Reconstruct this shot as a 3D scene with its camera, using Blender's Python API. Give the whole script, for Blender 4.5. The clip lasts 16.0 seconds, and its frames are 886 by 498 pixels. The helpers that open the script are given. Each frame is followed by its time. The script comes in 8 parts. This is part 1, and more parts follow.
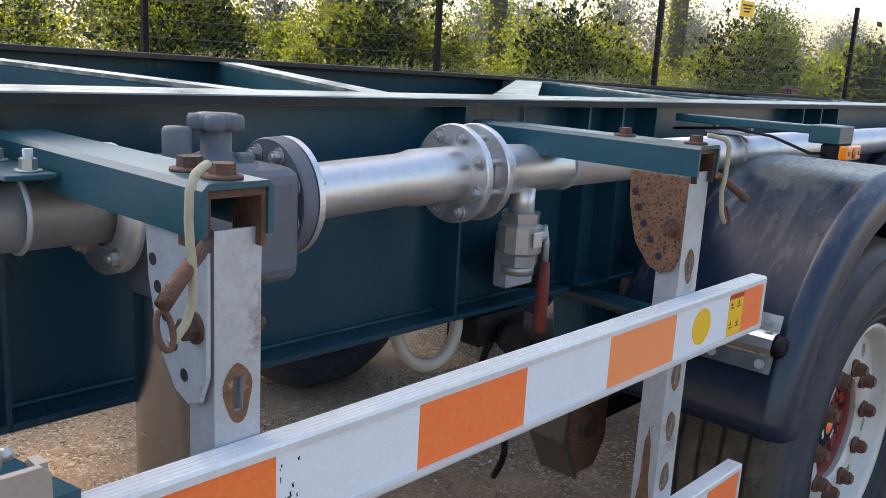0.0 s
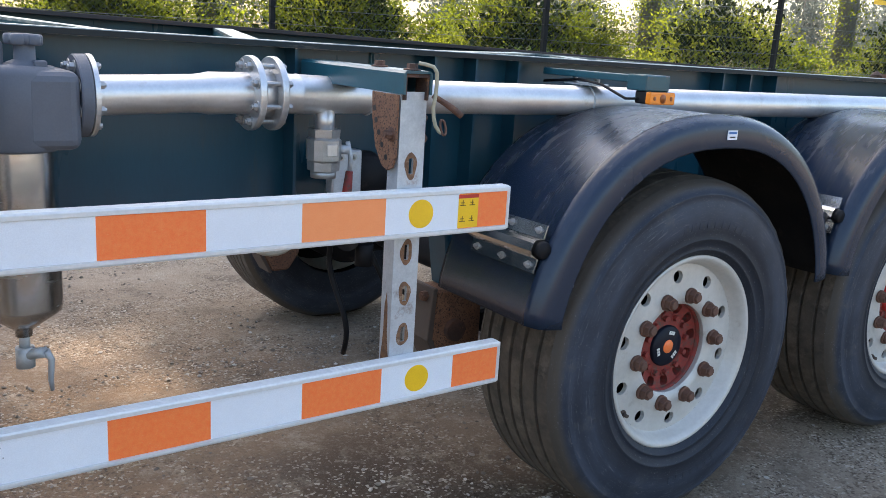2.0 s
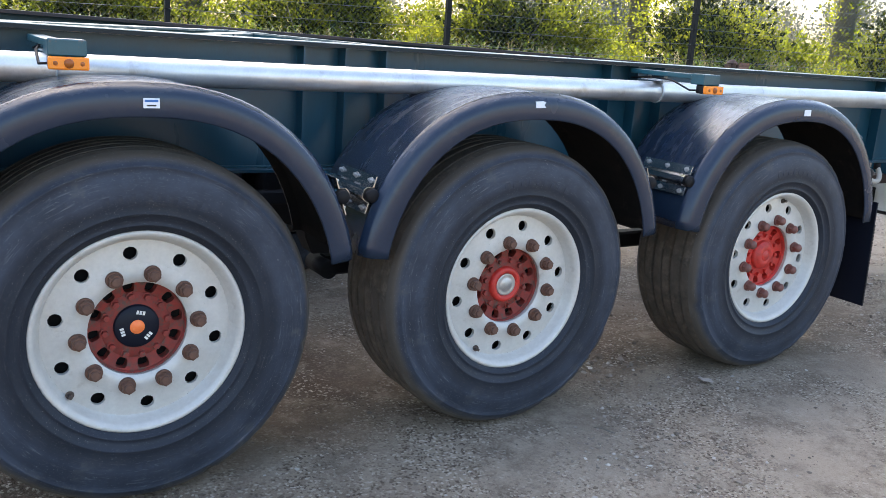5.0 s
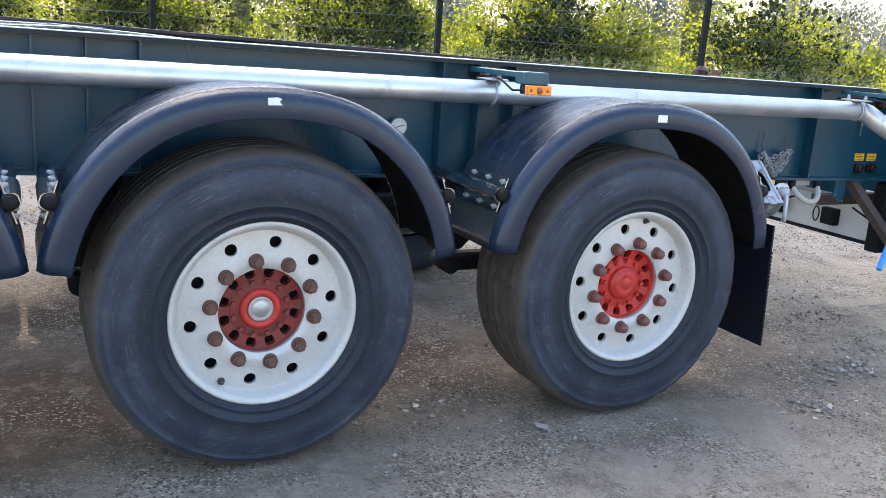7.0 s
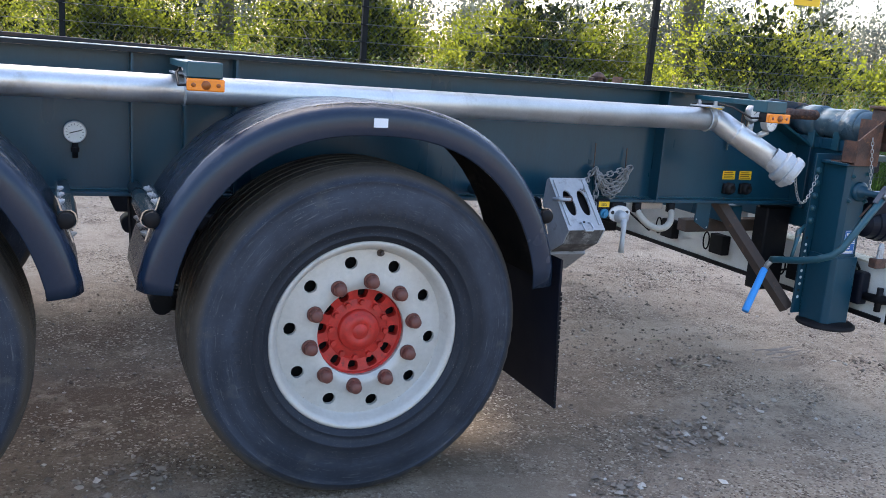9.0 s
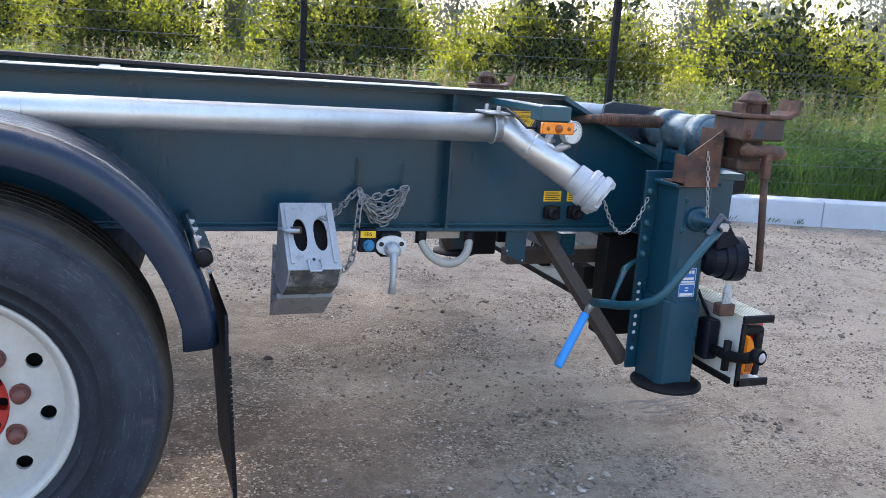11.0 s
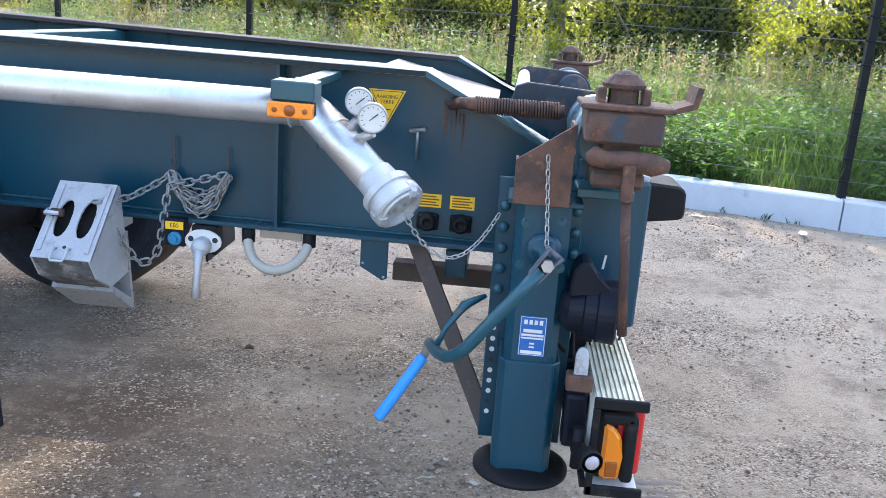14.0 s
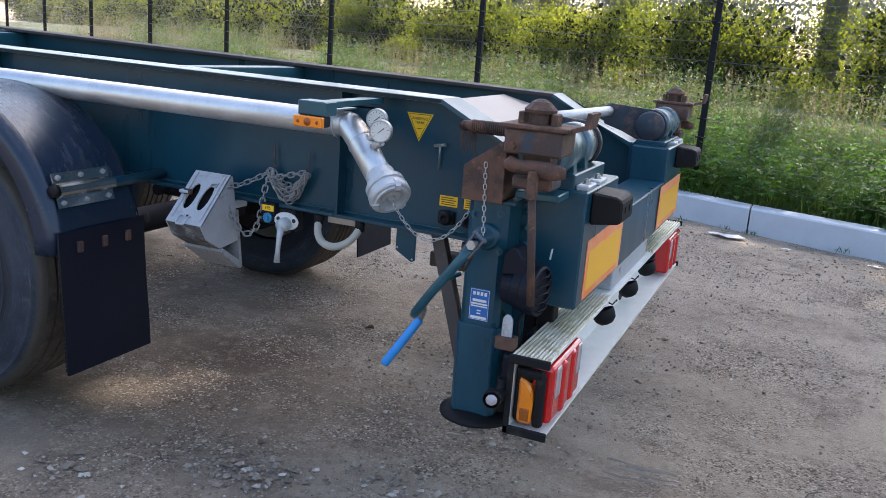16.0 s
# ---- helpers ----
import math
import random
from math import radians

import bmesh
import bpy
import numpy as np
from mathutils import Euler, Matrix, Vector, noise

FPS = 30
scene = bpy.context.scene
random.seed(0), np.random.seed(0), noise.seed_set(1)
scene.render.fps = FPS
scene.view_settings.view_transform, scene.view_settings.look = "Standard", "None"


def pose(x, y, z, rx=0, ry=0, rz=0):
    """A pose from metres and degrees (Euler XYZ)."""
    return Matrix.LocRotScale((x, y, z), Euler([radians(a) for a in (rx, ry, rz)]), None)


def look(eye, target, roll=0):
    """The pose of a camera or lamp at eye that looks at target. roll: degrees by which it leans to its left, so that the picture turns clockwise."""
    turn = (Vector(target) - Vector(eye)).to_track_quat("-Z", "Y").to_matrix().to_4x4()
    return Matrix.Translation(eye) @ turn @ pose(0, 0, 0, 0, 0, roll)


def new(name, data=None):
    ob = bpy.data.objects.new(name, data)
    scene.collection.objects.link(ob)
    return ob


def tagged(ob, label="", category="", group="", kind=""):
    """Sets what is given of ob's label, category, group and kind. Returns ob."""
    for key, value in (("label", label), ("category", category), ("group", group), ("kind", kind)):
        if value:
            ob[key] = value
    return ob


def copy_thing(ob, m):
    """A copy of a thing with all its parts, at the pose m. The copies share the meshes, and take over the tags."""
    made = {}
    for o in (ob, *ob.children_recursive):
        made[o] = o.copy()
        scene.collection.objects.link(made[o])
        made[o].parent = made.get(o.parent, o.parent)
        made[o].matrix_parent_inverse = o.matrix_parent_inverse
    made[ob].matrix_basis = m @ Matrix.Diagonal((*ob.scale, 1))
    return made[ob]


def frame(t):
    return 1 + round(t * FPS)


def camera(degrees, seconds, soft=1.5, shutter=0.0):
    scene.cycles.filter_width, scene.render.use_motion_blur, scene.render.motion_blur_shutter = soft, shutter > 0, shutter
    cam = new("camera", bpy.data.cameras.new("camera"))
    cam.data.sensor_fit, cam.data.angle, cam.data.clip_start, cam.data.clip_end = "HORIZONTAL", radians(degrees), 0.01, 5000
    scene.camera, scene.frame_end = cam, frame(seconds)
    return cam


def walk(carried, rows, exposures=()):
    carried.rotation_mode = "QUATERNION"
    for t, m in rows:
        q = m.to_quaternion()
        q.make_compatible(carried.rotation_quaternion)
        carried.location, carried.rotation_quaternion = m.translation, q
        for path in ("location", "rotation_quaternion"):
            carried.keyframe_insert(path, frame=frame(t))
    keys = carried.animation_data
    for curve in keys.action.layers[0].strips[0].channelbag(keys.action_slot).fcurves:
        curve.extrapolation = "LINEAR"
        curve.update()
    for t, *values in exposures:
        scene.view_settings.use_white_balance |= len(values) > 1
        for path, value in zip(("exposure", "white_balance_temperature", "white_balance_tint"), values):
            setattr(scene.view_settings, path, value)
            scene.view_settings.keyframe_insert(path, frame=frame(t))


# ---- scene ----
cam = camera(53.8, 16.0, soft=0.5)
PATH = [
    (0, (-2.323, -0.715, 1.416), (-0.885, 0.607, 0.984), 3.2),
    (0.5, (-2.349, -0.957, 1.414), (-0.968, 0.422, 0.978), 3.4),
    (1, (-2.332, -1.297, 1.386), (-1.136, 0.237, 0.922), 3.0),
    (1.5, (-2.253, -1.469, 1.371), (-1.092, 0.09, 0.902), 3.4),
    (2, (-2.028, -1.632, 1.362), (-0.888, -0.055, 0.899), 3.5),
    (2.5, (-1.843, -1.795, 1.352), (-0.712, -0.211, 0.895), 3.8),
    (3, (-1.61, -2.017, 1.367), (-0.489, -0.437, 0.871), 4.0),
    (3.5, (-1.354, -2.129, 1.366), (-0.247, -0.543, 0.855), 4.2),
    (4, (-1.078, -2.206, 1.394), (0.01, -0.611, 0.872), 4.2),
    (4.5, (-0.812, -2.347, 1.407), (0.252, -0.734, 0.891), 4.3),
    (4.7, (-0.708, -2.402, 1.386), (0.352, -0.78, 0.889), 4.1),
    (6.8, (0.497, -2.641, 1.386), (1.382, -0.909, 0.923), 4.0),
    (7, (0.618, -2.627, 1.376), (1.493, -0.89, 0.913), 4.1),
    (7.5, (0.944, -2.568, 1.38), (1.793, -0.816, 0.918), 4.2),
    (8, (1.254, -2.543, 1.364), (2.088, -0.783, 0.911), 4.2),
    (8.5, (1.572, -2.537, 1.367), (2.399, -0.77, 0.927), 4.2),
    (9, (1.88, -2.456, 1.35), (2.693, -0.679, 0.922), 4.2),
    (9.5, (2.15, -2.342, 1.368), (2.967, -0.564, 0.953), 4.0),
    (10, (2.449, -2.304, 1.372), (3.26, -0.525, 0.956), 4.0),
    (10.2, (2.591, -2.305, 1.377), (3.392, -0.52, 0.962), 3.8),
    (12.3, (3.855, -2.037, 1.431), (4.361, -0.16, 0.963), 4.6),
    (12.5, (3.946, -2.012, 1.41), (4.443, -0.13, 0.948), 4.6),
    (13, (4.243, -1.878, 1.427), (4.54, 0.039, 0.94), 4.4),
    (13.5, (4.509, -1.838, 1.435), (4.489, 0.094, 0.917), 3.9),
    (14, (4.762, -1.86, 1.45), (4.639, 0.065, 0.921), 4.1),
    (14.5, (5.003, -2.003, 1.466), (4.561, -0.137, 0.901), 3.8),
    (15, (5.254, -2.138, 1.496), (4.651, -0.318, 0.926), 3.4),
    (15.5, (5.484, -2.2, 1.482), (4.829, -0.377, 0.985), 3.8),
    (16, (5.704, -2.285, 1.507), (4.962, -0.491, 1.028), 4.4),
]
walk(cam, [(t, look(eye, target, roll)) for t, eye, target, roll in PATH],
     [(0.0, 1.42, 6850, 13), (0.7, 1.55, 6800, 13), (1.5, 1.74, 6660, 11.9), (2.1, 1.66, 6520, 10.5), (2.5, 1.85, 6530, 10.6), (3.5, 2.43, 6560, 11), (4.5, 2.05, 6600, 11), (7.0, 2.25, 6450, 11.5), (7.6, 2.45, 6380, 11.9), (8.05, 2.4, 6330, 12.3), (8.45, 1.9, 6290, 12.6), (9.0, 1.78, 6230, 13), (10.2, 1.9, 6230, 13), (12.5, 1.82, 6330, 11), (13.3, 2.05, 6240, 11), (13.6, 2.25, 6210, 11), (14.1, 2.32, 6150, 11), (14.6, 2.2, 6180, 11.6), (15.0, 2.06, 6200, 12), (15.5, 1.75, 6220, 12.5), (16.0, 1.5, 6230, 13)])

# ---- light ----
SUN_UP, SUN_AZ = 51.0, 2.0          # degrees above the horizon; degrees from +y towards +x
world = bpy.data.worlds.new("sky")
scene.world = world
world.use_nodes = True
wn = world.node_tree.nodes
sky = wn.new("ShaderNodeTexSky")
sky.sky_type, sky.sun_disc = "NISHITA", False
sky.sun_elevation, sky.sun_rotation = radians(SUN_UP), radians(SUN_AZ)
sky.air_density, sky.dust_density, sky.ozone_density = 1.2, 3.0, 1.0
wn["Background"].inputs[1].default_value = 0.15
world.node_tree.links.new(sky.outputs[0], wn["Background"].inputs[0])
sun = new("sun", bpy.data.lights.new("sun", "SUN"))
sun.data.energy, sun.data.angle, sun.data.color = 3.6, radians(0.5), (1.0, 0.90, 0.76)
to_sun = Vector((math.sin(radians(SUN_AZ)) * math.cos(radians(SUN_UP)), math.cos(radians(SUN_AZ)) * math.cos(radians(SUN_UP)), math.sin(radians(SUN_UP))))
sun.matrix_world = Matrix.Translation((0, 0, 20)) @ to_sun.to_track_quat("Z", "Y").to_matrix().to_4x4()

# ---- materials ----


def material(name, base, rough=0.5, metal=0.0, other=None, scale=20.0, amount=0.5, fine=200.0, bump=0.05, depth=0.002, spots=None,
             spot_scale=6.0, spot_low=0.55, spot_high=0.7, rough_var=0.1, clear=0.0, per_object=0.0, stretch=None, translucent=0.0):
    """Base colour broken up at two scales, fine relief, and optional stains of another colour."""
    m = bpy.data.materials.new(name)
    m.use_nodes = True
    n, l = m.node_tree.nodes, m.node_tree.links
    b = n["Principled BSDF"]
    tc = n.new("ShaderNodeTexCoord")
    vec = tc.outputs["Object"]
    if stretch:
        mp = n.new("ShaderNodeMapping")
        mp.inputs["Scale"].default_value = stretch
        l.new(vec, mp.inputs["Vector"])
        vec = mp.outputs[0]

    def noise_tex(sc, detail=4.0, r=0.6):
        t = n.new("ShaderNodeTexNoise")
        t.inputs["Scale"].default_value, t.inputs["Detail"].default_value, t.inputs["Roughness"].default_value = sc, detail, r
        l.new(vec, t.inputs["Vector"])
        return t.outputs["Fac"]

    def ramp(fac, lo, hi):
        r = n.new("ShaderNodeMapRange")
        r.inputs["From Min"].default_value, r.inputs["From Max"].default_value = lo, hi
        l.new(fac, r.inputs["Value"])
        return r.outputs["Result"]

    def mix(fac, a, c):
        x = n.new("ShaderNodeMix")
        x.data_type = "RGBA"
        for sock, v in ((x.inputs[6], a), (x.inputs[7], c)):
            if isinstance(v, tuple):
                sock.default_value = (*v, 1)
            else:
                l.new(v, sock)
        if isinstance(fac, float):
            x.inputs[0].default_value = fac
        else:
            l.new(fac, x.inputs[0])
        return x.outputs[2]

    other = other or tuple(c * 0.7 for c in base)
    big, small = noise_tex(scale), noise_tex(fine, 3.0, 0.7)
    f1 = ramp(big, 0.5 - 0.5 * (1.2 - amount), 0.5 + 0.5 * (1.2 - amount))
    col = mix(f1, other, base)
    f2 = ramp(small, 0.25, 0.75)
    dark = mix(f2, tuple(c * 0.78 for c in base), tuple(min(1, c * 1.15) for c in base))
    col = mix(0.35, col, dark)
    if per_object:
        oi = n.new("ShaderNodeObjectInfo")
        hs = n.new("ShaderNodeHueSaturation")
        mr = n.new("ShaderNodeMapRange")
        mr.inputs["To Min"].default_value, mr.inputs["To Max"].default_value = 1 - per_object, 1 + per_object
        l.new(oi.outputs["Random"], mr.inputs["Value"])
        l.new(mr.outputs[0], hs.inputs["Value"])
        l.new(col, hs.inputs["Color"])
        col = hs.outputs[0]
    if spots:
        s = ramp(noise_tex(spot_scale, 8.0, 0.7), spot_low, spot_high)
        col = mix(s, col, spots)
    l.new(col, b.inputs["Base Color"])
    rr = n.new("ShaderNodeMapRange")
    rr.inputs["To Min"].default_value, rr.inputs["To Max"].default_value = max(0.02, rough - rough_var), min(1.0, rough + rough_var)
    l.new(big, rr.inputs["Value"])
    l.new(rr.outputs[0], b.inputs["Roughness"])
    b.inputs["Metallic"].default_value = metal
    b.inputs["Coat Weight"].default_value = clear
    if bump:
        bp = n.new("ShaderNodeBump")
        bp.inputs["Strength"].default_value, bp.inputs["Distance"].default_value = bump, depth
        l.new(small, bp.inputs["Height"])
        l.new(bp.outputs[0], b.inputs["Normal"])
    if translucent:
        t = n.new("ShaderNodeBsdfTranslucent")
        l.new(col, t.inputs["Color"])
        sh = n.new("ShaderNodeMixShader")
        sh.inputs[0].default_value = translucent
        l.new(b.outputs[0], sh.inputs[1])
        l.new(t.outputs[0], sh.inputs[2])
        l.new(sh.outputs[0], n["Material Output"].inputs["Surface"])
    return m


TEAL = material("teal_paint", (0.0090, 0.060, 0.094), 0.30, 0.0, (0.005, 0.036, 0.060), 5, 0.8, 160, 0.06, 0.001, (0.040, 0.052, 0.052), 14, 0.60, 0.82, stretch=(1, 1, 0.22))
EDGE = material("dark_worn_flange_edge", (0.012, 0.026, 0.032), 0.5, 0.0, (0.030, 0.022, 0.018), 6, 0.9, 140, 0.15, 0.001, (0.10, 0.085, 0.07), 18, 0.62, 0.72, stretch=(0.25, 1, 1))
TEAL_WORN = material("worn_teal_paint", (0.016, 0.088, 0.118), 0.33, 0.0, (0.009, 0.050, 0.070), 9, 0.7, 140, 0.12, 0.001, (0.11, 0.085, 0.065), 22, 0.61, 0.70)
SCUFFED = material("scuffed_teal_edge", (0.20, 0.23, 0.22), 0.3, 0.1, (0.05, 0.09, 0.095), 7, 0.9, 120, 0.15, 0.001, (0.42, 0.40, 0.35), 16, 0.50, 0.62, stretch=(0.25, 1, 1))
RUSTY_TOP = material("rust_streaked_flange", (0.045, 0.030, 0.026), 0.7, 0.0, (0.02, 0.022, 0.024), 8, 0.8, 120, 0.2, 0.001, (0.12, 0.06, 0.035), 14, 0.55, 0.70, stretch=(0.3, 1, 1))
ALU = material("brushed_aluminium", (0.70, 0.70, 0.70), 0.40, 0.85, (0.53, 0.53, 0.53), 9, 0.9, 150, 0.06, 0.0008, (0.38, 0.34, 0.29), 7, 0.58, 0.76)
STEEL = material("polished_steel", (0.66, 0.65, 0.63), 0.24, 1.0, (0.55, 0.54, 0.53), 8, 0.4, 120, 0.03, 0.0006, stretch=(1, 1, 8))
GALV = material("galvanised_steel", (0.52, 0.55, 0.58), 0.5, 0.45, (0.38, 0.41, 0.45), 45, 0.8, 180, 0.08, 0.0006, (0.17, 0.085, 0.05), 9, 0.60, 0.72)
CHAIN_STEEL = material("dull_chain_steel", (0.36, 0.36, 0.36), 0.5, 0.5, (0.22, 0.215, 0.21), 60, 0.8, 220, 0.15, 0.0006, (0.14, 0.10, 0.075), 30, 0.60, 0.72)
DIRTY_PLASTIC = material("dirt_caked_plastic", (0.125, 0.118, 0.115), 0.75, 0.0, (0.035, 0.033, 0.033), 24, 1.0, 160, 0.4, 0.002, (0.30, 0.29, 0.28), 18, 0.55, 0.66)
STAINED = material("stained_grey_sheet", (0.36, 0.36, 0.37), 0.5, 0.1, (0.28, 0.275, 0.275), 16, 0.8, 160, 0.1, 0.0008, (0.10, 0.095, 0.09), 26, 0.55, 0.66)
BRIGHT = material("bright_stainless_plate", (0.62, 0.62, 0.61), 0.20, 1.0, (0.52, 0.52, 0.52), 14, 0.6, 160, 0.03, 0.0006, (0.42, 0.40, 0.37), 12, 0.66, 0.8)
RUST = material("rusty_steel", (0.125, 0.060, 0.038), 0.72, 0.0, (0.026, 0.019, 0.018), 16, 1.05, 190, 0.8, 0.003, (0.30, 0.135, 0.055), 24, 0.57, 0.72)
RUST_STAIN = material("orange_rust_stain", (0.21, 0.105, 0.052), 0.8, 0.0, (0.085, 0.045, 0.028), 60, 1.0, 260, 0.6, 0.001, (0.33, 0.24, 0.17), 45, 0.56, 0.66)
RUST_PAINT = material("rust_with_old_teal_paint", (0.120, 0.064, 0.044), 0.66, 0.0, (0.028, 0.021, 0.020), 14, 1.05, 190, 0.8, 0.003, (0.020, 0.048, 0.075), 11, 0.54, 0.62)
SWIVEL = material("dirty_swivel_tube", (0.105, 0.17, 0.205), 0.30, 0.25, (0.040, 0.075, 0.095), 14, 1.0, 160, 0.2, 0.001, (0.34, 0.33, 0.30), 9, 0.55, 0.64)
OLD_BLUE = material("old_blue_paint_on_rust", (0.022, 0.036, 0.055), 0.5, 0.0, (0.012, 0.014, 0.018), 10, 1.0, 170, 0.5, 0.002, (0.13, 0.065, 0.040), 14, 0.53, 0.66)
CAST_ALU = material("matt_cast_aluminium", (0.56, 0.57, 0.58), 0.55, 0.45, (0.44, 0.45, 0.46), 18, 0.7, 200, 0.2, 0.001, (0.30, 0.29, 0.27), 20, 0.60, 0.74)
COVER = material("pale_cover_plate", (0.40, 0.335, 0.285), 0.5, 0.1, (0.34, 0.285, 0.24), 20, 0.6, 160, 0.1, 0.0008)
RUST_PLATE = material("rust_speckled_plate", (0.23, 0.115, 0.062), 0.85, 0.0, (0.13, 0.060, 0.036), 30, 0.9, 260, 0.5, 0.0018, (0.038, 0.022, 0.018), 210, 0.52, 0.60)
BROWN_STEEL = material("brown_steel", (0.085, 0.058, 0.045), 0.75, 0.0, (0.05, 0.042, 0.038), 16, 0.8, 160, 0.25, 0.001, (0.14, 0.08, 0.05), 26, 0.58, 0.7)
GREY_CAST = material("grey_painted_casting", (0.115, 0.125, 0.15), 0.55, 0.0, (0.085, 0.09, 0.11), 14, 0.6, 260, 0.2, 0.001)
TREAD = material("dusty_tread_rubber", (0.105, 0.083, 0.063), 0.95, 0.0, (0.030, 0.025, 0.021), 16, 0.9, 150, 0.5, 0.003, (0.15, 0.12, 0.09), 20, 0.52, 0.72)
UNDERSIDE = material("dirty_black_underside", (0.010, 0.010, 0.011), 0.9, 0.0, (0.022, 0.018, 0.015), 10, 0.8, 120, 0.4, 0.002, (0.050, 0.040, 0.032), 9, 0.60, 0.74)
# black that stands for the shade behind wheel holes and in the chock
RECESS_BLACK = material("black_drum", (0.008, 0.008, 0.009), 0.85, 0.0, (0.014, 0.012, 0.011), 20, 0.6, 150, 0.2, 0.001)
RIM = material("silver_wheel_paint", (0.57, 0.55, 0.515), 0.38, 0.12, (0.47, 0.445, 0.40), 7, 0.8, 60, 0.03, 0.0006, (0.30, 0.26, 0.21), 11, 0.60, 0.80)
RED = material("red_hub_paint", (0.64, 0.034, 0.022), 0.5, 0.0, (0.24, 0.022, 0.016), 30, 0.8, 200, 0.15, 0.001, (0.10, 0.03, 0.022), 35, 0.58, 0.7)
RED_DULL = material("rusty_red_hub_paint", (0.30, 0.030, 0.02), 0.7, 0.0, (0.09, 0.03, 0.022), 40, 0.8, 220, 0.25, 0.0012, (0.10, 0.055, 0.04), 45, 0.5, 0.62)
NUT_RED = material("rusty_red_nut", (0.20, 0.070, 0.052), 0.5, 0.1, (0.11, 0.045, 0.036), 60, 0.8, 300, 0.3, 0.001, (0.34, 0.11, 0.08), 50, 0.60, 0.70)
NUT = material("rusty_nut", (0.17, 0.085, 0.055), 0.75, 0.2, (0.085, 0.045, 0.035), 60, 0.8, 300, 0.3, 0.001)
BOLT = material("zinc_bolt", (0.50, 0.50, 0.50), 0.4, 0.7, (0.33, 0.31, 0.28), 60, 0.7, 300, 0.1, 0.0006)
BLACK = material("black_rubber", (0.008, 0.008, 0.010), 0.6, 0.0, (0.013, 0.012, 0.012), 15, 0.6, 150, 0.15, 0.001, (0.05, 0.042, 0.036), 12, 0.58, 0.76)
NAVY = material("dark_plastic", (0.007, 0.009, 0.018), 0.45, 0.0, (0.007, 0.009, 0.016), 10, 0.5, 160, 0.08, 0.0008)
ORANGE = material("orange_reflective_film", (1.0, 0.235, 0.060), 0.42, 0.0, (1.0, 0.165, 0.036), 90, 0.9, 420, 0.06, 0.0005, (0.95, 0.27, 0.10), 120, 0.60, 0.68)
PEACH = material("faded_orange_film", (1.0, 0.33, 0.12), 0.42, 0.0, (0.98, 0.28, 0.09), 40, 0.6, 420, 0.05, 0.0005)
WHITE = material("white_reflective_film", (0.80, 0.83, 0.88), 0.35, 0.0, (0.70, 0.73, 0.79), 20, 0.5, 420, 0.04, 0.0004, (0.48, 0.50, 0.53), 30, 0.68, 0.8)
YELLOW = material("yellow_film", (0.92, 0.55, 0.012), 0.4, 0.0, (0.86, 0.48, 0.012), 30, 0.5, 300, 0.03, 0.0004)
AMBER = material("amber_lens", (0.92, 0.25, 0.008), 0.2, 0.0, (0.80, 0.21, 0.006), 90, 0.5, 300, 0.05, 0.0006, clear=0.4)
AMBER_DARK = material("amber_core", (0.34, 0.085, 0.006), 0.3, 0.0, None, 90, 0.5, 300, 0.05, 0.0006)
BOARD_AMBER = material("amber_reflective_film", (1.0, 0.52, 0.02), 0.4, 0.0, (0.95, 0.42, 0.015), 60, 0.6, 300, 0.04, 0.0004)
BOARD_PEACH = material("faded_orange_film", (1.0, 0.22, 0.045), 0.4, 0.0, (0.95, 0.50, 0.27), 7, 0.9, 300, 0.04, 0.0004)
BEAM_WHITE = material("weathered_white_beam", (0.80, 0.79, 0.75), 0.5, 0.0, (0.64, 0.62, 0.55), 14, 0.7, 220, 0.08, 0.0006)
RED_LENS = material("red_lens", (0.62, 0.014, 0.014), 0.14, 0.0, (0.42, 0.008, 0.01), 60, 0.5, 260, 0.04, 0.0006, clear=0.5)
CLEAR_LENS = material("pale_lens", (0.46, 0.40, 0.41), 0.14, 0.0, (0.30, 0.24, 0.25), 60, 0.5, 260, 0.04, 0.0006, clear=0.5)
INK = material("black_ink", (0.022, 0.02, 0.02), 0.6, 0.0, None, 60, 0.4, 200, 0.0)
INK_BROWN = material("dark_amber_ink", (0.16, 0.085, 0.01), 0.6, 0.0, None, 60, 0.4, 200, 0.0)
BLUE = material("blue_film", (0.015, 0.13, 0.42), 0.4, 0.0, (0.012, 0.10, 0.35), 40, 0.5, 200, 0.03, 0.0004)
SOCKET_BLUE = material("light_blue_socket", (0.03, 0.22, 0.40), 0.4, 0.0, (0.02, 0.16, 0.32), 40, 0.5, 200, 0.03, 0.0004)
BLUE_GRIP = material("blue_rubber_grip", (0.045, 0.33, 0.82), 0.5, 0.0, (0.035, 0.27, 0.72), 30, 0.6, 200, 0.1, 0.0006)
PLASTIC_GREY = material("grey_plastic", (0.43, 0.44, 0.46), 0.55, 0.0, (0.33, 0.335, 0.35), 12, 0.9, 120, 0.2, 0.0015, (0.17, 0.155, 0.14), 13, 0.57, 0.72)
DIAL = material("dial_white", (0.74, 0.73, 0.69), 0.35, 0.0, (0.64, 0.62, 0.57), 40, 0.5, 200, 0.0)
PALE_ALU = material("weathered_white_aluminium", (0.74, 0.75, 0.75), 0.40, 0.2, (0.60, 0.61, 0.61), 8, 0.7, 90, 0.03, 0.0006, (0.42, 0.40, 0.34), 7, 0.66, 0.82)
TREAD_ALU = material("mossy_ribbed_aluminium", (0.78, 0.74, 0.62), 0.5, 0.05, (0.52, 0.46, 0.27), 12, 0.9, 160, 0.1, 0.001, (0.34, 0.29, 0.13), 22, 0.52, 0.70)
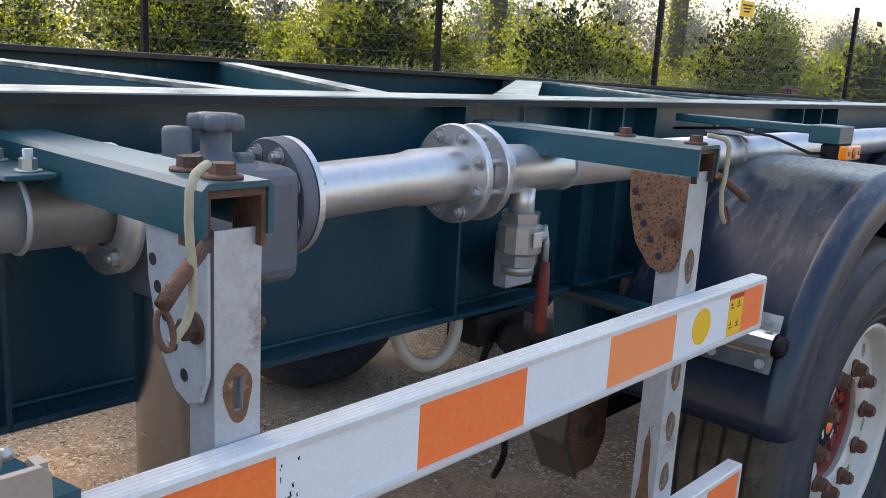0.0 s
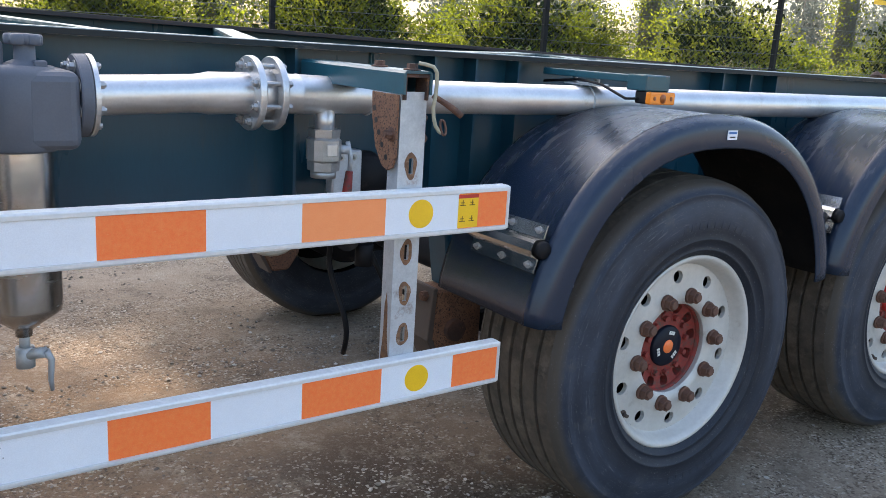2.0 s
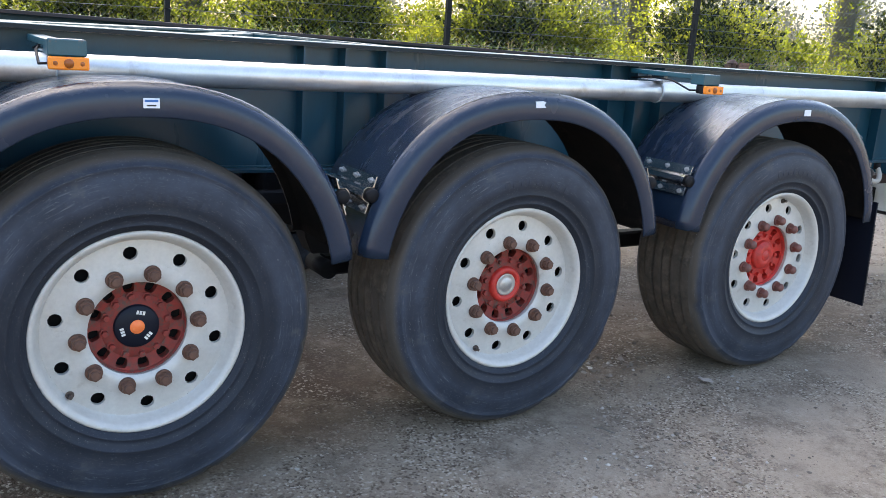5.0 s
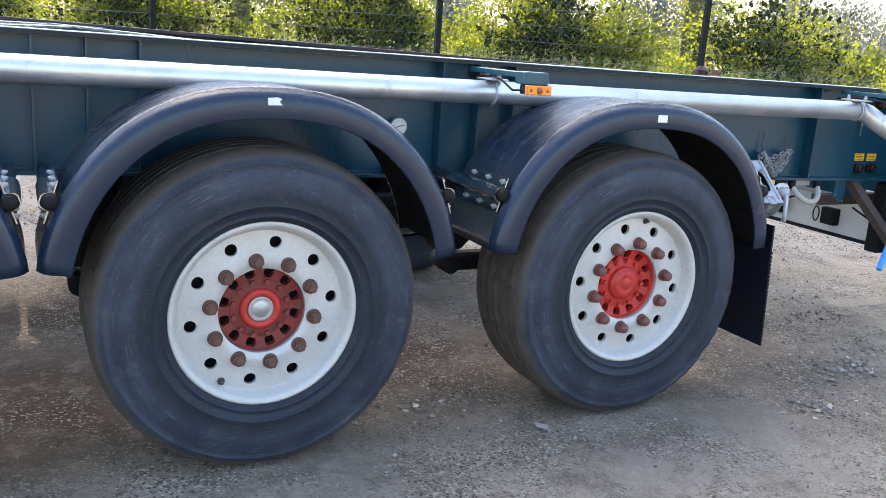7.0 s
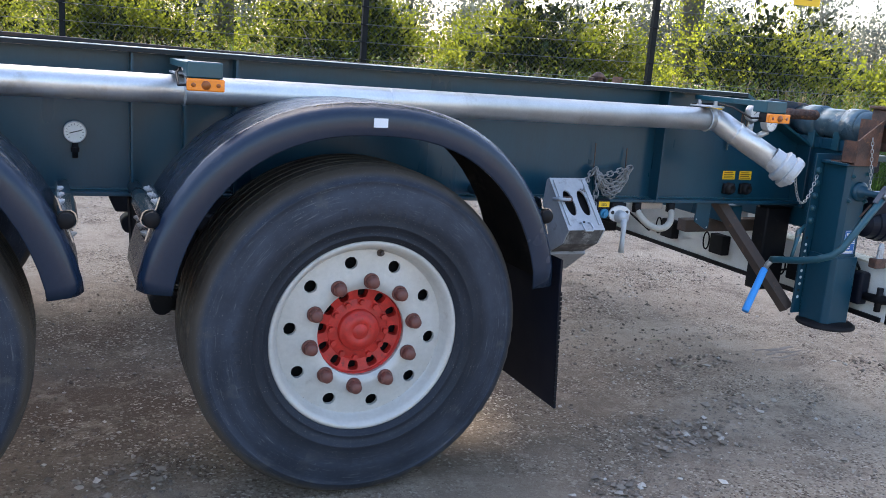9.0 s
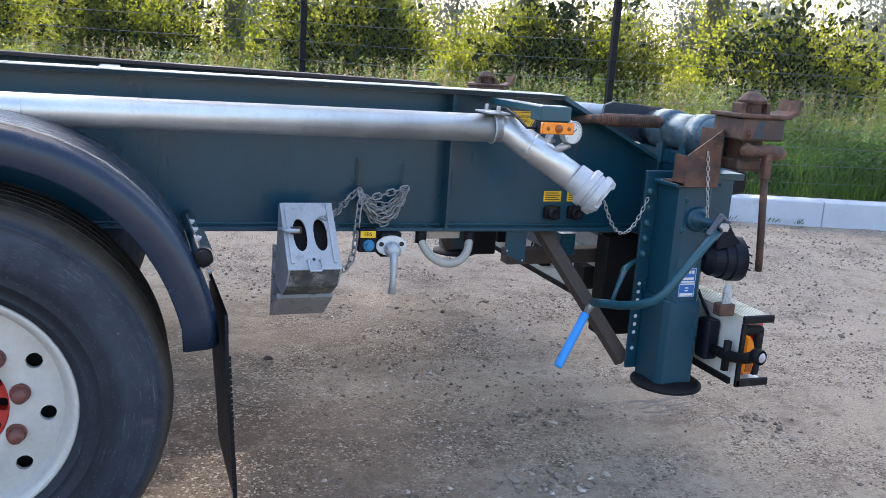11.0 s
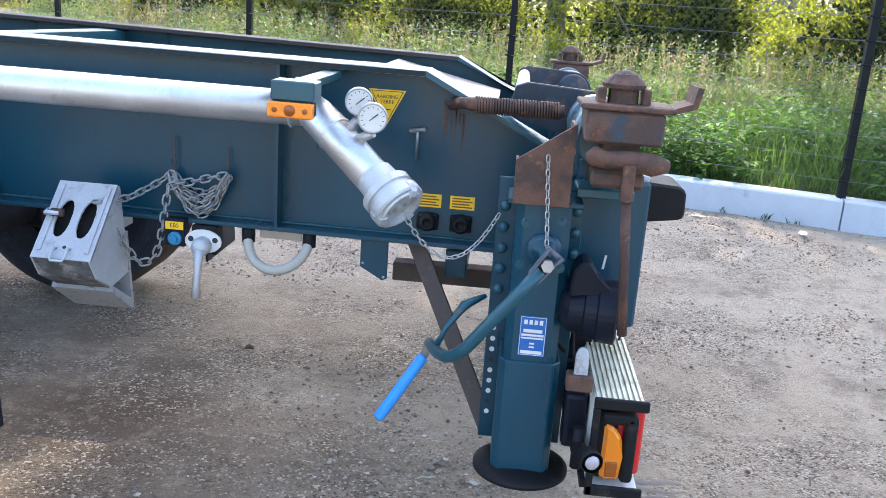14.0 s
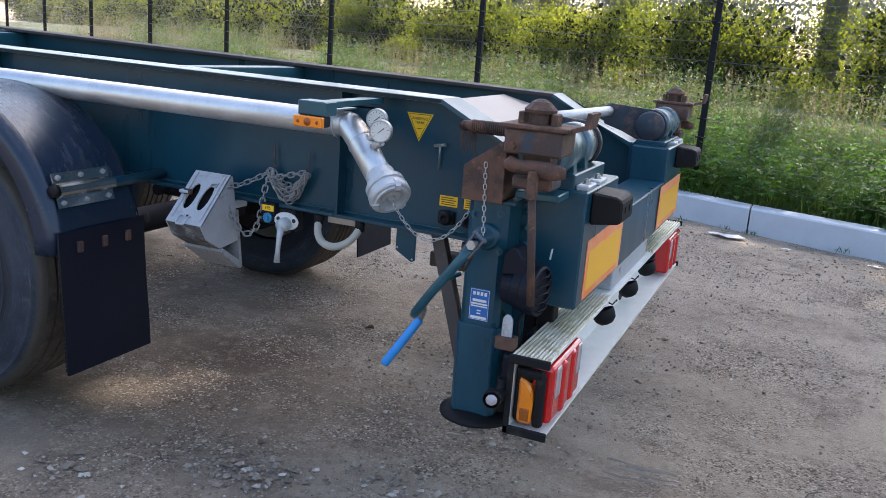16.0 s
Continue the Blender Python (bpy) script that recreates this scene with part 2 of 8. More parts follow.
HOSE = material("pale_hose", (0.46, 0.43, 0.37), 0.6, 0.0, (0.36, 0.33, 0.28), 30, 0.6, 200, 0.1, 0.0008)
CORD = material("pale_cord", (0.42, 0.38, 0.27), 0.8, 0.0, (0.30, 0.27, 0.19), 80, 0.7, 500, 0.3, 0.0008)
CONCRETE = material("concrete_kerb", (0.53, 0.56, 0.61), 0.85, 0.0, (0.43, 0.45, 0.49), 6, 0.7, 140, 0.25, 0.002, (0.27, 0.27, 0.26), 5, 0.60, 0.8)
FENCE = material("dark_fence_paint", (0.008, 0.010, 0.011), 0.6, 0.0, None, 20, 0.5, 120, 0.1, 0.0008)
WIRE = material("fence_wire", (0.16, 0.17, 0.165), 0.5, 0.5, (0.10, 0.11, 0.105), 40, 0.6, 200, 0.0)
BARK = material("bark", (0.17, 0.15, 0.125), 0.9, 0.0, (0.10, 0.09, 0.075), 9, 0.8, 50, 0.6, 0.01, stretch=(1, 1, 0.25))
MUD = material("damp_mud", (0.25, 0.21, 0.17), 0.9, 0.0, (0.15, 0.122, 0.10), 20, 0.8, 160, 0.5, 0.003)


def tyre_material():
    """Rubber with concentric moulding lines, scuffs running round and a bluish tone."""
    m = material("tyre_rubber", (0.046, 0.055, 0.076), 0.48, 0.0, (0.020, 0.025, 0.036), 5, 1.0, 150, 0.10, 0.001, (0.085, 0.084, 0.084), 9, 0.57, 0.74)
    n, l = m.node_tree.nodes, m.node_tree.links
    b = n["Principled BSDF"]
    col = b.inputs["Base Color"].links[0].from_socket
    tc = n.new("ShaderNodeTexCoord")
    sp = n.new("ShaderNodeSeparateXYZ")
    l.new(tc.outputs["Object"], sp.inputs[0])

    def calc(op, a, c=None):
        x = n.new("ShaderNodeMath")
        x.operation = op
        for sock, v in zip(x.inputs, (a, c)):
            if isinstance(v, (int, float)):
                sock.default_value = v
            elif v is not None:
                l.new(v, sock)
        return x.outputs[0]
    rad = calc("SQRT", calc("ADD", calc("MULTIPLY", sp.outputs[0], sp.outputs[0]), calc("MULTIPLY", sp.outputs[2], sp.outputs[2])))
    ang = calc("ARCTAN2", sp.outputs[0], sp.outputs[2])
    pol = n.new("ShaderNodeCombineXYZ")
    l.new(calc("MULTIPLY", rad, 34.0), pol.inputs[0])
    l.new(calc("MULTIPLY", ang, 0.7), pol.inputs[1])
    rings = n.new("ShaderNodeTexNoise")
    rings.inputs["Scale"].default_value, rings.inputs["Detail"].default_value = 0.7, 1.0
    l.new(pol.outputs[0], rings.inputs["Vector"])
    pol2 = n.new("ShaderNodeCombineXYZ")
    l.new(calc("MULTIPLY", rad, 160.0), pol2.inputs[0])
    l.new(calc("MULTIPLY", ang, 5.0), pol2.inputs[1])
    scuff = n.new("ShaderNodeTexNoise")
    scuff.inputs["Scale"].default_value, scuff.inputs["Detail"].default_value, scuff.inputs["Roughness"].default_value = 1.0, 5.0, 0.75
    l.new(pol2.outputs[0], scuff.inputs["Vector"])

    def blend(lo, hi, top, src, colour, base):
        r = n.new("ShaderNodeMapRange")
        r.inputs["From Min"].default_value, r.inputs["From Max"].default_value, r.inputs["To Max"].default_value = lo, hi, top
        l.new(src, r.inputs["Value"])
        x = n.new("ShaderNodeMix")
        x.data_type = "RGBA"
        l.new(r.outputs[0], x.inputs[0])
        l.new(base, x.inputs[6])
        x.inputs[7].default_value = (*colour, 1)
        return x.outputs[2]
    col = blend(0.45, 0.70, 0.40, rings.outputs["Fac"], (0.020, 0.023, 0.030), col)
    col = blend(0.57, 0.72, 0.75, scuff.outputs["Fac"], (0.15, 0.15, 0.155), col)
    # the zone next to the bead is blacker, with an uneven edge
    wob = calc("ADD", rad, calc("MULTIPLY", rings.outputs["Fac"], 0.03))
    col = blend(0.418, 0.392, 0.62, wob, (0.014, 0.016, 0.021), col)
    col = blend(0.486, 0.504, 0.85, rad, (0.085, 0.070, 0.054), col)
    speck = n.new("ShaderNodeTexNoise")
    speck.inputs["Scale"].default_value, speck.inputs["Detail"].default_value = 260.0, 2.0
    l.new(tc.outputs["Object"], speck.inputs["Vector"])
    col = blend(0.66, 0.74, 0.7, speck.outputs["Fac"], (0.20, 0.195, 0.19), col)
    l.new(col, b.inputs["Base Color"])
    bp = n.new("ShaderNodeBump")
    bp.inputs["Strength"].default_value, bp.inputs["Distance"].default_value = 0.10, 0.003
    l.new(rings.outputs["Fac"], bp.inputs["Height"])
    l.new(b.inputs["Normal"].links[0].from_socket, bp.inputs["Normal"])
    l.new(bp.outputs[0], b.inputs["Normal"])
    return m


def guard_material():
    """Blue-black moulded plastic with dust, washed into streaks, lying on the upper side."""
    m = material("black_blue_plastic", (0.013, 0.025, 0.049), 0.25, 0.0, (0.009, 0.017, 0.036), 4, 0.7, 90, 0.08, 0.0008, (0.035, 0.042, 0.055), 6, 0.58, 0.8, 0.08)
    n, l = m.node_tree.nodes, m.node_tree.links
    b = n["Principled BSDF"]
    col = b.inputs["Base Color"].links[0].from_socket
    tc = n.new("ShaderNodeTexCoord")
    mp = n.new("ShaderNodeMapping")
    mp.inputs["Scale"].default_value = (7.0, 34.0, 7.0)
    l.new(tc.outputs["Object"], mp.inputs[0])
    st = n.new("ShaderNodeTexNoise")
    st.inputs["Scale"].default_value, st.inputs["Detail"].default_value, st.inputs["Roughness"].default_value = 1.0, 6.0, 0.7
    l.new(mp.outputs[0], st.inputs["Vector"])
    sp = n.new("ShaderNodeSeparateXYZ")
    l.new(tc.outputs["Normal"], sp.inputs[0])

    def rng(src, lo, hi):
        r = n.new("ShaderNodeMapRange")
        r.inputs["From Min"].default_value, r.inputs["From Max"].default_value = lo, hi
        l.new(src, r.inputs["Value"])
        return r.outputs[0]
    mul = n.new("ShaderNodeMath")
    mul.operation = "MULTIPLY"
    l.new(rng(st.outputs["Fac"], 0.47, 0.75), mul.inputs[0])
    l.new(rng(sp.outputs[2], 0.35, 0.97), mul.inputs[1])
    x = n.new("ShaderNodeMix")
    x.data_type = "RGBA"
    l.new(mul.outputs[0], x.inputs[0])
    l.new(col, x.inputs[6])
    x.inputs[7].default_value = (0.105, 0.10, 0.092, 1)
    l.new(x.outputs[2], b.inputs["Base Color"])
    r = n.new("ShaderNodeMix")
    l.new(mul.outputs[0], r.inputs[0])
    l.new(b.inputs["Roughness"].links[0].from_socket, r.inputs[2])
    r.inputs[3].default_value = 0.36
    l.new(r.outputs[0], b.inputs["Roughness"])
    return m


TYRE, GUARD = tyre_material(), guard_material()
for m in (TYRE, BLACK, RECESS_BLACK, UNDERSIDE, TEAL, GUARD, NAVY, EDGE, FENCE):
    m.node_tree.nodes["Principled BSDF"].inputs["Specular IOR Level"].default_value = {TEAL: 0.42, GUARD: 0.45}.get(m, 0.2)


def leaf_material(name, base, other, glow, share=0.45, gloss=0.12):
    """Leaves that differ one from the next: a dull upper side, and a yellower light that comes through from behind."""
    m = bpy.data.materials.new(name)
    m.use_nodes = True
    n, l = m.node_tree.nodes, m.node_tree.links
    b = n["Principled BSDF"]
    tc, geo = n.new("ShaderNodeTexCoord"), n.new("ShaderNodeNewGeometry")
    t = n.new("ShaderNodeTexNoise")
    t.inputs["Scale"].default_value, t.inputs["Detail"].default_value = 1.3, 5.0
    l.new(tc.outputs["Object"], t.inputs["Vector"])
    f = n.new("ShaderNodeMath")
    f.operation = "MULTIPLY_ADD"
    f.inputs[1].default_value = 0.75
    l.new(geo.outputs["Random Per Island"], f.inputs[0])
    half = n.new("ShaderNodeMapRange")
    half.inputs["From Min"].default_value, half.inputs["From Max"].default_value = 0.35, 0.65
    half.inputs["To Min"].default_value, half.inputs["To Max"].default_value = -0.2, 0.45
    l.new(t.outputs["Fac"], half.inputs["Value"])
    l.new(half.outputs[0], f.inputs[2])

    def pick(a, c):
        x = n.new("ShaderNodeMix")
        x.data_type = "RGBA"
        x.inputs[6].default_value, x.inputs[7].default_value = (*a, 1), (*c, 1)
        l.new(f.outputs[0], x.inputs[0])
        return x.outputs[2]
    l.new(pick(other, base), b.inputs["Base Color"])
    b.inputs["Roughness"].default_value, b.inputs["Specular IOR Level"].default_value = 0.5, gloss
    tr = n.new("ShaderNodeBsdfTranslucent")
    l.new(pick(tuple(c * 0.45 for c in glow), glow), tr.inputs["Color"])
    sh = n.new("ShaderNodeMixShader")
    sh.inputs[0].default_value = share
    l.new(b.outputs[0], sh.inputs[1])
    l.new(tr.outputs[0], sh.inputs[2])
    l.new(sh.outputs[0], n["Material Output"].inputs["Surface"])
    return m


LEAF = leaf_material("hedge_leaf", (0.062, 0.088, 0.018), (0.018, 0.031, 0.009), (0.34, 0.39, 0.030), 0.46)
# darkened copy of the hedge leaf, shade inside the bushes put in its colour
LEAF_SHADED = leaf_material("inner_leaf", (0.030, 0.044, 0.014), (0.012, 0.020, 0.008), (0.04, 0.05, 0.012), 0.2)
LEAF_LIGHT = leaf_material("light_leaf", (0.13, 0.16, 0.028), (0.055, 0.085, 0.018), (0.46, 0.50, 0.040), 0.50)
# pale grey leaf colour carries the haze of distance
LEAF_HAZED = leaf_material("far_leaf", (0.185, 0.205, 0.175), (0.135, 0.155, 0.135), (0.19, 0.21, 0.17), 0.35)
GRASS = leaf_material("grass", (0.088, 0.158, 0.036), (0.034, 0.072, 0.018), (0.15, 0.255, 0.040), 0.45)
WEED = leaf_material("weed_leaf", (0.062, 0.150, 0.030), (0.026, 0.074, 0.017), (0.15, 0.32, 0.04), 0.45)
STRAW = leaf_material("straw_grass", (0.30, 0.245, 0.145), (0.17, 0.145, 0.075), (0.38, 0.31, 0.15), 0.4)
MUGWORT = leaf_material("grey_green_weed", (0.090, 0.150, 0.042), (0.036, 0.070, 0.022), (0.17, 0.26, 0.045), 0.45)


def ground_material():
    m = bpy.data.materials.new("compacted_gravel")
    m.use_nodes = True
    n, l = m.node_tree.nodes, m.node_tree.links
    b = n["Principled BSDF"]
    tc = n.new("ShaderNodeTexCoord")

    def tex(kind, sc, detail=6.0, r=0.65):
        t = n.new(kind)
        t.inputs["Scale"].default_value = sc
        if kind == "ShaderNodeTexNoise":
            t.inputs["Detail"].default_value, t.inputs["Roughness"].default_value = detail, r
        l.new(tc.outputs["Object"], t.inputs["Vector"])
        return t

    def rng(sock, lo, hi, a=0.0, c=1.0):
        r = n.new("ShaderNodeMapRange")
        for k, v in (("From Min", lo), ("From Max", hi), ("To Min", a), ("To Max", c)):
            r.inputs[k].default_value = v
        l.new(sock, r.inputs["Value"])
        return r.outputs[0]

    def mix(fac, a, c):
        x = n.new("ShaderNodeMix")
        x.data_type = "RGBA"
        l.new(fac, x.inputs[0])
        for sock, v in ((x.inputs[6], a), (x.inputs[7], c)):
            if isinstance(v, tuple):
                sock.default_value = (*v, 1)
            else:
                l.new(v, sock)
        return x.outputs[2]

    def times(a, c):
        x = n.new("ShaderNodeMath")
        x.operation = "MULTIPLY"
        for sock, v in zip(x.inputs, (a, c)):
            if isinstance(v, float):
                sock.default_value = v
            else:
                l.new(v, sock)
        return x.outputs[0]

    xyz = n.new("ShaderNodeSeparateXYZ")
    l.new(tc.outputs["Object"], xyz.inputs[0])
    patch = tex("ShaderNodeTexNoise", 0.9, 5)
    col = mix(rng(patch.outputs["Fac"], 0.35, 0.65), (0.198, 0.160, 0.127), (0.330, 0.290, 0.245))
    # wheel-swept bands, long along the yard
    turn = n.new("ShaderNodeMapping")
    turn.inputs["Rotation"].default_value, turn.inputs["Scale"].default_value = (0, 0, radians(-24)), (0.30, 1.9, 1.0)
    l.new(tc.outputs["Object"], turn.inputs[0])
    band = n.new("ShaderNodeTexNoise")
    band.inputs["Scale"].default_value, band.inputs["Detail"].default_value, band.inputs["Roughness"].default_value = 1.0, 4.0, 0.6
    l.new(turn.outputs[0], band.inputs["Vector"])
    col = mix(rng(band.outputs["Fac"], 0.50, 0.66, 0, 0.75), col, (0.390, 0.348, 0.300))
    wet = tex("ShaderNodeTexNoise", 0.45, 6, 0.7)
    col = mix(rng(wet.outputs["Fac"], 0.47, 0.60, 0, 0.85), col, (0.148, 0.119, 0.097))
    # sandier towards the front of the trailer, with a ragged border
    drift = n.new("ShaderNodeMath")
    drift.operation = "MULTIPLY_ADD"
    drift.inputs[1].default_value = 3.2
    l.new(wet.outputs["Fac"], drift.inputs[0])
    l.new(xyz.outputs[0], drift.inputs[2])
    col = mix(rng(drift.outputs[0], 2.3, 0.2, 0.0, 0.78), col, (0.262, 0.168, 0.102))
    # shade between the wheels and oily damp, painted as ragged dark patches
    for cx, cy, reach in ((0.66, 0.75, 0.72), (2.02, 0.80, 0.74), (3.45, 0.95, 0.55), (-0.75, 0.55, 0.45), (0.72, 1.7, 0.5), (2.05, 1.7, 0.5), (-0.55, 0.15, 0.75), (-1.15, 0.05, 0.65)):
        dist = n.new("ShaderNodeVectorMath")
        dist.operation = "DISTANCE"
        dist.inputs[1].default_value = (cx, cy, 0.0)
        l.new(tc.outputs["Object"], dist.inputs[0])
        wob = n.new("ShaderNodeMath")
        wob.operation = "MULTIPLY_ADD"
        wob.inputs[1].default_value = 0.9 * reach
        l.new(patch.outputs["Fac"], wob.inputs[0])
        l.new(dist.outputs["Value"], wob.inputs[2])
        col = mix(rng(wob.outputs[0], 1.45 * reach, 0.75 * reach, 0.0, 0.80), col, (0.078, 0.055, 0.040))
    # ground is paler and greyer past the rear and out to both sides
    far = n.new("ShaderNodeMath")
    far.operation = "MAXIMUM"
    l.new(rng(xyz.outputs[0], 4.3, 6.3), far.inputs[0])
    l.new(rng(xyz.outputs[1], 1.8, 3.4), far.inputs[1])
    near = n.new("ShaderNodeMath")
    near.operation = "MAXIMUM"
    l.new(far.outputs[0], near.inputs[0])
    l.new(times(rng(xyz.outputs[1], 0.15, -0.7), rng(drift.outputs[0], 0.5, 2.3)), near.inputs[1])
    col = mix(rng(near.outputs[0], 0.0, 1.0, 0.0, 0.64), col, (0.500, 0.442, 0.380))
    blot = tex("ShaderNodeTexNoise", 2.4, 9, 0.8)
    col = mix(rng(blot.outputs["Fac"], 0.50, 0.63, 0, 0.62), col, (0.114, 0.094, 0.081))
    col = mix(rng(blot.outputs["Fac"], 0.45, 0.34, 0, 0.50), col, (0.48, 0.435, 0.385))
    # where grit lies loose, and where the surface is packed smooth
    loose = tex("ShaderNodeTexNoise", 1.5, 6, 0.75)
    grit_here = rng(loose.outputs["Fac"], 0.44, 0.60, 0.12, 1.0)
    mid = tex("ShaderNodeTexNoise", 7, 7, 0.75)
    col = mix(rng(mid.outputs["Fac"], 0.52, 0.74, 0, 0.65), col, (0.430, 0.385, 0.335))
    clod = tex("ShaderNodeTexNoise", 26, 6, 0.8)
    col = mix(times(rng(clod.outputs["Fac"], 0.54, 0.63, 0, 0.92), grit_here), col, (0.105, 0.080, 0.062))
    fine = tex("ShaderNodeTexNoise", 240, 3, 0.8)
    col = mix(rng(fine.outputs["Fac"], 0.60, 0.72, 0, 0.55), col, (0.50, 0.455, 0.405))
    col = mix(rng(fine.outputs["Fac"], 0.42, 0.30, 0, 0.60), col, (0.095, 0.072, 0.056))
    grain = tex("ShaderNodeTexVoronoi", 120)
    hs = n.new("ShaderNodeSeparateColor")
    l.new(grain.outputs["Color"], hs.inputs[0])
    col = mix(times(rng(hs.outputs[0], 0.82, 0.90, 0, 0.85), grit_here), col, (0.56, 0.525, 0.48))
    col = mix(times(rng(hs.outputs[1], 0.76, 0.86, 0, 0.85), grit_here), col, (0.085, 0.064, 0.050))
    warm = n.new("ShaderNodeMix")
    warm.data_type, warm.blend_type = "RGBA", "MULTIPLY"
    warm.inputs[0].default_value, warm.inputs[7].default_value = 1.0, (1.08, 1.0, 0.89, 1)
    l.new(col, warm.inputs[6])
    l.new(warm.outputs[2], b.inputs["Base Color"])
    b.inputs["Roughness"].default_value = 0.93
    b.inputs["Specular IOR Level"].default_value = 0.3
    add = n.new("ShaderNodeMath")
    add.operation = "MULTIPLY_ADD"
    add.inputs[1].default_value = 0.45
    l.new(fine.outputs["Fac"], add.inputs[0])
    l.new(times(rng(grain.outputs["Distance"], 0.0, 0.7, 0.55, 0.0), grit_here), add.inputs[2])
    add2 = n.new("ShaderNodeMath")
    add2.operation = "ADD"
    l.new(add.outputs[0], add2.inputs[0])
    l.new(clod.outputs["Fac"], add2.inputs[1])
    bp = n.new("ShaderNodeBump")
    bp.inputs["Strength"].default_value, bp.inputs["Distance"].default_value = 1.0, 0.017
    l.new(add2.outputs[0], bp.inputs["Height"])
    l.new(bp.outputs[0], b.inputs["Normal"])
    return m


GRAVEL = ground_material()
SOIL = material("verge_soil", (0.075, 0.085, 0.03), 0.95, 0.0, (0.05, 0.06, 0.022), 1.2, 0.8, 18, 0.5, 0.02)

# ---- mesh helpers ----


def box(bm, x0, x1, y0, y1, z0, z1, bev=0.0, seg=1):
    v = [bm.verts.new((x, y, z)) for x in (x0, x1) for y in (y0, y1) for z in (z0, z1)]
    f = [bm.faces.new([v[i] for i in q]) for q in ((0, 1, 3, 2), (4, 6, 7, 5), (0, 4, 5, 1), (2, 3, 7, 6), (0, 2, 6, 4), (1, 5, 7, 3))]
    if bev:
        e = list({e for q in f for e in q.edges})
        bmesh.ops.bevel(bm, geom=e, offset=bev, segments=seg, affect="EDGES", profile=0.5)
    return bm


def frame_of(d):
    d = Vector(d).normalized()
    a = Vector((0, 0, 1)) if abs(d.z) < 0.9 else Vector((1, 0, 0))
    u = d.cross(a).normalized()
    return u, d.cross(u).normalized()


def cyl(bm, p0, p1, r0, r1=None, seg=20, caps=True):
    r1 = r0 if r1 is None else r1
    p0, p1 = Vector(p0), Vector(p1)
    u, w = frame_of(p1 - p0)
    rings = []
    for p, r in ((p0, r0), (p1, r1)):
        rings.append([bm.verts.new(p + (u * math.cos(2 * math.pi * k / seg) + w * math.sin(2 * math.pi * k / seg)) * r) for k in range(seg)])
    for k in range(seg):
        q = bm.faces.new((rings[0][k], rings[0][(k + 1) % seg], rings[1][(k + 1) % seg], rings[1][k]))
        q.smooth = seg > 8
    if caps:
        bm.faces.new(rings[0][::-1])
        bm.faces.new(rings[1])
    return bm


def tube(bm, pts, r, seg=8, closed=False, caps=True):
    pts = [Vector(p) for p in pts]
    n = len(pts)
    rings, u = [], None
    for i, p in enumerate(pts):
        a = pts[i - 1] if (i or closed) else p
        c = pts[(i + 1) % n] if (i < n - 1 or closed) else p
        d = (c - a).normalized()
        if u is None:
            u, w = frame_of(d)
        else:
            u = (u - d * u.dot(d)).normalized()
            w = d.cross(u).normalized()
        rr = r[i] if isinstance(r, (list, tuple)) else r
        rings.append([bm.verts.new(p + (u * math.cos(2 * math.pi * k / seg) + w * math.sin(2 * math.pi * k / seg)) * rr) for k in range(seg)])
    for i in range(n if closed else n - 1):
        a, c = rings[i], rings[(i + 1) % n]
        for k in range(seg):
            bm.faces.new((a[k], a[(k + 1) % seg], c[(k + 1) % seg], c[k])).smooth = seg > 4
    if caps and not closed:
        bm.faces.new(rings[0][::-1])
        bm.faces.new(rings[-1])
    return bm


def lathe(bm, prof, base=(0, 0, 0), axis=(0, -1, 0), seg=40, smooth=True, closed=False):
    """prof: (radius, distance along the axis)."""
    base, d = Vector(base), Vector(axis).normalized()
    u, w = frame_of(d)
    rings = []
    for r, h in prof:
        if r < 1e-5:
            rings.append([bm.verts.new(base + d * h)])
        else:
            rings.append([bm.verts.new(base + d * h + (u * math.cos(2 * math.pi * k / seg) + w * math.sin(2 * math.pi * k / seg)) * r) for k in range(seg)])
    pairs = list(zip(rings, rings[1:])) + ([(rings[-1], rings[0])] if closed else [])
    for a, c in pairs:
        for k in range(seg):
            k2 = (k + 1) % seg
            if len(a) == 1 and len(c) == 1:
                continue
            if len(a) == 1:
                f = bm.faces.new((a[0], c[k2], c[k]))
            elif len(c) == 1:
                f = bm.faces.new((a[k], a[k2], c[0]))
            else:
                f = bm.faces.new((a[k], a[k2], c[k2], c[k]))
            f.smooth = smooth
    return bm


def prism(bm, poly, axis, a0, a1, bev=0.0):
    """A flat outline, thick from a0 to a1 along the axis. poly: the other two coordinates, in x, y, z order."""
    def at(p, a):
        return {"x": (a, p[0], p[1]), "y": (p[0], a, p[1]), "z": (p[0], p[1], a)}[axis]
    lo, hi = [bm.verts.new(at(p, a0)) for p in poly], [bm.verts.new(at(p, a1)) for p in poly]
    faces = [bm.faces.new(lo), bm.faces.new(hi[::-1])]
    for k in range(len(poly)):
        k2 = (k + 1) % len(poly)
        faces.append(bm.faces.new((lo[k2], lo[k], hi[k], hi[k2])))
    if bev:
        bmesh.ops.bevel(bm, geom=list({e for q in faces for e in q.edges}), offset=bev, segments=1, affect="EDGES")
    return bm


def hexnut(bm, p, d, r, h):
    d = Vector(d).normalized()
    return cyl(bm, p, Vector(p) + d * h, r, r * 0.96, 6)


def bolt(bm, p, d, r=0.009, h=0.009):
    d = Vector(d).normalized()
    cyl(bm, p, Vector(p) + d * 0.002, r * 1.45, None, 12)
    hexnut(bm, Vector(p) + d * 0.002, d, r, h)
    cyl(bm, Vector(p) + d * h, Vector(p) + d * (h + 0.006), r * 0.55, None, 8)
    return bm


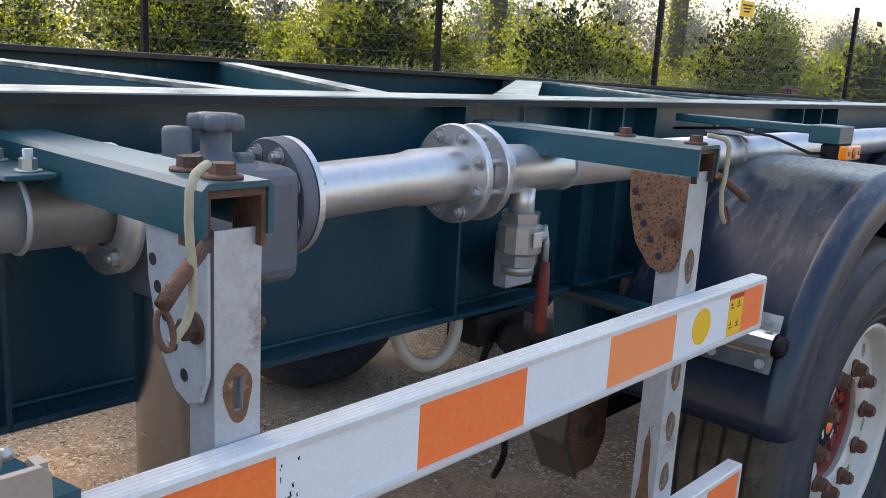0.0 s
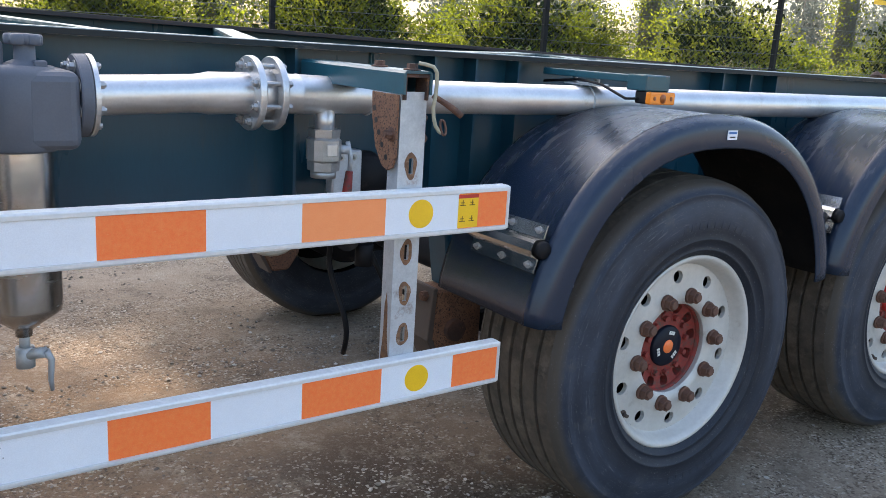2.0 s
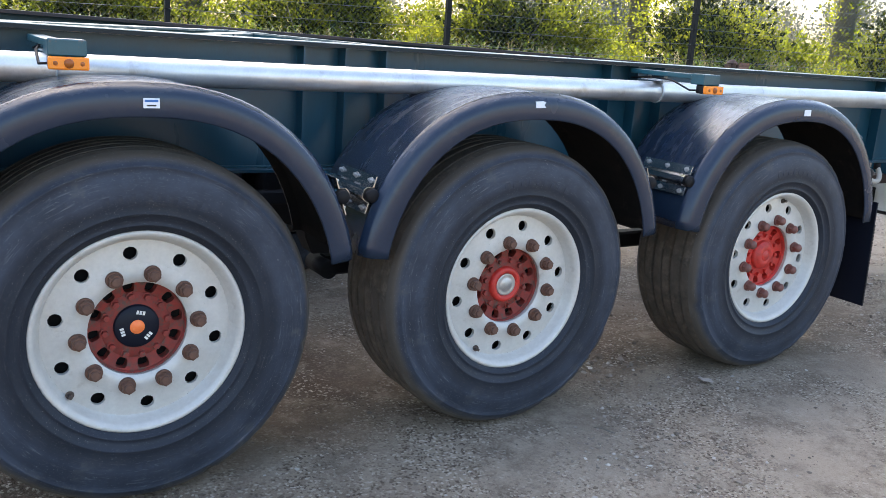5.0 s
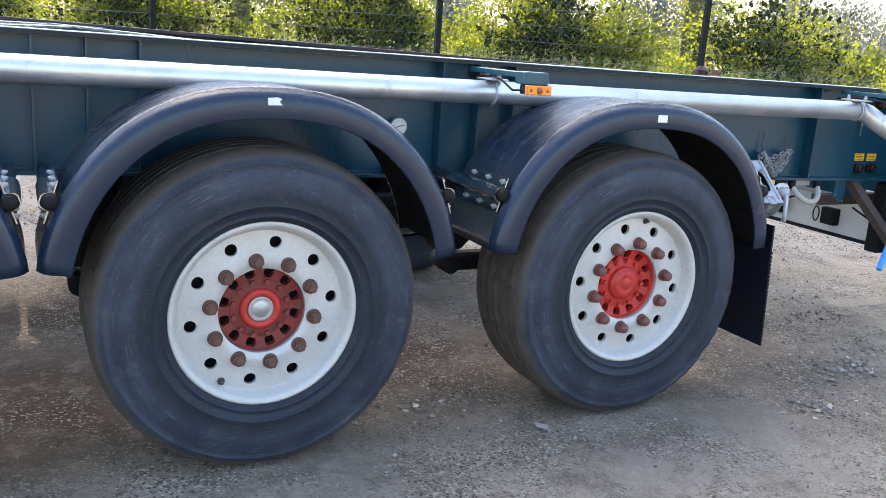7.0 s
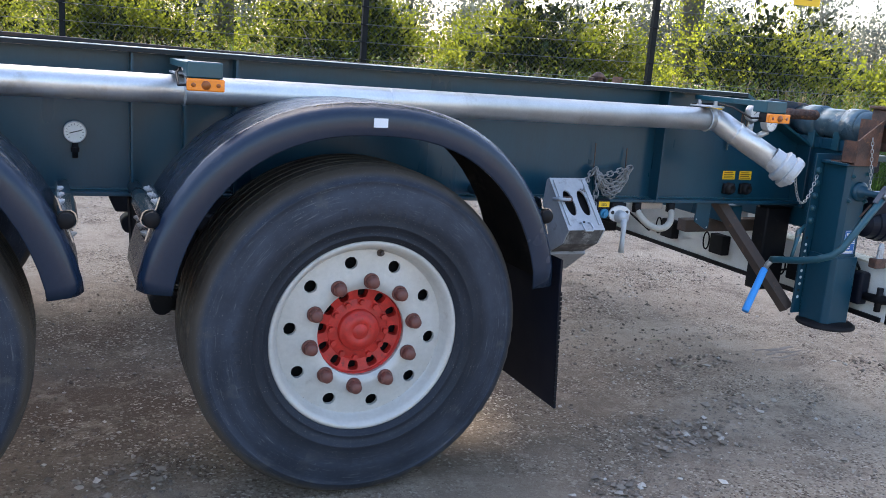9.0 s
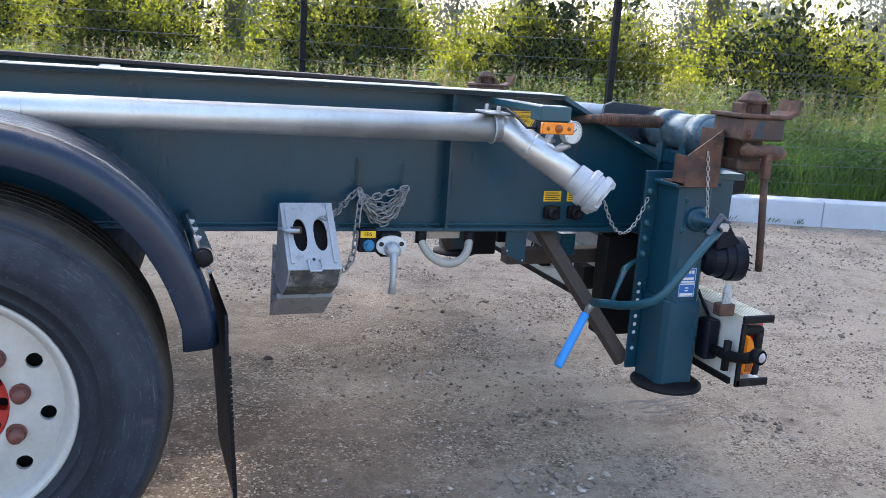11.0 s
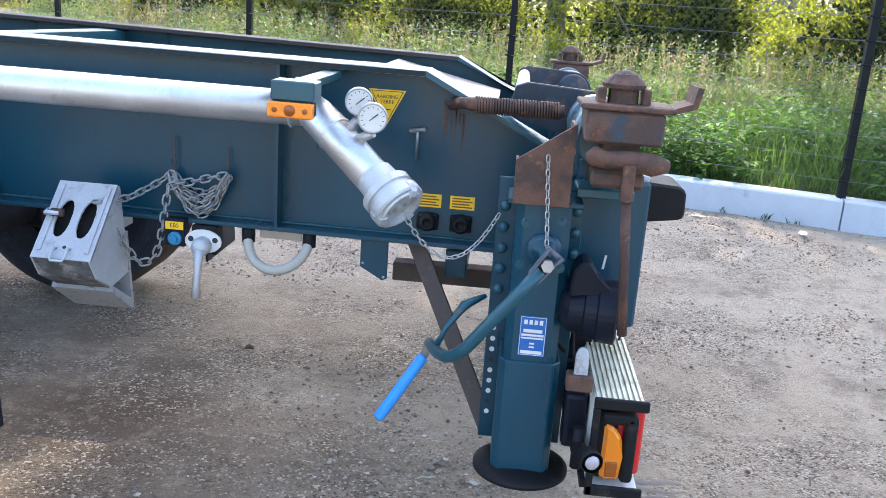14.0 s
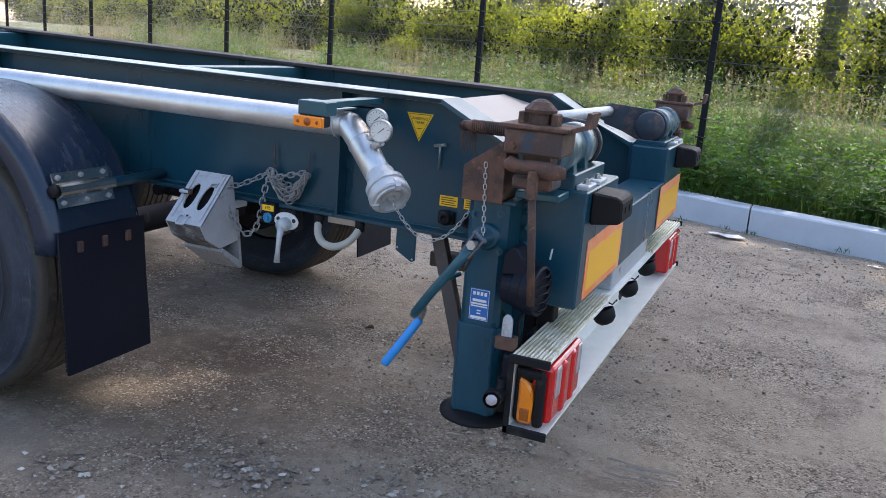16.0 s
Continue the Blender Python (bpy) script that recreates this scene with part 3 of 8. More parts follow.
def done(bm):
    bmesh.ops.recalc_face_normals(bm, faces=bm.faces)
    me = bpy.data.meshes.new("mesh")
    bm.to_mesh(me)
    bm.free()
    return me


def part(name, bm, mat, parent=None, label="", category=""):
    me = bm if isinstance(bm, bpy.types.Mesh) else done(bm)
    if not me.materials:
        me.materials.append(mat)
    ob = new(name, me)
    ob.parent = parent
    return tagged(ob, label, category)


def thing(name, label, category, group="", at=(0, 0, 0)):
    ob = new(name)
    ob.location = at
    return tagged(ob, label, category, group)


def B():
    return bmesh.new()


def text(name, body, size, m, mat, parent):
    cu = bpy.data.curves.new("words", "FONT")
    cu.body, cu.size, cu.extrude, cu.align_x, cu.align_y = body, size, 0.0003, "CENTER", "CENTER"
    tmp = bpy.data.objects.new("words", cu)
    scene.collection.objects.link(tmp)
    me = bpy.data.meshes.new_from_object(tmp.evaluated_get(bpy.context.evaluated_depsgraph_get()))
    bpy.data.objects.remove(tmp)
    me.transform(m)
    me.materials.clear()
    me.materials.append(mat)
    return part(name, me, mat, parent)

# ---- ground ----
YC = 1.15                                     # the trailer's middle line
WHEEL_X = (0.0, 1.305, 2.735)


def KERB(x):
    """The kerb's front foot."""
    return 5.48 - (0.305 if x > 4.7 else 0.47) * (x - 4.7)


def FENCE_Y(x):
    """The fence's line."""
    return 6.02 - 0.47 * (min(x, 7.3) - 4.73) - 0.17 * max(0.0, x - 7.3)


def rise(y):
    """The yard climbs a little towards the kerb."""
    return 0.075 * max(0.0, min(1.0, (y - 2.2) / 2.4))


def ground_z(x, y):
    """The worn yard's height."""
    z = 0.0
    if -8 < x < 14 and -4 < y < 5.2:
        z = 0.014 * noise.noise((x * 0.9, y * 0.9, 0)) + 0.010 * noise.noise((x * 3.1, y * 3.1, 4)) + 0.006 * noise.noise((x * 7.3, y * 7.3, 8)) - 0.010
    if any(abs(x - w) < 0.45 for w in WHEEL_X):
        z = min(z, -0.001)
    return z + rise(y)


def rough_ground():
    bm = B()
    xs = [-400, -120, -40, -20, -10] + [-8 + 0.09 * k for k in range(245)] + [16, 24, 40, 120, 400]
    ys = [-400, -120, -40, -15, -7, -5] + [-4 + 0.09 * k for k in range(112)] + [8, 12, 20, 40, 120, 900]
    grid = []
    for x in xs:
        row = []
        for y in ys:
            row.append(bm.verts.new((x, y, ground_z(x, y))))
        grid.append(row)
    for a, c in zip(grid, grid[1:]):
        for k in range(len(ys) - 1):
            bm.faces.new((a[k], c[k], c[k + 1], a[k + 1])).smooth = True
    return bm


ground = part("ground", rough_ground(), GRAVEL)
tagged(ground, "compacted brown gravel yard with loose grit, damp patches and painted shade under the trailer", "ground", kind="structure")


def stones(count, lo, hi, seed, heaps=()):
    """Angular chips, thick in drifts and round the given heaps and nearly absent from the packed ground."""
    rnd = random.Random(seed)
    verts, faces = [], []
    unit = [(0.15, 0.1, 1), (1.0, 0, 0.25), (0.3, 0.9, 0.45), (-0.75, 0.55, 0.2), (-0.8, -0.5, 0.5), (0.35, -0.85, 0.15), (0, 0, -0.6)]
    tri = [(0, 1, 2), (0, 2, 3), (0, 3, 4), (0, 4, 5), (0, 5, 1), (6, 2, 1), (6, 3, 2), (6, 4, 3), (6, 5, 4), (6, 1, 5)]
    for _ in range(count):
        x, y = rnd.uniform(-3.5, 9.5), -1.6 + 6.6 * rnd.random()
        heap = heaps[rnd.randrange(len(heaps))] if heaps and rnd.random() < 0.5 else None
        if heap:
            x, y = rnd.gauss(heap[0], 0.10), rnd.gauss(heap[1], 0.07)
        clump = noise.noise((x * 0.8, y * 0.8, 9)) + 0.8 * noise.noise((x * 3.3, y * 3.3, 5)) + 0.22 * rnd.random() + 0.30 * max(0.0, min(1.0, (x - 2.9) / 1.6))
        if (clump < 0.40 and not heap and rnd.random() > 0.09) or y > KERB(x) - 0.03:
            continue
        s = lo + (hi - lo) * rnd.random() ** 3.4
        a, k, h = rnd.random() * 6.28, rnd.uniform(0.55, 1.0), rnd.uniform(0.45, 0.95)
        ca, sa, z0 = math.cos(a), math.sin(a), ground_z(x, y) + s * h * 0.18
        n0 = len(verts)
        for p in unit:
            q = (p[0] * s * rnd.uniform(0.75, 1.25), p[1] * s * k * rnd.uniform(0.75, 1.25), p[2] * s * h * rnd.uniform(0.7, 1.2))
            verts.append((x + q[0] * ca - q[1] * sa, y + q[0] * sa + q[1] * ca, q[2] + z0))
        faces += [tuple(n0 + i for i in t) for t in tri]
    me = bpy.data.meshes.new("mesh")
    me.from_pydata(verts, [], faces)
    return me


def island_material(name, cols):
    m = material(name, cols[0], 0.88, 0.0, cols[1], 60, 0.8, 220, 0.3, 0.002)
    n, l = m.node_tree.nodes, m.node_tree.links
    g = n.new("ShaderNodeNewGeometry")
    r = n.new("ShaderNodeValToRGB")
    r.color_ramp.elements[0].color, r.color_ramp.elements[1].color = (*cols[1], 1), (*cols[0], 1)
    e = r.color_ramp.elements.new(0.8)
    e.color = (*cols[2], 1)
    l.new(g.outputs["Random Per Island"], r.inputs[0])
    l.new(r.outputs[0], n["Principled BSDF"].inputs["Base Color"])
    return m


PEBBLE = island_material("pebbles", ((0.55, 0.505, 0.445), (0.120, 0.093, 0.070), (0.265, 0.222, 0.180)))
tagged(part("gravel", stones(85000, 0.0025, 0.013, 11), PEBBLE), "loose grey and brown gravel stones on the yard", "gravel", kind="stuff")
tagged(part("loose_stones", stones(1500, 0.006, 0.024, 12, ((4.02, -0.04), (4.18, 0.06), (4.50, 0.18), (4.70, 0.72), (2.10, 0.22), (-0.35, -0.45), (-0.6, -0.25), (5.6, 0.5), (3.6, -0.3))), PEBBLE), "scattered larger stones lying on the yard", "stones", kind="stuff")

# tyre prints pressed into softer mud
for px0, py0 in ((-1.10, 1.02), (5.17, 0.62)):
    for k in range(4):
        rnd = random.Random(90 + k)
        bm = B()
        rows = []
        for j in range(13):
            x = px0 + 0.022 * j + 0.01 * math.sin(k)
            y = py0 + 0.055 * k + 0.011 * math.sin(j * 0.7 + 2.3 * k) + 0.004 * rnd.random()
            h = 0.0030 * math.sin(math.pi * j / 12) * rnd.uniform(-0.4, 1.2) - 0.001
            w = 0.013 * rnd.uniform(0.5, 1.2)
            rows.append([bm.verts.new((x, y - w, -0.014)), bm.verts.new((x, y - w * 0.3, h - 0.0065)), bm.verts.new((x, y + w * 0.4, h - 0.0075)), bm.verts.new((x, y + w, -0.014))])
        for a, c in zip(rows, rows[1:]):
            for i in range(3):
                bm.faces.new((a[i], c[i], c[i + 1], a[i + 1])).smooth = True
        part("tyre_print", bm, MUD, ground)

# ---- wheels ----


def pierced_ring(bm, r0, r1, h0, h1, n, rh, hole, depth, seg_side=4, turn=0.0, square=2.0):
    """A ring from radius r0 to r1 (heights h0 to h1 outwards) with n holes of half-width hole at radius rh, round or squarish."""
    def put(r, a):
        h = h0 + (h1 - h0) * (r - r0) / (r1 - r0)
        return Vector((r * math.sin(a), -h, r * math.cos(a)))
    for k in range(n):
        c = turn + 2 * math.pi * k / n
        half = math.pi / n
        edge = []
        for i in range(seg_side):
            edge.append((r0, c - half + 2 * half * i / seg_side))
        for i in range(seg_side):
            edge.append((r0 + (r1 - r0) * i / seg_side, c + half))
        for i in range(seg_side):
            edge.append((r1, c + half - 2 * half * i / seg_side))
        for i in range(seg_side):
            edge.append((r1 - (r1 - r0) * i / seg_side, c - half))
        outer = [bm.verts.new(put(*p)) for p in edge]
        inner, rim, back = [], [], []
        for r, a in edge:
            dr, dt = r - rh, (a - c) * rh
            s = hole / (abs(dr) ** square + abs(dt) ** square) ** (1 / square)
            p = put(rh + dr * s, c + dt * s / rh)
            inner.append(bm.verts.new(p))
            rim.append(bm.verts.new(p + Vector((0, 5e-5, 0))))
            back.append(bm.verts.new(p + Vector((0, depth, 0))))
        m = len(edge)
        for i in range(m):
            j = (i + 1) % m
            bm.faces.new((outer[i], outer[j], inner[j], inner[i])).smooth = True
            bm.faces.new((rim[i], rim[j], back[j], back[i])).smooth = True
    bmesh.ops.remove_doubles(bm, verts=bm.verts, dist=1e-5)
    return bm


SET_BACK = 0.014          # how deep the hub sits behind the disc


def build_wheel(x, kind, parent):
    """kind: black, ring or red hub. The outer side looks towards -y."""
    turn, hub_turn, valve_at = [radians(a) for a in {"black": (-5.0, 21.0, 228.0), "ring": (9.2, 13.0, 210.0), "red": (-11.3, 4.7, 10.7)}[kind]]
    bm = B()
    pierced_ring(bm, 0.195, 0.262, 0.036, 0.030, 10, 0.2260, 0.0196, 0.014, seg_side=6, turn=turn)
    lathe(bm, [(0.139, 0.030), (0.150, 0.039), (0.168, 0.041), (0.195, 0.036)], seg=80)
    lathe(bm, [(0.262, 0.030), (0.268, 0.036), (0.274, 0.060), (0.284, 0.074), (0.293, 0.078), (0.298, 0.074), (0.299, 0.058)], seg=80)
    lathe(bm, [(0.139, 0.030), (0.1395, -0.012), (0.15, -0.014)], seg=60)
    lathe(bm, [(0.262, 0.030), (0.272, 0.01), (0.276, -0.2), (0.284, -0.22)], seg=60)
    wheel = part("wheel", bm, RIM, parent, "silver-painted steel rim with round hand holes")
    wheel.location = (x, 0, 0.508)
    # tyre
    prof = [(0.292, 0.058), (0.300, 0.078), (0.312, 0.083), (0.3135, 0.087), (0.318, 0.088), (0.320, 0.0855), (0.330, 0.089), (0.345, 0.094), (0.3465, 0.0965), (0.351, 0.097), (0.353, 0.0955), (0.372, 0.099), (0.405, 0.1005), (0.418, 0.100), (0.440, 0.0965), (0.456, 0.0928),
            (0.474, 0.087), (0.4755, 0.0882), (0.480, 0.0865), (0.482, 0.0835), (0.496, 0.077), (0.505, 0.070), (0.511, 0.060), (0.516, 0.047)]
    bm = B()
    lathe(bm, prof, seg=128)
    lathe(bm, [(0.516, -0.245), (0.500, -0.27), (0.45, -0.292), (0.38, -0.295), (0.29, -0.25)], seg=64)
    for v in bm.verts:
        if v.co.z < -0.495:
            v.co.z = -0.495 - (abs(v.co.z) - 0.495) * 0.45
            v.co.y -= 0.004
    rnd = random.Random(int(x * 10) + 3)
    gouges = [rnd.uniform(1.4, 2.9), -rnd.uniform(1.6, 2.8), 2.2, 2.75]
    for v in bm.verts:
        rr = math.hypot(v.co.x, v.co.z)
        if 0.494 < rr < 0.513 and v.co.y < 0:
            v.co.y += rnd.uniform(-0.0015, 0.003)
            k = 1 + rnd.uniform(-0.003, 0.0015)
            v.co.x, v.co.z = v.co.x * k, v.co.z * k
            # chunks torn out of the shoulder
            if any(abs(math.atan2(v.co.x, v.co.z) - c) < 0.035 for c in gouges):
                v.co.y += 0.008
                v.co.x, v.co.z = v.co.x * 0.990, v.co.z * 0.990
    part("tyre", bm, TYRE, wheel, "worn black rubber tyre with scuffed sidewall")
    # worn mouldings where the lettering stood
    for mid, half, n in ((0.10, 0.34, 9), (2.9, 0.30, 8), (4.6, 0.22, 6)):
        for k in range(n):
            a = mid - half + 2 * half * k / (n - 1)
            bm = prism(B(), [(-0.011, 0.384), (0.010, 0.384), (0.011, 0.408), (-0.009, 0.408)], "y", -0.1007, -0.097)
            part("sidewall_mark", bm, TYRE, wheel).rotation_euler = (0, a, 0)
    # black disc darkens the hand holes in place of their shade
    bm = lathe(B(), [(0.285, -0.016), (0.15, -0.016)], seg=48)
    lathe(bm, [(0.285, -0.016), (0.285, -0.10)], seg=48)
    part("brake_drum", bm, RECESS_BLACK, wheel, "black drum disc behind the rim that darkens its hand holes")
    groove = [(0.516, 0.047)]
    for c in (0.005, -0.055, -0.105, -0.155, -0.205):
        groove += [(0.521, c + 0.007), (0.509, c + 0.005), (0.509, c - 0.004), (0.521, c - 0.006)]
    groove += [(0.516, -0.245)]
    bm = lathe(B(), groove, seg=96, smooth=False)
    for v in bm.verts:
        if v.co.z < -0.505:
            v.co.z = -0.505
    part("tread", bm, TREAD, wheel, "dusty grooved tread")
    # nuts
    nut_me = None
    for k in range(10):
        a = turn + math.pi / 10 + 2 * math.pi * k / 10
        if nut_me is None:
            bm = B()
            cyl(bm, (0, 0.002, 0), (0, -0.007, 0), 0.0245, 0.0235, 20)
            hexnut(bm, (0, -0.007, 0), (0, -1, 0), 0.0208, 0.018)
            if kind == "red":
                lathe(bm, [(0.0190, 0.024), (0.0175, 0.031), (0.0120, 0.036), (0, 0.038)], seg=14)
            else:
                lathe(bm, [(0.0135, 0.024), (0.0135, 0.031), (0.0115, 0.033), (0, 0.0335)], seg=12, smooth=False)
            nut_me = done(bm)
            nut_me.materials.append(NUT_RED if kind == "red" else NUT)
        o = part("wheel_nut", nut_me, NUT, wheel)
        o.location = (0.1675 * math.sin(a), -0.041, 0.1675 * math.cos(a))
        o.rotation_euler = (0, a * 1.7, 0)
    # hub
    hub_mat = RED if kind == "red" else RED_DULL
    bm = B()
    pierced_ring(bm, 0.098, 0.136, 0.006, 0.014, 12, 0.1175, 0.0158, 0.03, turn=hub_turn, square=3.6)
    lathe(bm, [(0.136, 0.014), (0.1375, 0.03), (0.1385, 0.03), (0.1385, -0.05)], seg=60)
    lathe(bm, [(0.098, 0.006), (0.090, 0.010), (0.062, 0.012)], seg=48)
    # black disc stands for the shade behind the hub slots
    part("hub_well", lathe(B(), [(0.138, -0.040), (0.06, -0.040)], seg=40), RECESS_BLACK, wheel)
    for k in range(12):
        a = hub_turn + 2 * math.pi * k / 12
        p = (0.0885 * math.sin(a), -0.004, 0.0885 * math.cos(a))
        cyl(bm, p, (p[0], -0.012, p[2]), 0.0140, 0.0135, 12)
        cyl(bm, (p[0], -0.012, p[2]), (p[0], -0.024, p[2]), 0.0098, 0.0088, 6)
    part("hub", bm, hub_mat, wheel, "red-painted slotted hub").location = (0, SET_BACK, 0)
    if kind == "black":
        bm = lathe(B(), [(0.064, 0.0), (0.064, 0.018), (0.060, 0.024), (0.022, 0.026), (0.0, 0.026)], seg=48)
        part("hub_cap", bm, NAVY, wheel, "dark hub cap with an orange centre dot").location = (0, SET_BACK, 0)
        bm = lathe(B(), [(0.021, 0.026), (0.020, 0.0285), (0.0, 0.029)], seg=28)
        part("centre_dot", bm, ORANGE, wheel).location = (0, SET_BACK, 0)
        for k in range(3):
            a = 0.25 + 2 * math.pi * k / 3
            bm = B()
            for j in (-1, 0, 1):
                box(bm, j * 0.009 - 0.0032, j * 0.009 + 0.0032, -0.0275, -0.026, 0.037, 0.048)
            o = part("cap_mark", bm, DIAL, wheel)
            o.location = (0, SET_BACK, 0)
            o.rotation_euler = (0, a, 0)
    elif kind == "ring":
        bm = lathe(B(), [(0.067, 0.0), (0.066, 0.022), (0.060, 0.030), (0.047, 0.031), (0.043, 0.018), (0.03, 0.018)], seg=48)
        part("hub_cap", bm, RED, wheel, "bright red hub ring").location = (0, SET_BACK, 0)
        bm = lathe(B(), [(0.042, 0.0), (0.042, 0.024), (0.039, 0.027), (0.034, 0.025), (0.022, 0.026), (0.018, 0.029), (0.0, 0.029)], seg=40)
        part("cap_centre", bm, BOLT, wheel, "bare metal hub centre").location = (0, SET_BACK, 0)
    else:
        bm = lathe(B(), [(0.067, 0.0), (0.066, 0.022), (0.061, 0.030), (0.054, 0.031), (0.052, 0.036), (0.029, 0.039), (0.026, 0.036), (0.023, 0.036), (0.020, 0.041), (0.0, 0.042)], seg=48)
        part("hub_cap", bm, RED, wheel, "domed bright red hub cap").location = (0, SET_BACK, 0)
    vx, vz = math.sin(valve_at), math.cos(valve_at)
    bm = cyl(B(), (0.255 * vx, -0.026, 0.255 * vz), (0.256 * vx, -0.036, 0.256 * vz), 0.0125, 0.011, 14)
    cyl(bm, (0.256 * vx, -0.036, 0.256 * vz), (0.257 * vx, -0.052, 0.257 * vz), 0.0065, 0.0055, 10)
    part("tyre_valve", bm, BROWN_STEEL, wheel)
    return wheel


trailer = thing("container_trailer", "dark teal three-axle container chassis trailer with side pipework, standing on gravel", "trailer")
for x, kind in zip(WHEEL_X, ("black", "ring", "red")):
    w = build_wheel(x, kind, trailer)
    far = copy_thing(w, Matrix.Translation((x, 2 * YC, 0.508)) @ Matrix.Rotation(math.pi, 4, "Z"))
    far.parent = trailer
    bm = cyl(B(), (x, 0.12, 0.508), (x, 2 * YC - 0.12, 0.508), 0.063, None, 20)
    for y in (0.30, 2 * YC - 0.30):
        cyl(bm, (x, y - 0.20 if y < 1 else y - 0.07, 0.508), (x, y + 0.07 if y < 1 else y + 0.20, 0.508), 0.21, 0.21, 28)
    for y in (0.62, 2 * YC - 0.62):
        box(bm, x - 0.09, x + 0.09, y - 0.06, y + 0.06, 0.43, 0.60, 0.01)
    part("axle", bm, BLACK, trailer, "black axle beam with brake drums and chambers")
    for y in (0.60, 2 * YC - 0.60):
        bm = B()
        lathe(bm, [(0.10, 0.0), (0.125, 0.03), (0.125, 0.13), (0.11, 0.16), (0.11, 0.20)], (x + 0.10, y, 0.62), (0, 0, 1), 22)
        part("air_spring", bm, BLACK, trailer, "black rubber air spring")

# ---- mudguards ----


def guard_path(cx, rear_drop):
    pts = []
    for k in range(41):
        a = radians(-106 + 212 * k / 40)
        c, s = math.cos(a), math.sin(a)
        x, z = 0.655 * math.copysign(abs(s) ** 0.86, s), 0.69 * math.copysign(abs(c) ** 0.93, c)
        pts.append((x, 0.515 + z))
    out = [p for p in pts if p[1] > 0.685]
    out = [(out[0][0] - 0.004, 0.685)] + out + [(out[-1][0] + 0.004, rear_drop)]
    return [(cx + x, z) for x, z in out]


def guard(cx, rear_drop=0.685):
    sec = [(0.315, -0.035), (0.312, -0.006), (0.29, 0.0), (-0.060, 0.001), (-0.068, 0.005), (-0.078, 0.006), (-0.086, 0.002), (-0.100, -0.004), (-0.112, -0.012), (-0.118, -0.024), (-0.1205, -0.036), (-0.122, -0.080), (-0.120, -0.085), (-0.116, -0.085),
           (-0.114, -0.040), (-0.108, -0.024), (-0.094, -0.014), (-0.070, -0.008), (0.286, -0.008), (0.306, -0.012), (0.309, -0.035)]
    path = guard_path(cx, rear_drop)
    bm = B()
    rings = []
    for i, (x, z) in enumerate(path):
        a, c = path[max(0, i - 1)], path[min(len(path) - 1, i + 1)]
        t = Vector((c[0] - a[0], 0, c[1] - a[1])).normalized()
        nrm = Vector((-t.z, 0, t.x))
        if nrm.dot(Vector((x - cx, 0, z - 0.5))) < 0:
            nrm = -nrm
        rings.append([bm.verts.new(Vector((x, y, z)) + nrm * d) for y, d in sec])
    m = len(sec)
    for a, c in zip(rings, rings[1:]):
        for k in range(m):
            q = bm.faces.new((a[k], a[(k + 1) % m], c[(k + 1) % m], c[k]))
            q.smooth, q.material_index = True, 1 if 13 <= k <= 19 else 0
    bm.faces.new(rings[0])
    bm.faces.new(rings[-1][::-1])
    me = done(bm)
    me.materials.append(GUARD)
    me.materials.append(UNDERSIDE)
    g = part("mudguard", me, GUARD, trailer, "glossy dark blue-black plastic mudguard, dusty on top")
    return g


def guard_bracket(cx, side, parent):
    """Tube through the guard with a rubber end, and two bright clamp plates. side: -1 front, 1 rear."""
    x, z = cx + side * 0.603, 0.876
    bm = cyl(B(), (x, -0.062, z), (x, 0.47, z), 0.020, None, 20)
    part("mudguard_tube", bm, TEAL, trailer, "round teal support tube")
    bm = lathe(B(), [(0.0, 0.0), (0.019, 0.0), (0.022, 0.004), (0.022, 0.026), (0.0, 0.026)], (x, -0.088, z), (0, 1, 0), 20)
    part("tube_end", bm, BLACK, parent, "black rubber tube end")
    bm = B()
    t = Vector((0.30 * side * -1, 0, 0.95)).normalized()
    n = Vector((side, 0, 0.30)).normalized()
    base = Vector((x, 0, z))
    prof = []
    for s, d in ((-0.062, -0.004), (-0.026, -0.004), (-0.024, 0.006), (-0.019, 0.018), (-0.010, 0.024), (0.010, 0.024), (0.019, 0.018), (0.024, 0.006), (0.026, -0.004), (0.062, -0.004)):
        prof.append((s, d))
    loops = []
    for y in (-0.07, 0.19):
        loops.append([(bm.verts.new(base + t * s + n * d + Vector((0, y, 0))), bm.verts.new(base + t * s + n * (d + 0.004) + Vector((0, y, 0)))) for s, d in prof])
    for k in range(len(prof) - 1):
        a, c = loops
        bm.faces.new((a[k][1], a[k + 1][1], c[k + 1][1], c[k][1]))
        bm.faces.new((a[k][0], c[k][0], c[k + 1][0], a[k + 1][0]))
        for e in (a, c):
            bm.faces.new((e[k][0], e[k + 1][0], e[k + 1][1], e[k][1]))
    for e in (0, len(prof) - 1):
        bm.faces.new((loops[0][e][0], loops[0][e][1], loops[1][e][1], loops[1][e][0]))
    part("clamp_plate", bm, BRIGHT, parent, "bright stainless clamp plate with bolts")
    for s in (-0.045, 0.045):
        for y in (-0.045, 0.06, 0.165):
            part("bolt", bolt(B(), base + t * s + n * 0.0 + Vector((0, y, 0)), n, 0.007, 0.007), BOLT, parent)


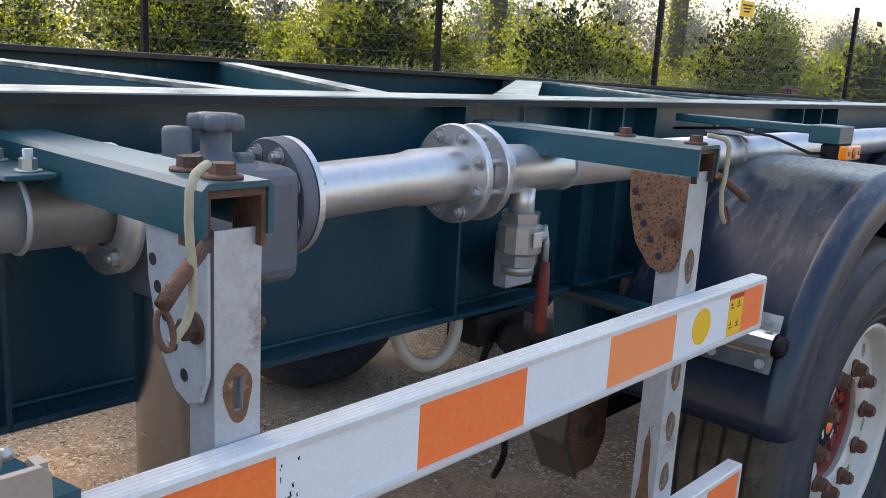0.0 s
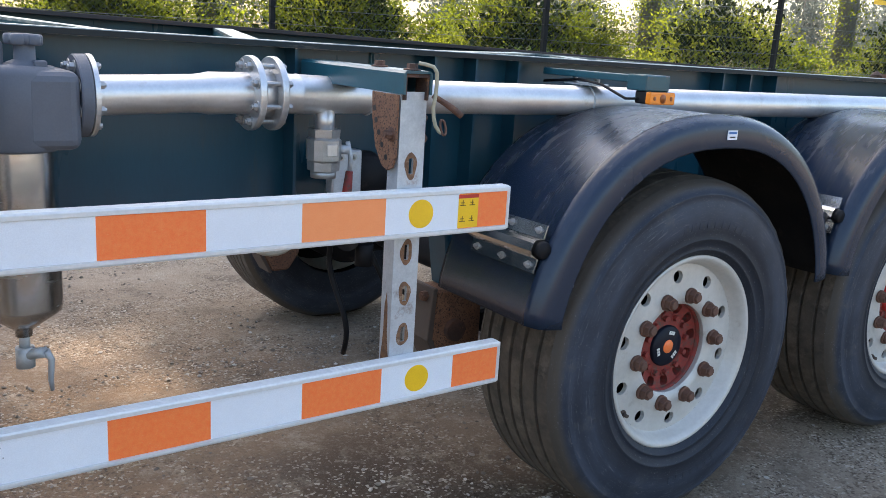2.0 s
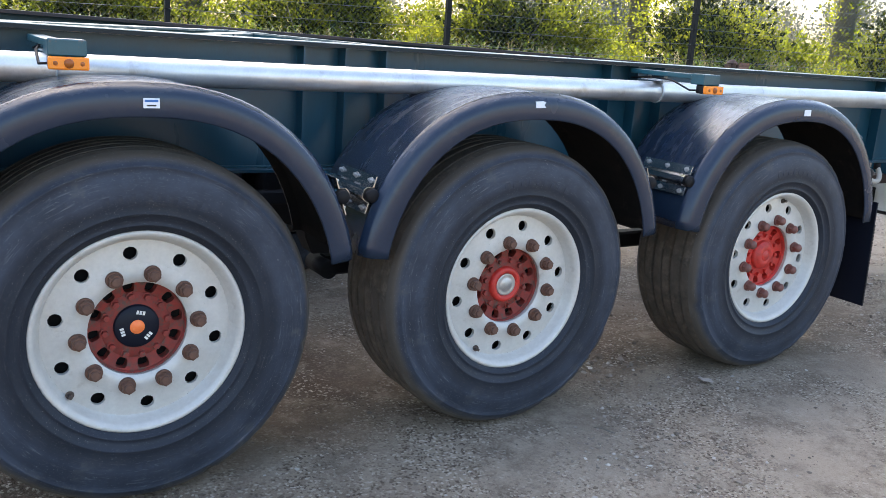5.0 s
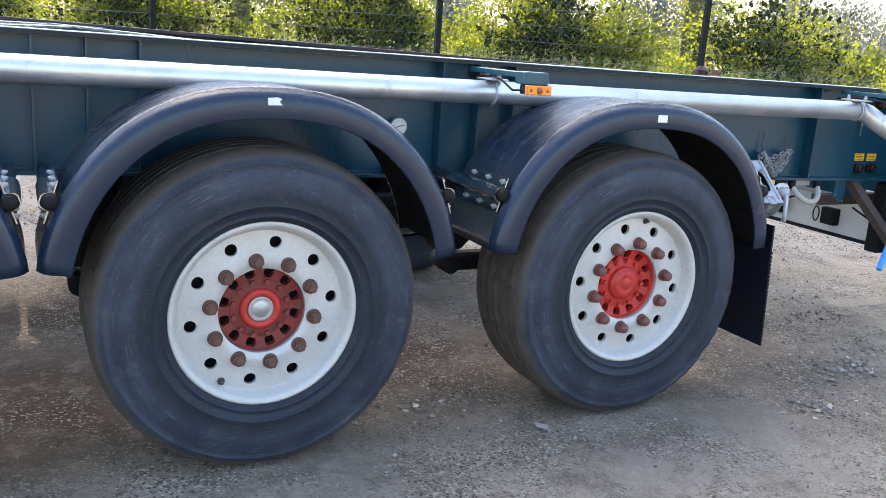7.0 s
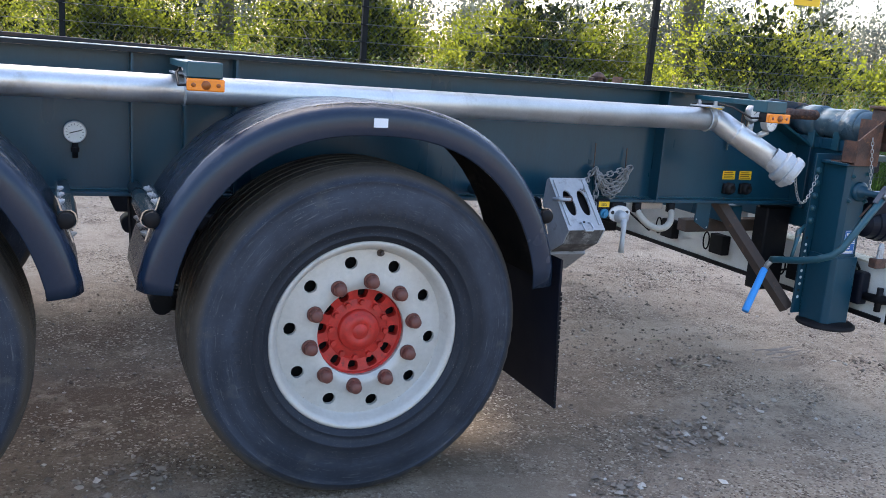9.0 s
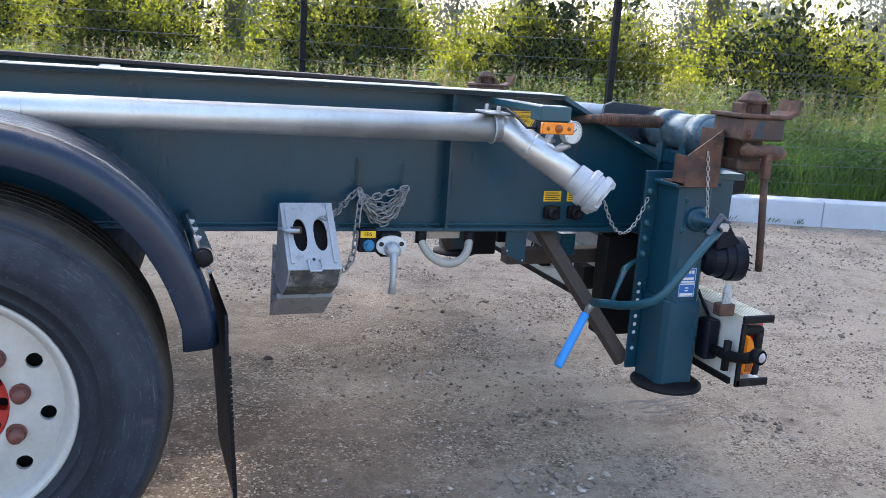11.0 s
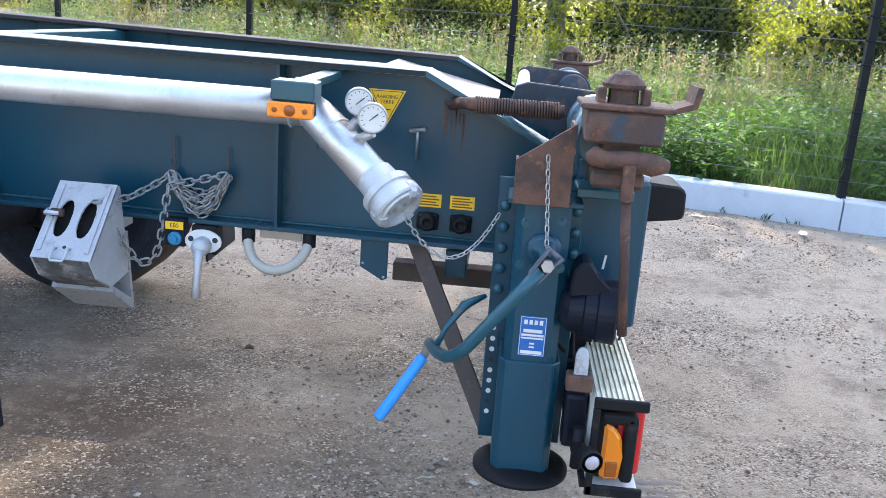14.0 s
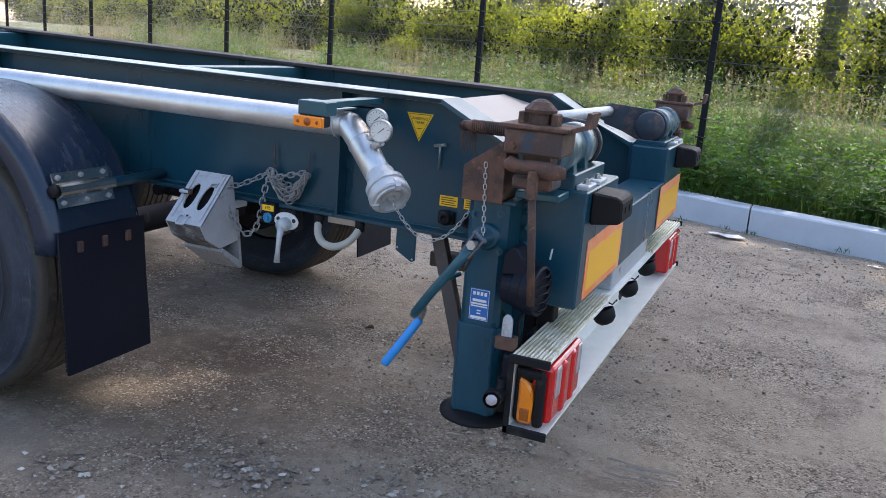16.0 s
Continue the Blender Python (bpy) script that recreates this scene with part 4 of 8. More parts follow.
for i, cx in enumerate((0.0, 1.305, 2.72)):
    g = guard(cx, 0.685 if i < 2 else 0.655)
    guard_bracket(cx, -1, g)
    guard_bracket(cx, 1, g)
    sx = (0.022, 1.305, 2.728)[i]
    bm = B()
    if i == 1:
        prism(bm, [(sx - 0.022, 1.181), (sx + 0.008, 1.183), (sx + 0.02, 1.179), (sx + 0.012, 1.171), (sx + 0.022, 1.161), (sx - 0.021, 1.160)], "y", -0.1236, -0.117)
    else:
        box(bm, sx - 0.021, sx + 0.021, -0.1236, -0.1222, 1.144, 1.170)
    part("sticker", bm, WHITE, g, "small torn white paper sticker")
    if i == 0:
        part("sticker_print", box(B(), sx - 0.017, sx + 0.017, -0.1242, -0.1236, 1.160, 1.166), BLUE, g)
        part("sticker_print", box(B(), sx - 0.012, sx + 0.012, -0.1242, -0.1236, 1.149, 1.153), INK, g)
    # the far side
    far = copy_thing(g, Matrix.Translation((2 * cx, 2 * YC, 0)) @ Matrix.Rotation(math.pi, 4, "Z"))
    far.parent = trailer

for y0, y1 in ((-0.115, 0.30), (2 * YC - 0.30, 2 * YC + 0.115)):
    bm = B()
    xs = [3.372, 3.376, 3.384, 3.396, 3.402]
    zs = [0.74, 0.62, 0.48, 0.34, 0.225]
    for x, z, x2, z2 in zip(xs, zs, xs[1:], zs[1:]):
        v = [bm.verts.new(p) for p in ((x, y0, z), (x, y1, z), (x2, y1, z2), (x2, y0, z2), (x + 0.008, y0, z), (x + 0.008, y1, z), (x2 + 0.008, y1, z2), (x2 + 0.008, y0, z2))]
        for q in ((0, 1, 2, 3), (4, 7, 6, 5), (0, 3, 7, 4), (1, 5, 6, 2)):
            bm.faces.new([v[k] for k in q])
    bmesh.ops.remove_doubles(bm, verts=bm.verts, dist=1e-5)
    fl = part("mud_flap", bm, NAVY, trailer, "black rubber mud flap")
    for k in range(24):
        z = 0.24 + 0.0165 * k
        part("flap_rib", box(B(), 3.398 - 0.05 * (z - 0.24), 3.4075 - 0.05 * (z - 0.24), y0 - 0.002, y0 + 0.003, z, z + 0.012), BLACK, fl) if y0 < 0 else None
    for y in (y0 + 0.09, (y0 + y1) / 2, y1 - 0.09):
        part("flap_clip", box(B(), 3.376, 3.392, y - 0.012, y + 0.012, 0.66, 0.70, 0.003), RUST, fl)

# ---- chassis ----
ZT = 1.300


def BOT(x):
    """Top face of the bottom flange, which rises a little towards the front."""
    return 0.840 + 0.0105 * (4.2 - x)


def slanted(x0, x1, y0, y1, lo, hi):
    """A bar along the beam's lower edge, from lo to hi above the bottom flange."""
    return prism(B(), [(x0, BOT(x0) + lo), (x0, BOT(x0) + hi), (x1, BOT(x1) + hi), (x1, BOT(x1) + lo)], "y", y0, y1, 0.0015)


def beam_web(mirror):
    f = (lambda y: 2 * YC - y) if mirror else (lambda y: y)
    ys = sorted((f(0.49), f(0.502)))
    name = "main_beam"
    bm = prism(B(), [(-7.0, BOT(-7.0)), (-7.0, ZT - 0.016), (4.545, ZT - 0.016), (4.93, 1.085), (4.96, 1.05), (4.96, BOT(4.96))], "y", *ys)
    web = part(name, bm, TEAL, trailer, "deep dark teal steel I-beam web")
    fl = sorted((f(0.415), f(0.575)))
    bm = box(B(), -7.0, 4.54, fl[0], fl[1], ZT - 0.016, ZT, 0.002)
    part("top_flange", bm, RUSTY_TOP if mirror else SCUFFED, web, "rust-streaked dark top flange" if mirror else "pale scuffed top flange with worn paint")
    bm = prism(B(), [(4.54, ZT), (4.54, ZT - 0.016), (4.93, 1.085), (4.937, 1.10)], "y", *fl)
    part("sloped_flange", bm, TEAL_WORN, web)
    part("flange_lip", box(B(), -7.0, 4.54, fl[0] - 0.0012, fl[0], ZT - 0.015, ZT - 0.002), EDGE if not mirror else RUSTY_TOP, web)
    lo = sorted((f(0.430), f(0.562)))
    part("bottom_flange", slanted(-7.0, 4.96, lo[0], lo[1], -0.012, 0.0), TEAL, web)
    part("weld_fillet", slanted(-7.0, 4.955, *sorted((f(0.480), f(0.4885))), 0.0, 0.006), TEAL_WORN, web)
    for x in (-2.9, -1.91, -1.03, -0.60, -0.455, -0.295, 0.68, 0.84, 1.005, 2.11, 2.27, 2.43, 4.15):
        s = sorted((f(0.43), f(0.49)))
        part("stiffener", box(B(), x - 0.004, x + 0.004, s[0], s[1], BOT(x), ZT - 0.016), TEAL, web)
    return web


beam_web(False)
beam_web(True)
for x in (-6.0, -4.6, -3.2, 1.08, 3.10):
    bm = box(B(), x - 0.04, x + 0.04, 0.502, 2 * YC - 0.502, ZT - 0.11, ZT - 0.022, 0.003)
    part("cross_member", bm, TEAL_WORN, trailer, "teal cross member between the beams")
for (x0, y0), (x1, y1) in (((-0.70, 1.79), (-1.10, 0.51)), ((-1.82, 1.79), (-1.34, 0.51)), ((0.93, 1.79), (-0.80, 0.51)), ((1.02, 1.79), (0.22, 0.51)), ((0.74, 1.79), (1.42, 0.51))):
    d = Vector((x1 - x0, y1 - y0, 0)).normalized()
    s = Vector((-d.y, d.x, 0)) * 0.035
    a, c = Vector((x0, y0, 0)), Vector((x1, y1, 0))
    bm = prism(B(), [((a + s).x, (a + s).y), ((c + s).x, (c + s).y), ((c - s).x, (c - s).y), ((a - s).x, (a - s).y)], "z", ZT - 0.09, ZT - 0.018, 0.002)
    br = part("diagonal_brace", bm, TEAL_WORN, trailer, "worn teal diagonal brace")
    w = s * (1.6 if x0 == 0.93 else 1.02)
    bm = prism(B(), [((a + w).x, (a + w).y), ((c + w).x, (c + w).y), ((c - w).x, (c - w).y), ((a - w).x, (a - w).y)], "z", ZT - 0.018, ZT - 0.010)
    part("brace_top", bm, SCUFFED, br, "scuffed pale top face")
# air lines along the inside of the far beam
for k in range(3):
    bm = tube(B(), [(-7 + 0.5 * j, 1.76 - 0.012 * k + 0.006 * math.sin(j * 1.7 + k), ZT - 0.10 - 0.028 * k + 0.008 * math.sin(j * 1.1 + 2 * k)) for j in range(23)], 0.007, 6)
    part("air_line", bm, BLACK, trailer, "black air hose")
# the chassis stands a little nose-up
for o in list(bpy.data.objects):
    if o.name.split(".")[0] in ("main_beam", "top_flange", "sloped_flange", "flange_lip", "stiffener", "cross_member", "diagonal_brace", "brace_top", "air_line"):
        for vert in o.data.vertices:
            if vert.co.z > 1.10:
                vert.co.z += 0.030 - 0.0078 * vert.co.x + (0.027 - 0.0115 * vert.co.x if vert.co.y > 1.5 else 0.0)
# suspension hangers
for x, mat in ((-0.47, RUST), (0.80, BLACK), (2.20, BLACK)):
    for y in (0.50, 2 * YC - 0.50):
        bm = prism(B(), [(x - 0.10, BOT(x) - 0.014), (x + 0.12, BOT(x) - 0.014), (x + 0.10, 0.60), (x + 0.05, 0.55), (x - 0.06, 0.55), (x - 0.09, 0.62)] if mat is BLACK else [(x - 0.10, BOT(x) - 0.014), (x + 0.12, BOT(x) - 0.014), (x + 0.10, 0.52), (x + 0.03, 0.42), (x - 0.06, 0.42), (x - 0.09, 0.55)], "y", y - 0.05, y + 0.05, 0.006)
        if mat is RUST:
            bm.free()
            bm = prism(B(), [(x - 0.06, BOT(x) - 0.014), (x + 0.12, BOT(x) - 0.014), (x + 0.10, 0.62), (x - 0.02, 0.62)], "y", y - 0.05, y + 0.05, 0.006)
        h = part("suspension_hanger", bm, TEAL if mat is RUST else BLACK, trailer, "dark teal spring hanger with a rusty shoe" if mat is RUST else "black spring hanger")
        if mat is RUST:
            bm = prism(B(), [(x - 0.07, 0.62), (x + 0.11, 0.62), (x + 0.11, 0.42), (x + 0.06, 0.35), (x - 0.02, 0.35), (x - 0.085, 0.47)], "y", y - 0.055, y + 0.055, 0.008)
            part("hanger_shoe", bm, RUST_PLATE, h, "rust-speckled shoe")
            # added plate gives the shoe's forward face a darker colour
            part("shoe_front", prism(B(), [(x - 0.082, 0.63), (x - 0.066, 0.63), (x - 0.081, 0.468), (x - 0.018, 0.346), (x - 0.030, 0.342), (x - 0.098, 0.466)], "y", y - 0.058, y + 0.058, 0.003), BROWN_STEEL, h, "added plate that darkens the shoe's front face")
            part("shoe_stud", bolt(B(), (x - 0.08, y - 0.02, 0.60), (-1, 0, 0), 0.016, 0.02), RUST, h)
        cyl_b = cyl(B(), (x, y - 0.075, 0.49), (x, y + 0.075, 0.49), 0.035, None, 14)
        part("pivot_bolt", cyl_b, RUST if mat is RUST else BLACK, h)
        part("trailing_arm", box(B(), x, x + 0.55, y - 0.035, y + 0.035, 0.455, 0.53, 0.01), BLACK, trailer, "black trailing arm")

# ---- side guard ----
ARMS = ((-1.921, -1.846), (-1.020, -0.947))
for i, (xa, xb) in enumerate(ARMS):
    bm = B()
    t = 0.006
    z0, z1 = 1.247, 1.297
    outline = [(xa, z0), (xa, z1 - 0.006), (xa + 0.006, z1), (xb - 0.006, z1), (xb, z1 - 0.006), (xb, z0), (xb - t, z0), (xb - t, z1 - t), (xa + t, z1 - t), (xa + t, z0)]
    prism(bm, outline, "y", -0.062, 0.425)
    arm = part("outrigger_arm", bm, TEAL_WORN, trailer, "worn teal square outrigger arm, open at its end")
    bm = prism(B(), [(xa + t, z0 - 0.012), (xa + t, z1 - t - 0.001), (xb - t, z1 - t - 0.001), (xb - t, z0 - 0.012), (xb - t - 0.005, z0 - 0.012), (xb - t - 0.005, z1 - t - 0.008), (xa + t + 0.005, z1 - t - 0.008), (xa + t + 0.005, z0 - 0.012)], "y", -0.058, -0.012)
    # added plate, keeps light out of the arm's open underside
    part("arm_floor", box(B(), xa + t, xb - t, 0.05, 0.425, z0, z0 + 0.006), TEAL, arm)
    part("inner_channel", bm, RUST, arm, "dark rusty inner channel")
    for y in (0.02, -0.035) if i == 0 else (0.10, -0.035):
        bm = lathe(B(), [(0.0, 0.0), (0.0195, 0.0), (0.019, 0.003), (0.013, 0.004)], ((xa + xb) / 2, y, z1), (0, 0, 1), 16)
        hexnut(bm, ((xa + xb) / 2, y, z1 + 0.003), (0, 0, 1), 0.0125, 0.011)
        part("arm_bolt", bm, RUST, arm)
    part("arm_seat", box(B(), xa - 0.07, xb + 0.02, 0.39, 0.425, 1.20, 1.247, 0.002), TEAL, arm)
    # leg: channel with slots
    la, lb = ((-1.901, -1.850), (-1.017, -0.951))[i]
    slots = [1.092 - 0.0965 * k for k in range(5)]
    bm = B()
    zlo, zhi = 0.60, 1.252
    cxm, w = (la + lb) / 2, 0.0055
    zs = [zlo]
    for s in sorted(slots):
        zs += [s - 0.017, s + 0.017]
    zs.append(zhi)
    for j, (p, q) in enumerate(zip(zs, zs[1:])):
        if j % 2:
            box(bm, la, cxm - w, -0.049, -0.045, p, q)
            box(bm, cxm + w, lb, -0.049, -0.045, p, q)
        else:
            box(bm, la, lb, -0.049, -0.045, p, q)
    box(bm, la, la + 0.004, -0.045, -0.006, zlo, zhi)
    box(bm, lb - 0.004, lb, -0.045, -0.006, zlo, zhi)
    bmesh.ops.remove_doubles(bm, verts=bm.verts, dist=1e-5)
    leg = part("side_guard_leg", bm, GALV, trailer, "galvanised slotted channel leg with rust round its slots")
    for s in slots:
        bm = B()
        pts = [(cxm + 0.0160 * math.cos(a) * (1 + 0.12 * math.sin(3 * a + s * 40)), s + 0.0285 * math.sin(a) * (1 + 0.1 * math.sin(2 * a + s * 90))) for a in [2 * math.pi * k / 20 for k in range(20)]]
        hole = [(cxm + w * 1.02 * max(-1, min(1, 1.5 * math.cos(a))), s + 0.0172 * max(-1, min(1, 1.3 * math.sin(a)))) for a in [2 * math.pi * k / 20 for k in range(20)]]
        o1, o2 = [bm.verts.new((p[0], -0.0494, p[1])) for p in pts], [bm.verts.new((p[0], -0.0496, p[1])) for p in hole]
        for k in range(20):
            bm.faces.new((o1[k], o1[(k + 1) % 20], o2[(k + 1) % 20], o2[k]))
        part("rust_ring", bm, RUST_STAIN, leg)
    if i == 1:
        half = [(0.0165 * (1 - u) ** 0.7 * (1 + 0.25 * math.sin(9 * u)), 0.604 + 0.20 * u) for u in (0, 0.12, 0.25, 0.4, 0.55, 0.7, 0.85, 1.0)]
        flame = [(-0.028 - h, z) for h, z in half] + [(-0.026 + 0.8 * h, z) for h, z in half[-2::-1]]
        part("rust_stain", prism(B(), flame, "x", la - 0.0006, la - 0.0001), RUST_STAIN, leg)
    # hinge plate beside the leg
    px = la - 0.005
    poly = [(-0.052, 1.2455), (0.056, 1.2455), (0.052, 1.190), (0.034, 1.125), (0.004, 1.088), (-0.018, 1.080), (-0.040, 1.088), (-0.052, 1.115)]
    bm = prism(B(), poly, "x", px - 0.005, px, 0.0012)
    pl = part("hinge_plate", bm, GALV if i == 0 else RUST_PLATE, trailer, "rounded galvanised hinge plate" if i == 0 else "rust-speckled hinge plate")
    for k in range(5):
        y, z = 0.042 - 0.0085 * k ** 1.35, 1.210 - 0.0255 * k
        part("plate_hole", cyl(B(), (px - 0.0056, y, z), (px - 0.0045, y, z), 0.0065, None, 12), INK, pl)
    part("plate_bolt", bolt(B(), (px - 0.005, -0.033, 1.160), (-1, 0, 0), 0.011, 0.013), RUST, pl)
    part("plate_bolt", bolt(B(), (lb, -0.028, 1.150), (1, 0, 0), 0.010, 0.012), RUST, pl)
    part("plate_bolt", bolt(B(), (lb, -0.03, 1.195), (1, 0, 0), 0.008, 0.010), RUST, pl)
    # locking pin with its cord
    s = -1 if i == 0 else 1
    ox = px if i == 0 else lb
    bm = tube(B(), [(ox + 0.008 * s, -0.060, 1.246), (ox + 0.034 * s, -0.072, 1.230), (ox + 0.054 * s, -0.081, 1.216), (ox + 0.068 * s, -0.087, 1.204)], [0.006, 0.0068, 0.0076, 0.0072], 10)
    pin = part("locking_pin", bm, RUST, trailer, "rusty locking pin on a cord")
    bend = [(0.0, 0.016), (-0.012, 0.014), (-0.025, 0.010), (-0.032, -0.002), (-0.033, -0.025), (-0.0315, -0.05), (-0.028, -0.075), (-0.030, -0.098), (-0.036, -0.115), (-0.046, -0.127), (-0.055, -0.132)]
    mid = (xa + xb) / 2 - 0.026 if i == 0 else xb - 0.032
    pts = []
    for (u0, w0), (u1, w1) in zip(bend, bend[1:]):
        for k in range(3):
            u, w = u0 + (u1 - u0) * k / 3, w0 + (w1 - w0) * k / 3
            pts.append((mid - s * u, -0.052 - 0.024 * min(1.0, -u / 0.03), z1 + w))
    part("cord", tube(B(), pts, 0.0042, 8), CORD, pin, "pale plastic cord")
    e = pts[-1]
    ring = [(e[0] + s * 0.004 + 0.007 * math.cos(a), e[1] + 0.006 * math.sin(a), e[2] + 0.012 + 0.016 * math.sin(a)) for a in [2 * math.pi * k / 14 for k in range(14)]]
    part("pin_ring", tube(B(), ring, 0.0028, 6, closed=True), RUST, pin)

UP = ((-2.047, -1.850, ORANGE), (-1.850, -1.652, WHITE), (-1.652, -1.454, ORANGE), (-1.454, -1.256, WHITE), (-1.256, -1.060, PEACH), (-1.060, -0.866, WHITE), (-0.866, -0.728, ORANGE))
LO = ((-2.043, -1.842, ORANGE), (-1.842, -1.643, WHITE), (-1.643, -1.446, ORANGE), (-1.446, -1.247, WHITE), (-1.247, -1.052, ORANGE), (-1.052, -0.856, WHITE), (-0.856, -0.722, ORANGE))
for z0, z1, segs, cx in ((0.938, 1.043, UP, -0.969), (0.551, 0.657, LO, -0.957)):
    xa, xb = segs[0][0] - 0.003, segs[-1][1] + 0.003
    prof = [(-0.080, z1 - 0.004), (-0.078, z1), (-0.050, z1), (-0.050, z0), (-0.078, z0), (-0.080, z0 + 0.004), (-0.080, z0 + 0.010), (-0.0755, z0 + 0.011), (-0.0755, z1 - 0.013), (-0.080, z1 - 0.012)]
    bm = prism(B(), prof, "x", xa, xb)
    rail = part("side_guard_rail", bm, PALE_ALU, trailer, "aluminium side guard rail striped with orange and white reflective film")
    for k in range(4):
        y = -0.074 + 0.0065 * k
        part("rail_rib", box(B(), xa, xb, y, y + 0.003, z1, z1 + 0.0005), PALE_ALU, rail)
    for a, c, m in segs:
        part("film_strip", box(B(), a, c, -0.0767, -0.0755, z0 + 0.0115, z1 - 0.0135), m, rail)
    bm = lathe(B(), [(0.0, 0.0), (0.032, 0.0), (0.032, 0.0009), (0.0, 0.0009)], (cx, -0.0767, (z0 + z1) / 2), (0, -1, 0), 40, smooth=False)
    part("yellow_dot", bm, YELLOW, rail, "yellow round sticker")
    for x, lab in ((xa, -1), (xb, 1)):
        part("end_cap", box(B(), min(x, x + lab * 0.006), max(x, x + lab * 0.006), -0.079, -0.05, z0 + 0.002, z1 - 0.002, 0.002), BLACK if lab < 0 else PALE_ALU, rail)
    rnd = random.Random(int(z0 * 100))
    # scuffs in the film
    for k in range(30 if z0 > 0.8 else 6):
        x, z = segs[1][0] + 0.003 + 0.026 * rnd.random() ** 1.6, z0 + 0.016 + 0.066 * rnd.random() ** 1.5
        h, w = rnd.uniform(0.0015, 0.008), rnd.uniform(0.0008, 0.0022)
        part("scuff", prism(B(), [(x, z), (x + w, z + h * 0.2), (x + w * 0.5, z + h * 0.6), (x + w * 0.9, z + h), (x - w * 0.6, z + h * 0.7), (x - w * 0.2, z + h * 0.3)], "y", -0.0770, -0.0767), INK, rail)
    if z0 > 0.8:
        lab = part("warning_label", box(B(), -0.868, -0.812, -0.0773, -0.0767, z0 + 0.013, z1 - 0.015), YELLOW, rail, "yellow warning label with black pictograms")
        for x, z in ((-0.856, 0.965), (-0.829, 0.965), (-0.856, 1.002), (-0.829, 1.002)):
            bm = box(B(), x - 0.008, x + 0.008, -0.0777, -0.0773, z, z + 0.0018)
            box(bm, x - 0.001, x + 0.001, -0.0777, -0.0773, z, z + 0.013)
            box(bm, x - 0.006, x + 0.004, -0.0777, -0.0773, z + 0.006, z + 0.0078)
            part("pictogram", bm, INK_BROWN, lab)
        part("label_head", box(B(), -0.868, -0.812, -0.0777, -0.0773, z1 - 0.024, z1 - 0.0155), RED, lab)

# front equipment shelf with its beige cover
SHELF_Z, COVER_Z = 1.053, 1.135
bm = B()
for z in (SHELF_Z, SHELF_Z - 0.17):
    prism(bm, [(-2.62, -0.062), (-2.035, -0.062), (-2.10, 0.26), (-2.62, 0.26)], "z", z - 0.008, z)
prism(bm, [(-2.62, SHELF_Z - 0.17), (-2.62, SHELF_Z - 0.008), (-2.104, SHELF_Z - 0.008), (-2.104, SHELF_Z - 0.17)], "y", 0.252, 0.260)
shelf = part("equipment_shelf", bm, TEAL_WORN, trailer, "teal steel channel shelf with mitred ends")
bm = prism(B(), [(-2.60, 0.40), (-2.60, COVER_Z), (-2.106, COVER_Z), (-2.100, COVER_Z - 0.006), (-2.100, 0.40)], "y", -0.166, -0.160)
prism(bm, [(-2.108, 0.40), (-2.108, COVER_Z), (-2.100, COVER_Z), (-2.100, 0.40)], "y", -0.160, -0.145)
part("shelf_plate", bm, COVER, shelf, "beige folded metal cover plate")
part("plate_arm", box(B(), -2.50, -2.47, -0.160, -0.062, SHELF_Z - 0.10, SHELF_Z - 0.03, 0.002), TEAL_WORN, shelf)
bm = cyl(B(), (-2.40, -0.140, COVER_Z + 0.004), (-2.125, -0.140, COVER_Z + 0.004), 0.0095, None, 16)
cyl(bm, (-2.125, -0.140, COVER_Z + 0.004), (-2.116, -0.140, COVER_Z + 0.004), 0.005, None, 12)
part("shelf_bolt", bm, BOLT, shelf)

# ---- pipework ----
PY, PZ = 0.290, 1.207


bm = cyl(B(), (-0.905, PY, PZ), (4.265, PY, PZ), 0.0435, None, 32)
for x in (1.02, 2.9):
    lathe(bm, [(0.0435, -0.003), (0.0447, 0.0), (0.0435, 0.003)], (x, PY, PZ), (1, 0, 0), 32)
pipe = part("side_pipe", bm, ALU, trailer, "long bare aluminium discharge pipe")
bm = B()
cyl(bm, (-3.6, PY, PZ + 0.020), (-1.84, PY, PZ + 0.010), 0.044, None, 28)
lathe(bm, [(0.045, 0), (0.08, 0), (0.08, 0.018), (0.045, 0.018)], (-1.845, PY, PZ + 0.006), (1, 0, 0), 36)
fp = part("front_pipe", bm, ALU, pipe, "aluminium pipe with a bolted flange")
for k in range(4):
    a = math.pi / 4 + k * math.pi / 2
    part("flange_bolt", bolt(B(), (-1.845, PY + 0.064 * math.cos(a), PZ + 0.064 * math.sin(a)), (-1, 0, 0), 0.009), BOLT, pipe)
# filter casting and bowl
FX = -1.715
bm = B()
prof = [(0.0, 1.10), (0.083, 1.10), (0.087, 1.106), (0.088, 1.25), (0.080, 1.266), (0.0, 1.27)]
lathe(bm, [(r, z) for r, z in prof], (FX, PY, 0), (0, 0, 1), 36)
box(bm, FX, FX + 0.115, PY - 0.085, PY + 0.085, 1.104, 1.262, 0.022, 3)
lathe(bm, [(0.040, 0), (0.034, 0.008), (0.020, 0.014), (0.020, 0.045)], (FX + 0.026, PY - 0.01, 1.264), (0, 0, 1), 24)
filt = part("pipe_filter", bm, GREY_CAST, trailer, "grey painted cast filter head with a polished steel bowl")
bm = B()
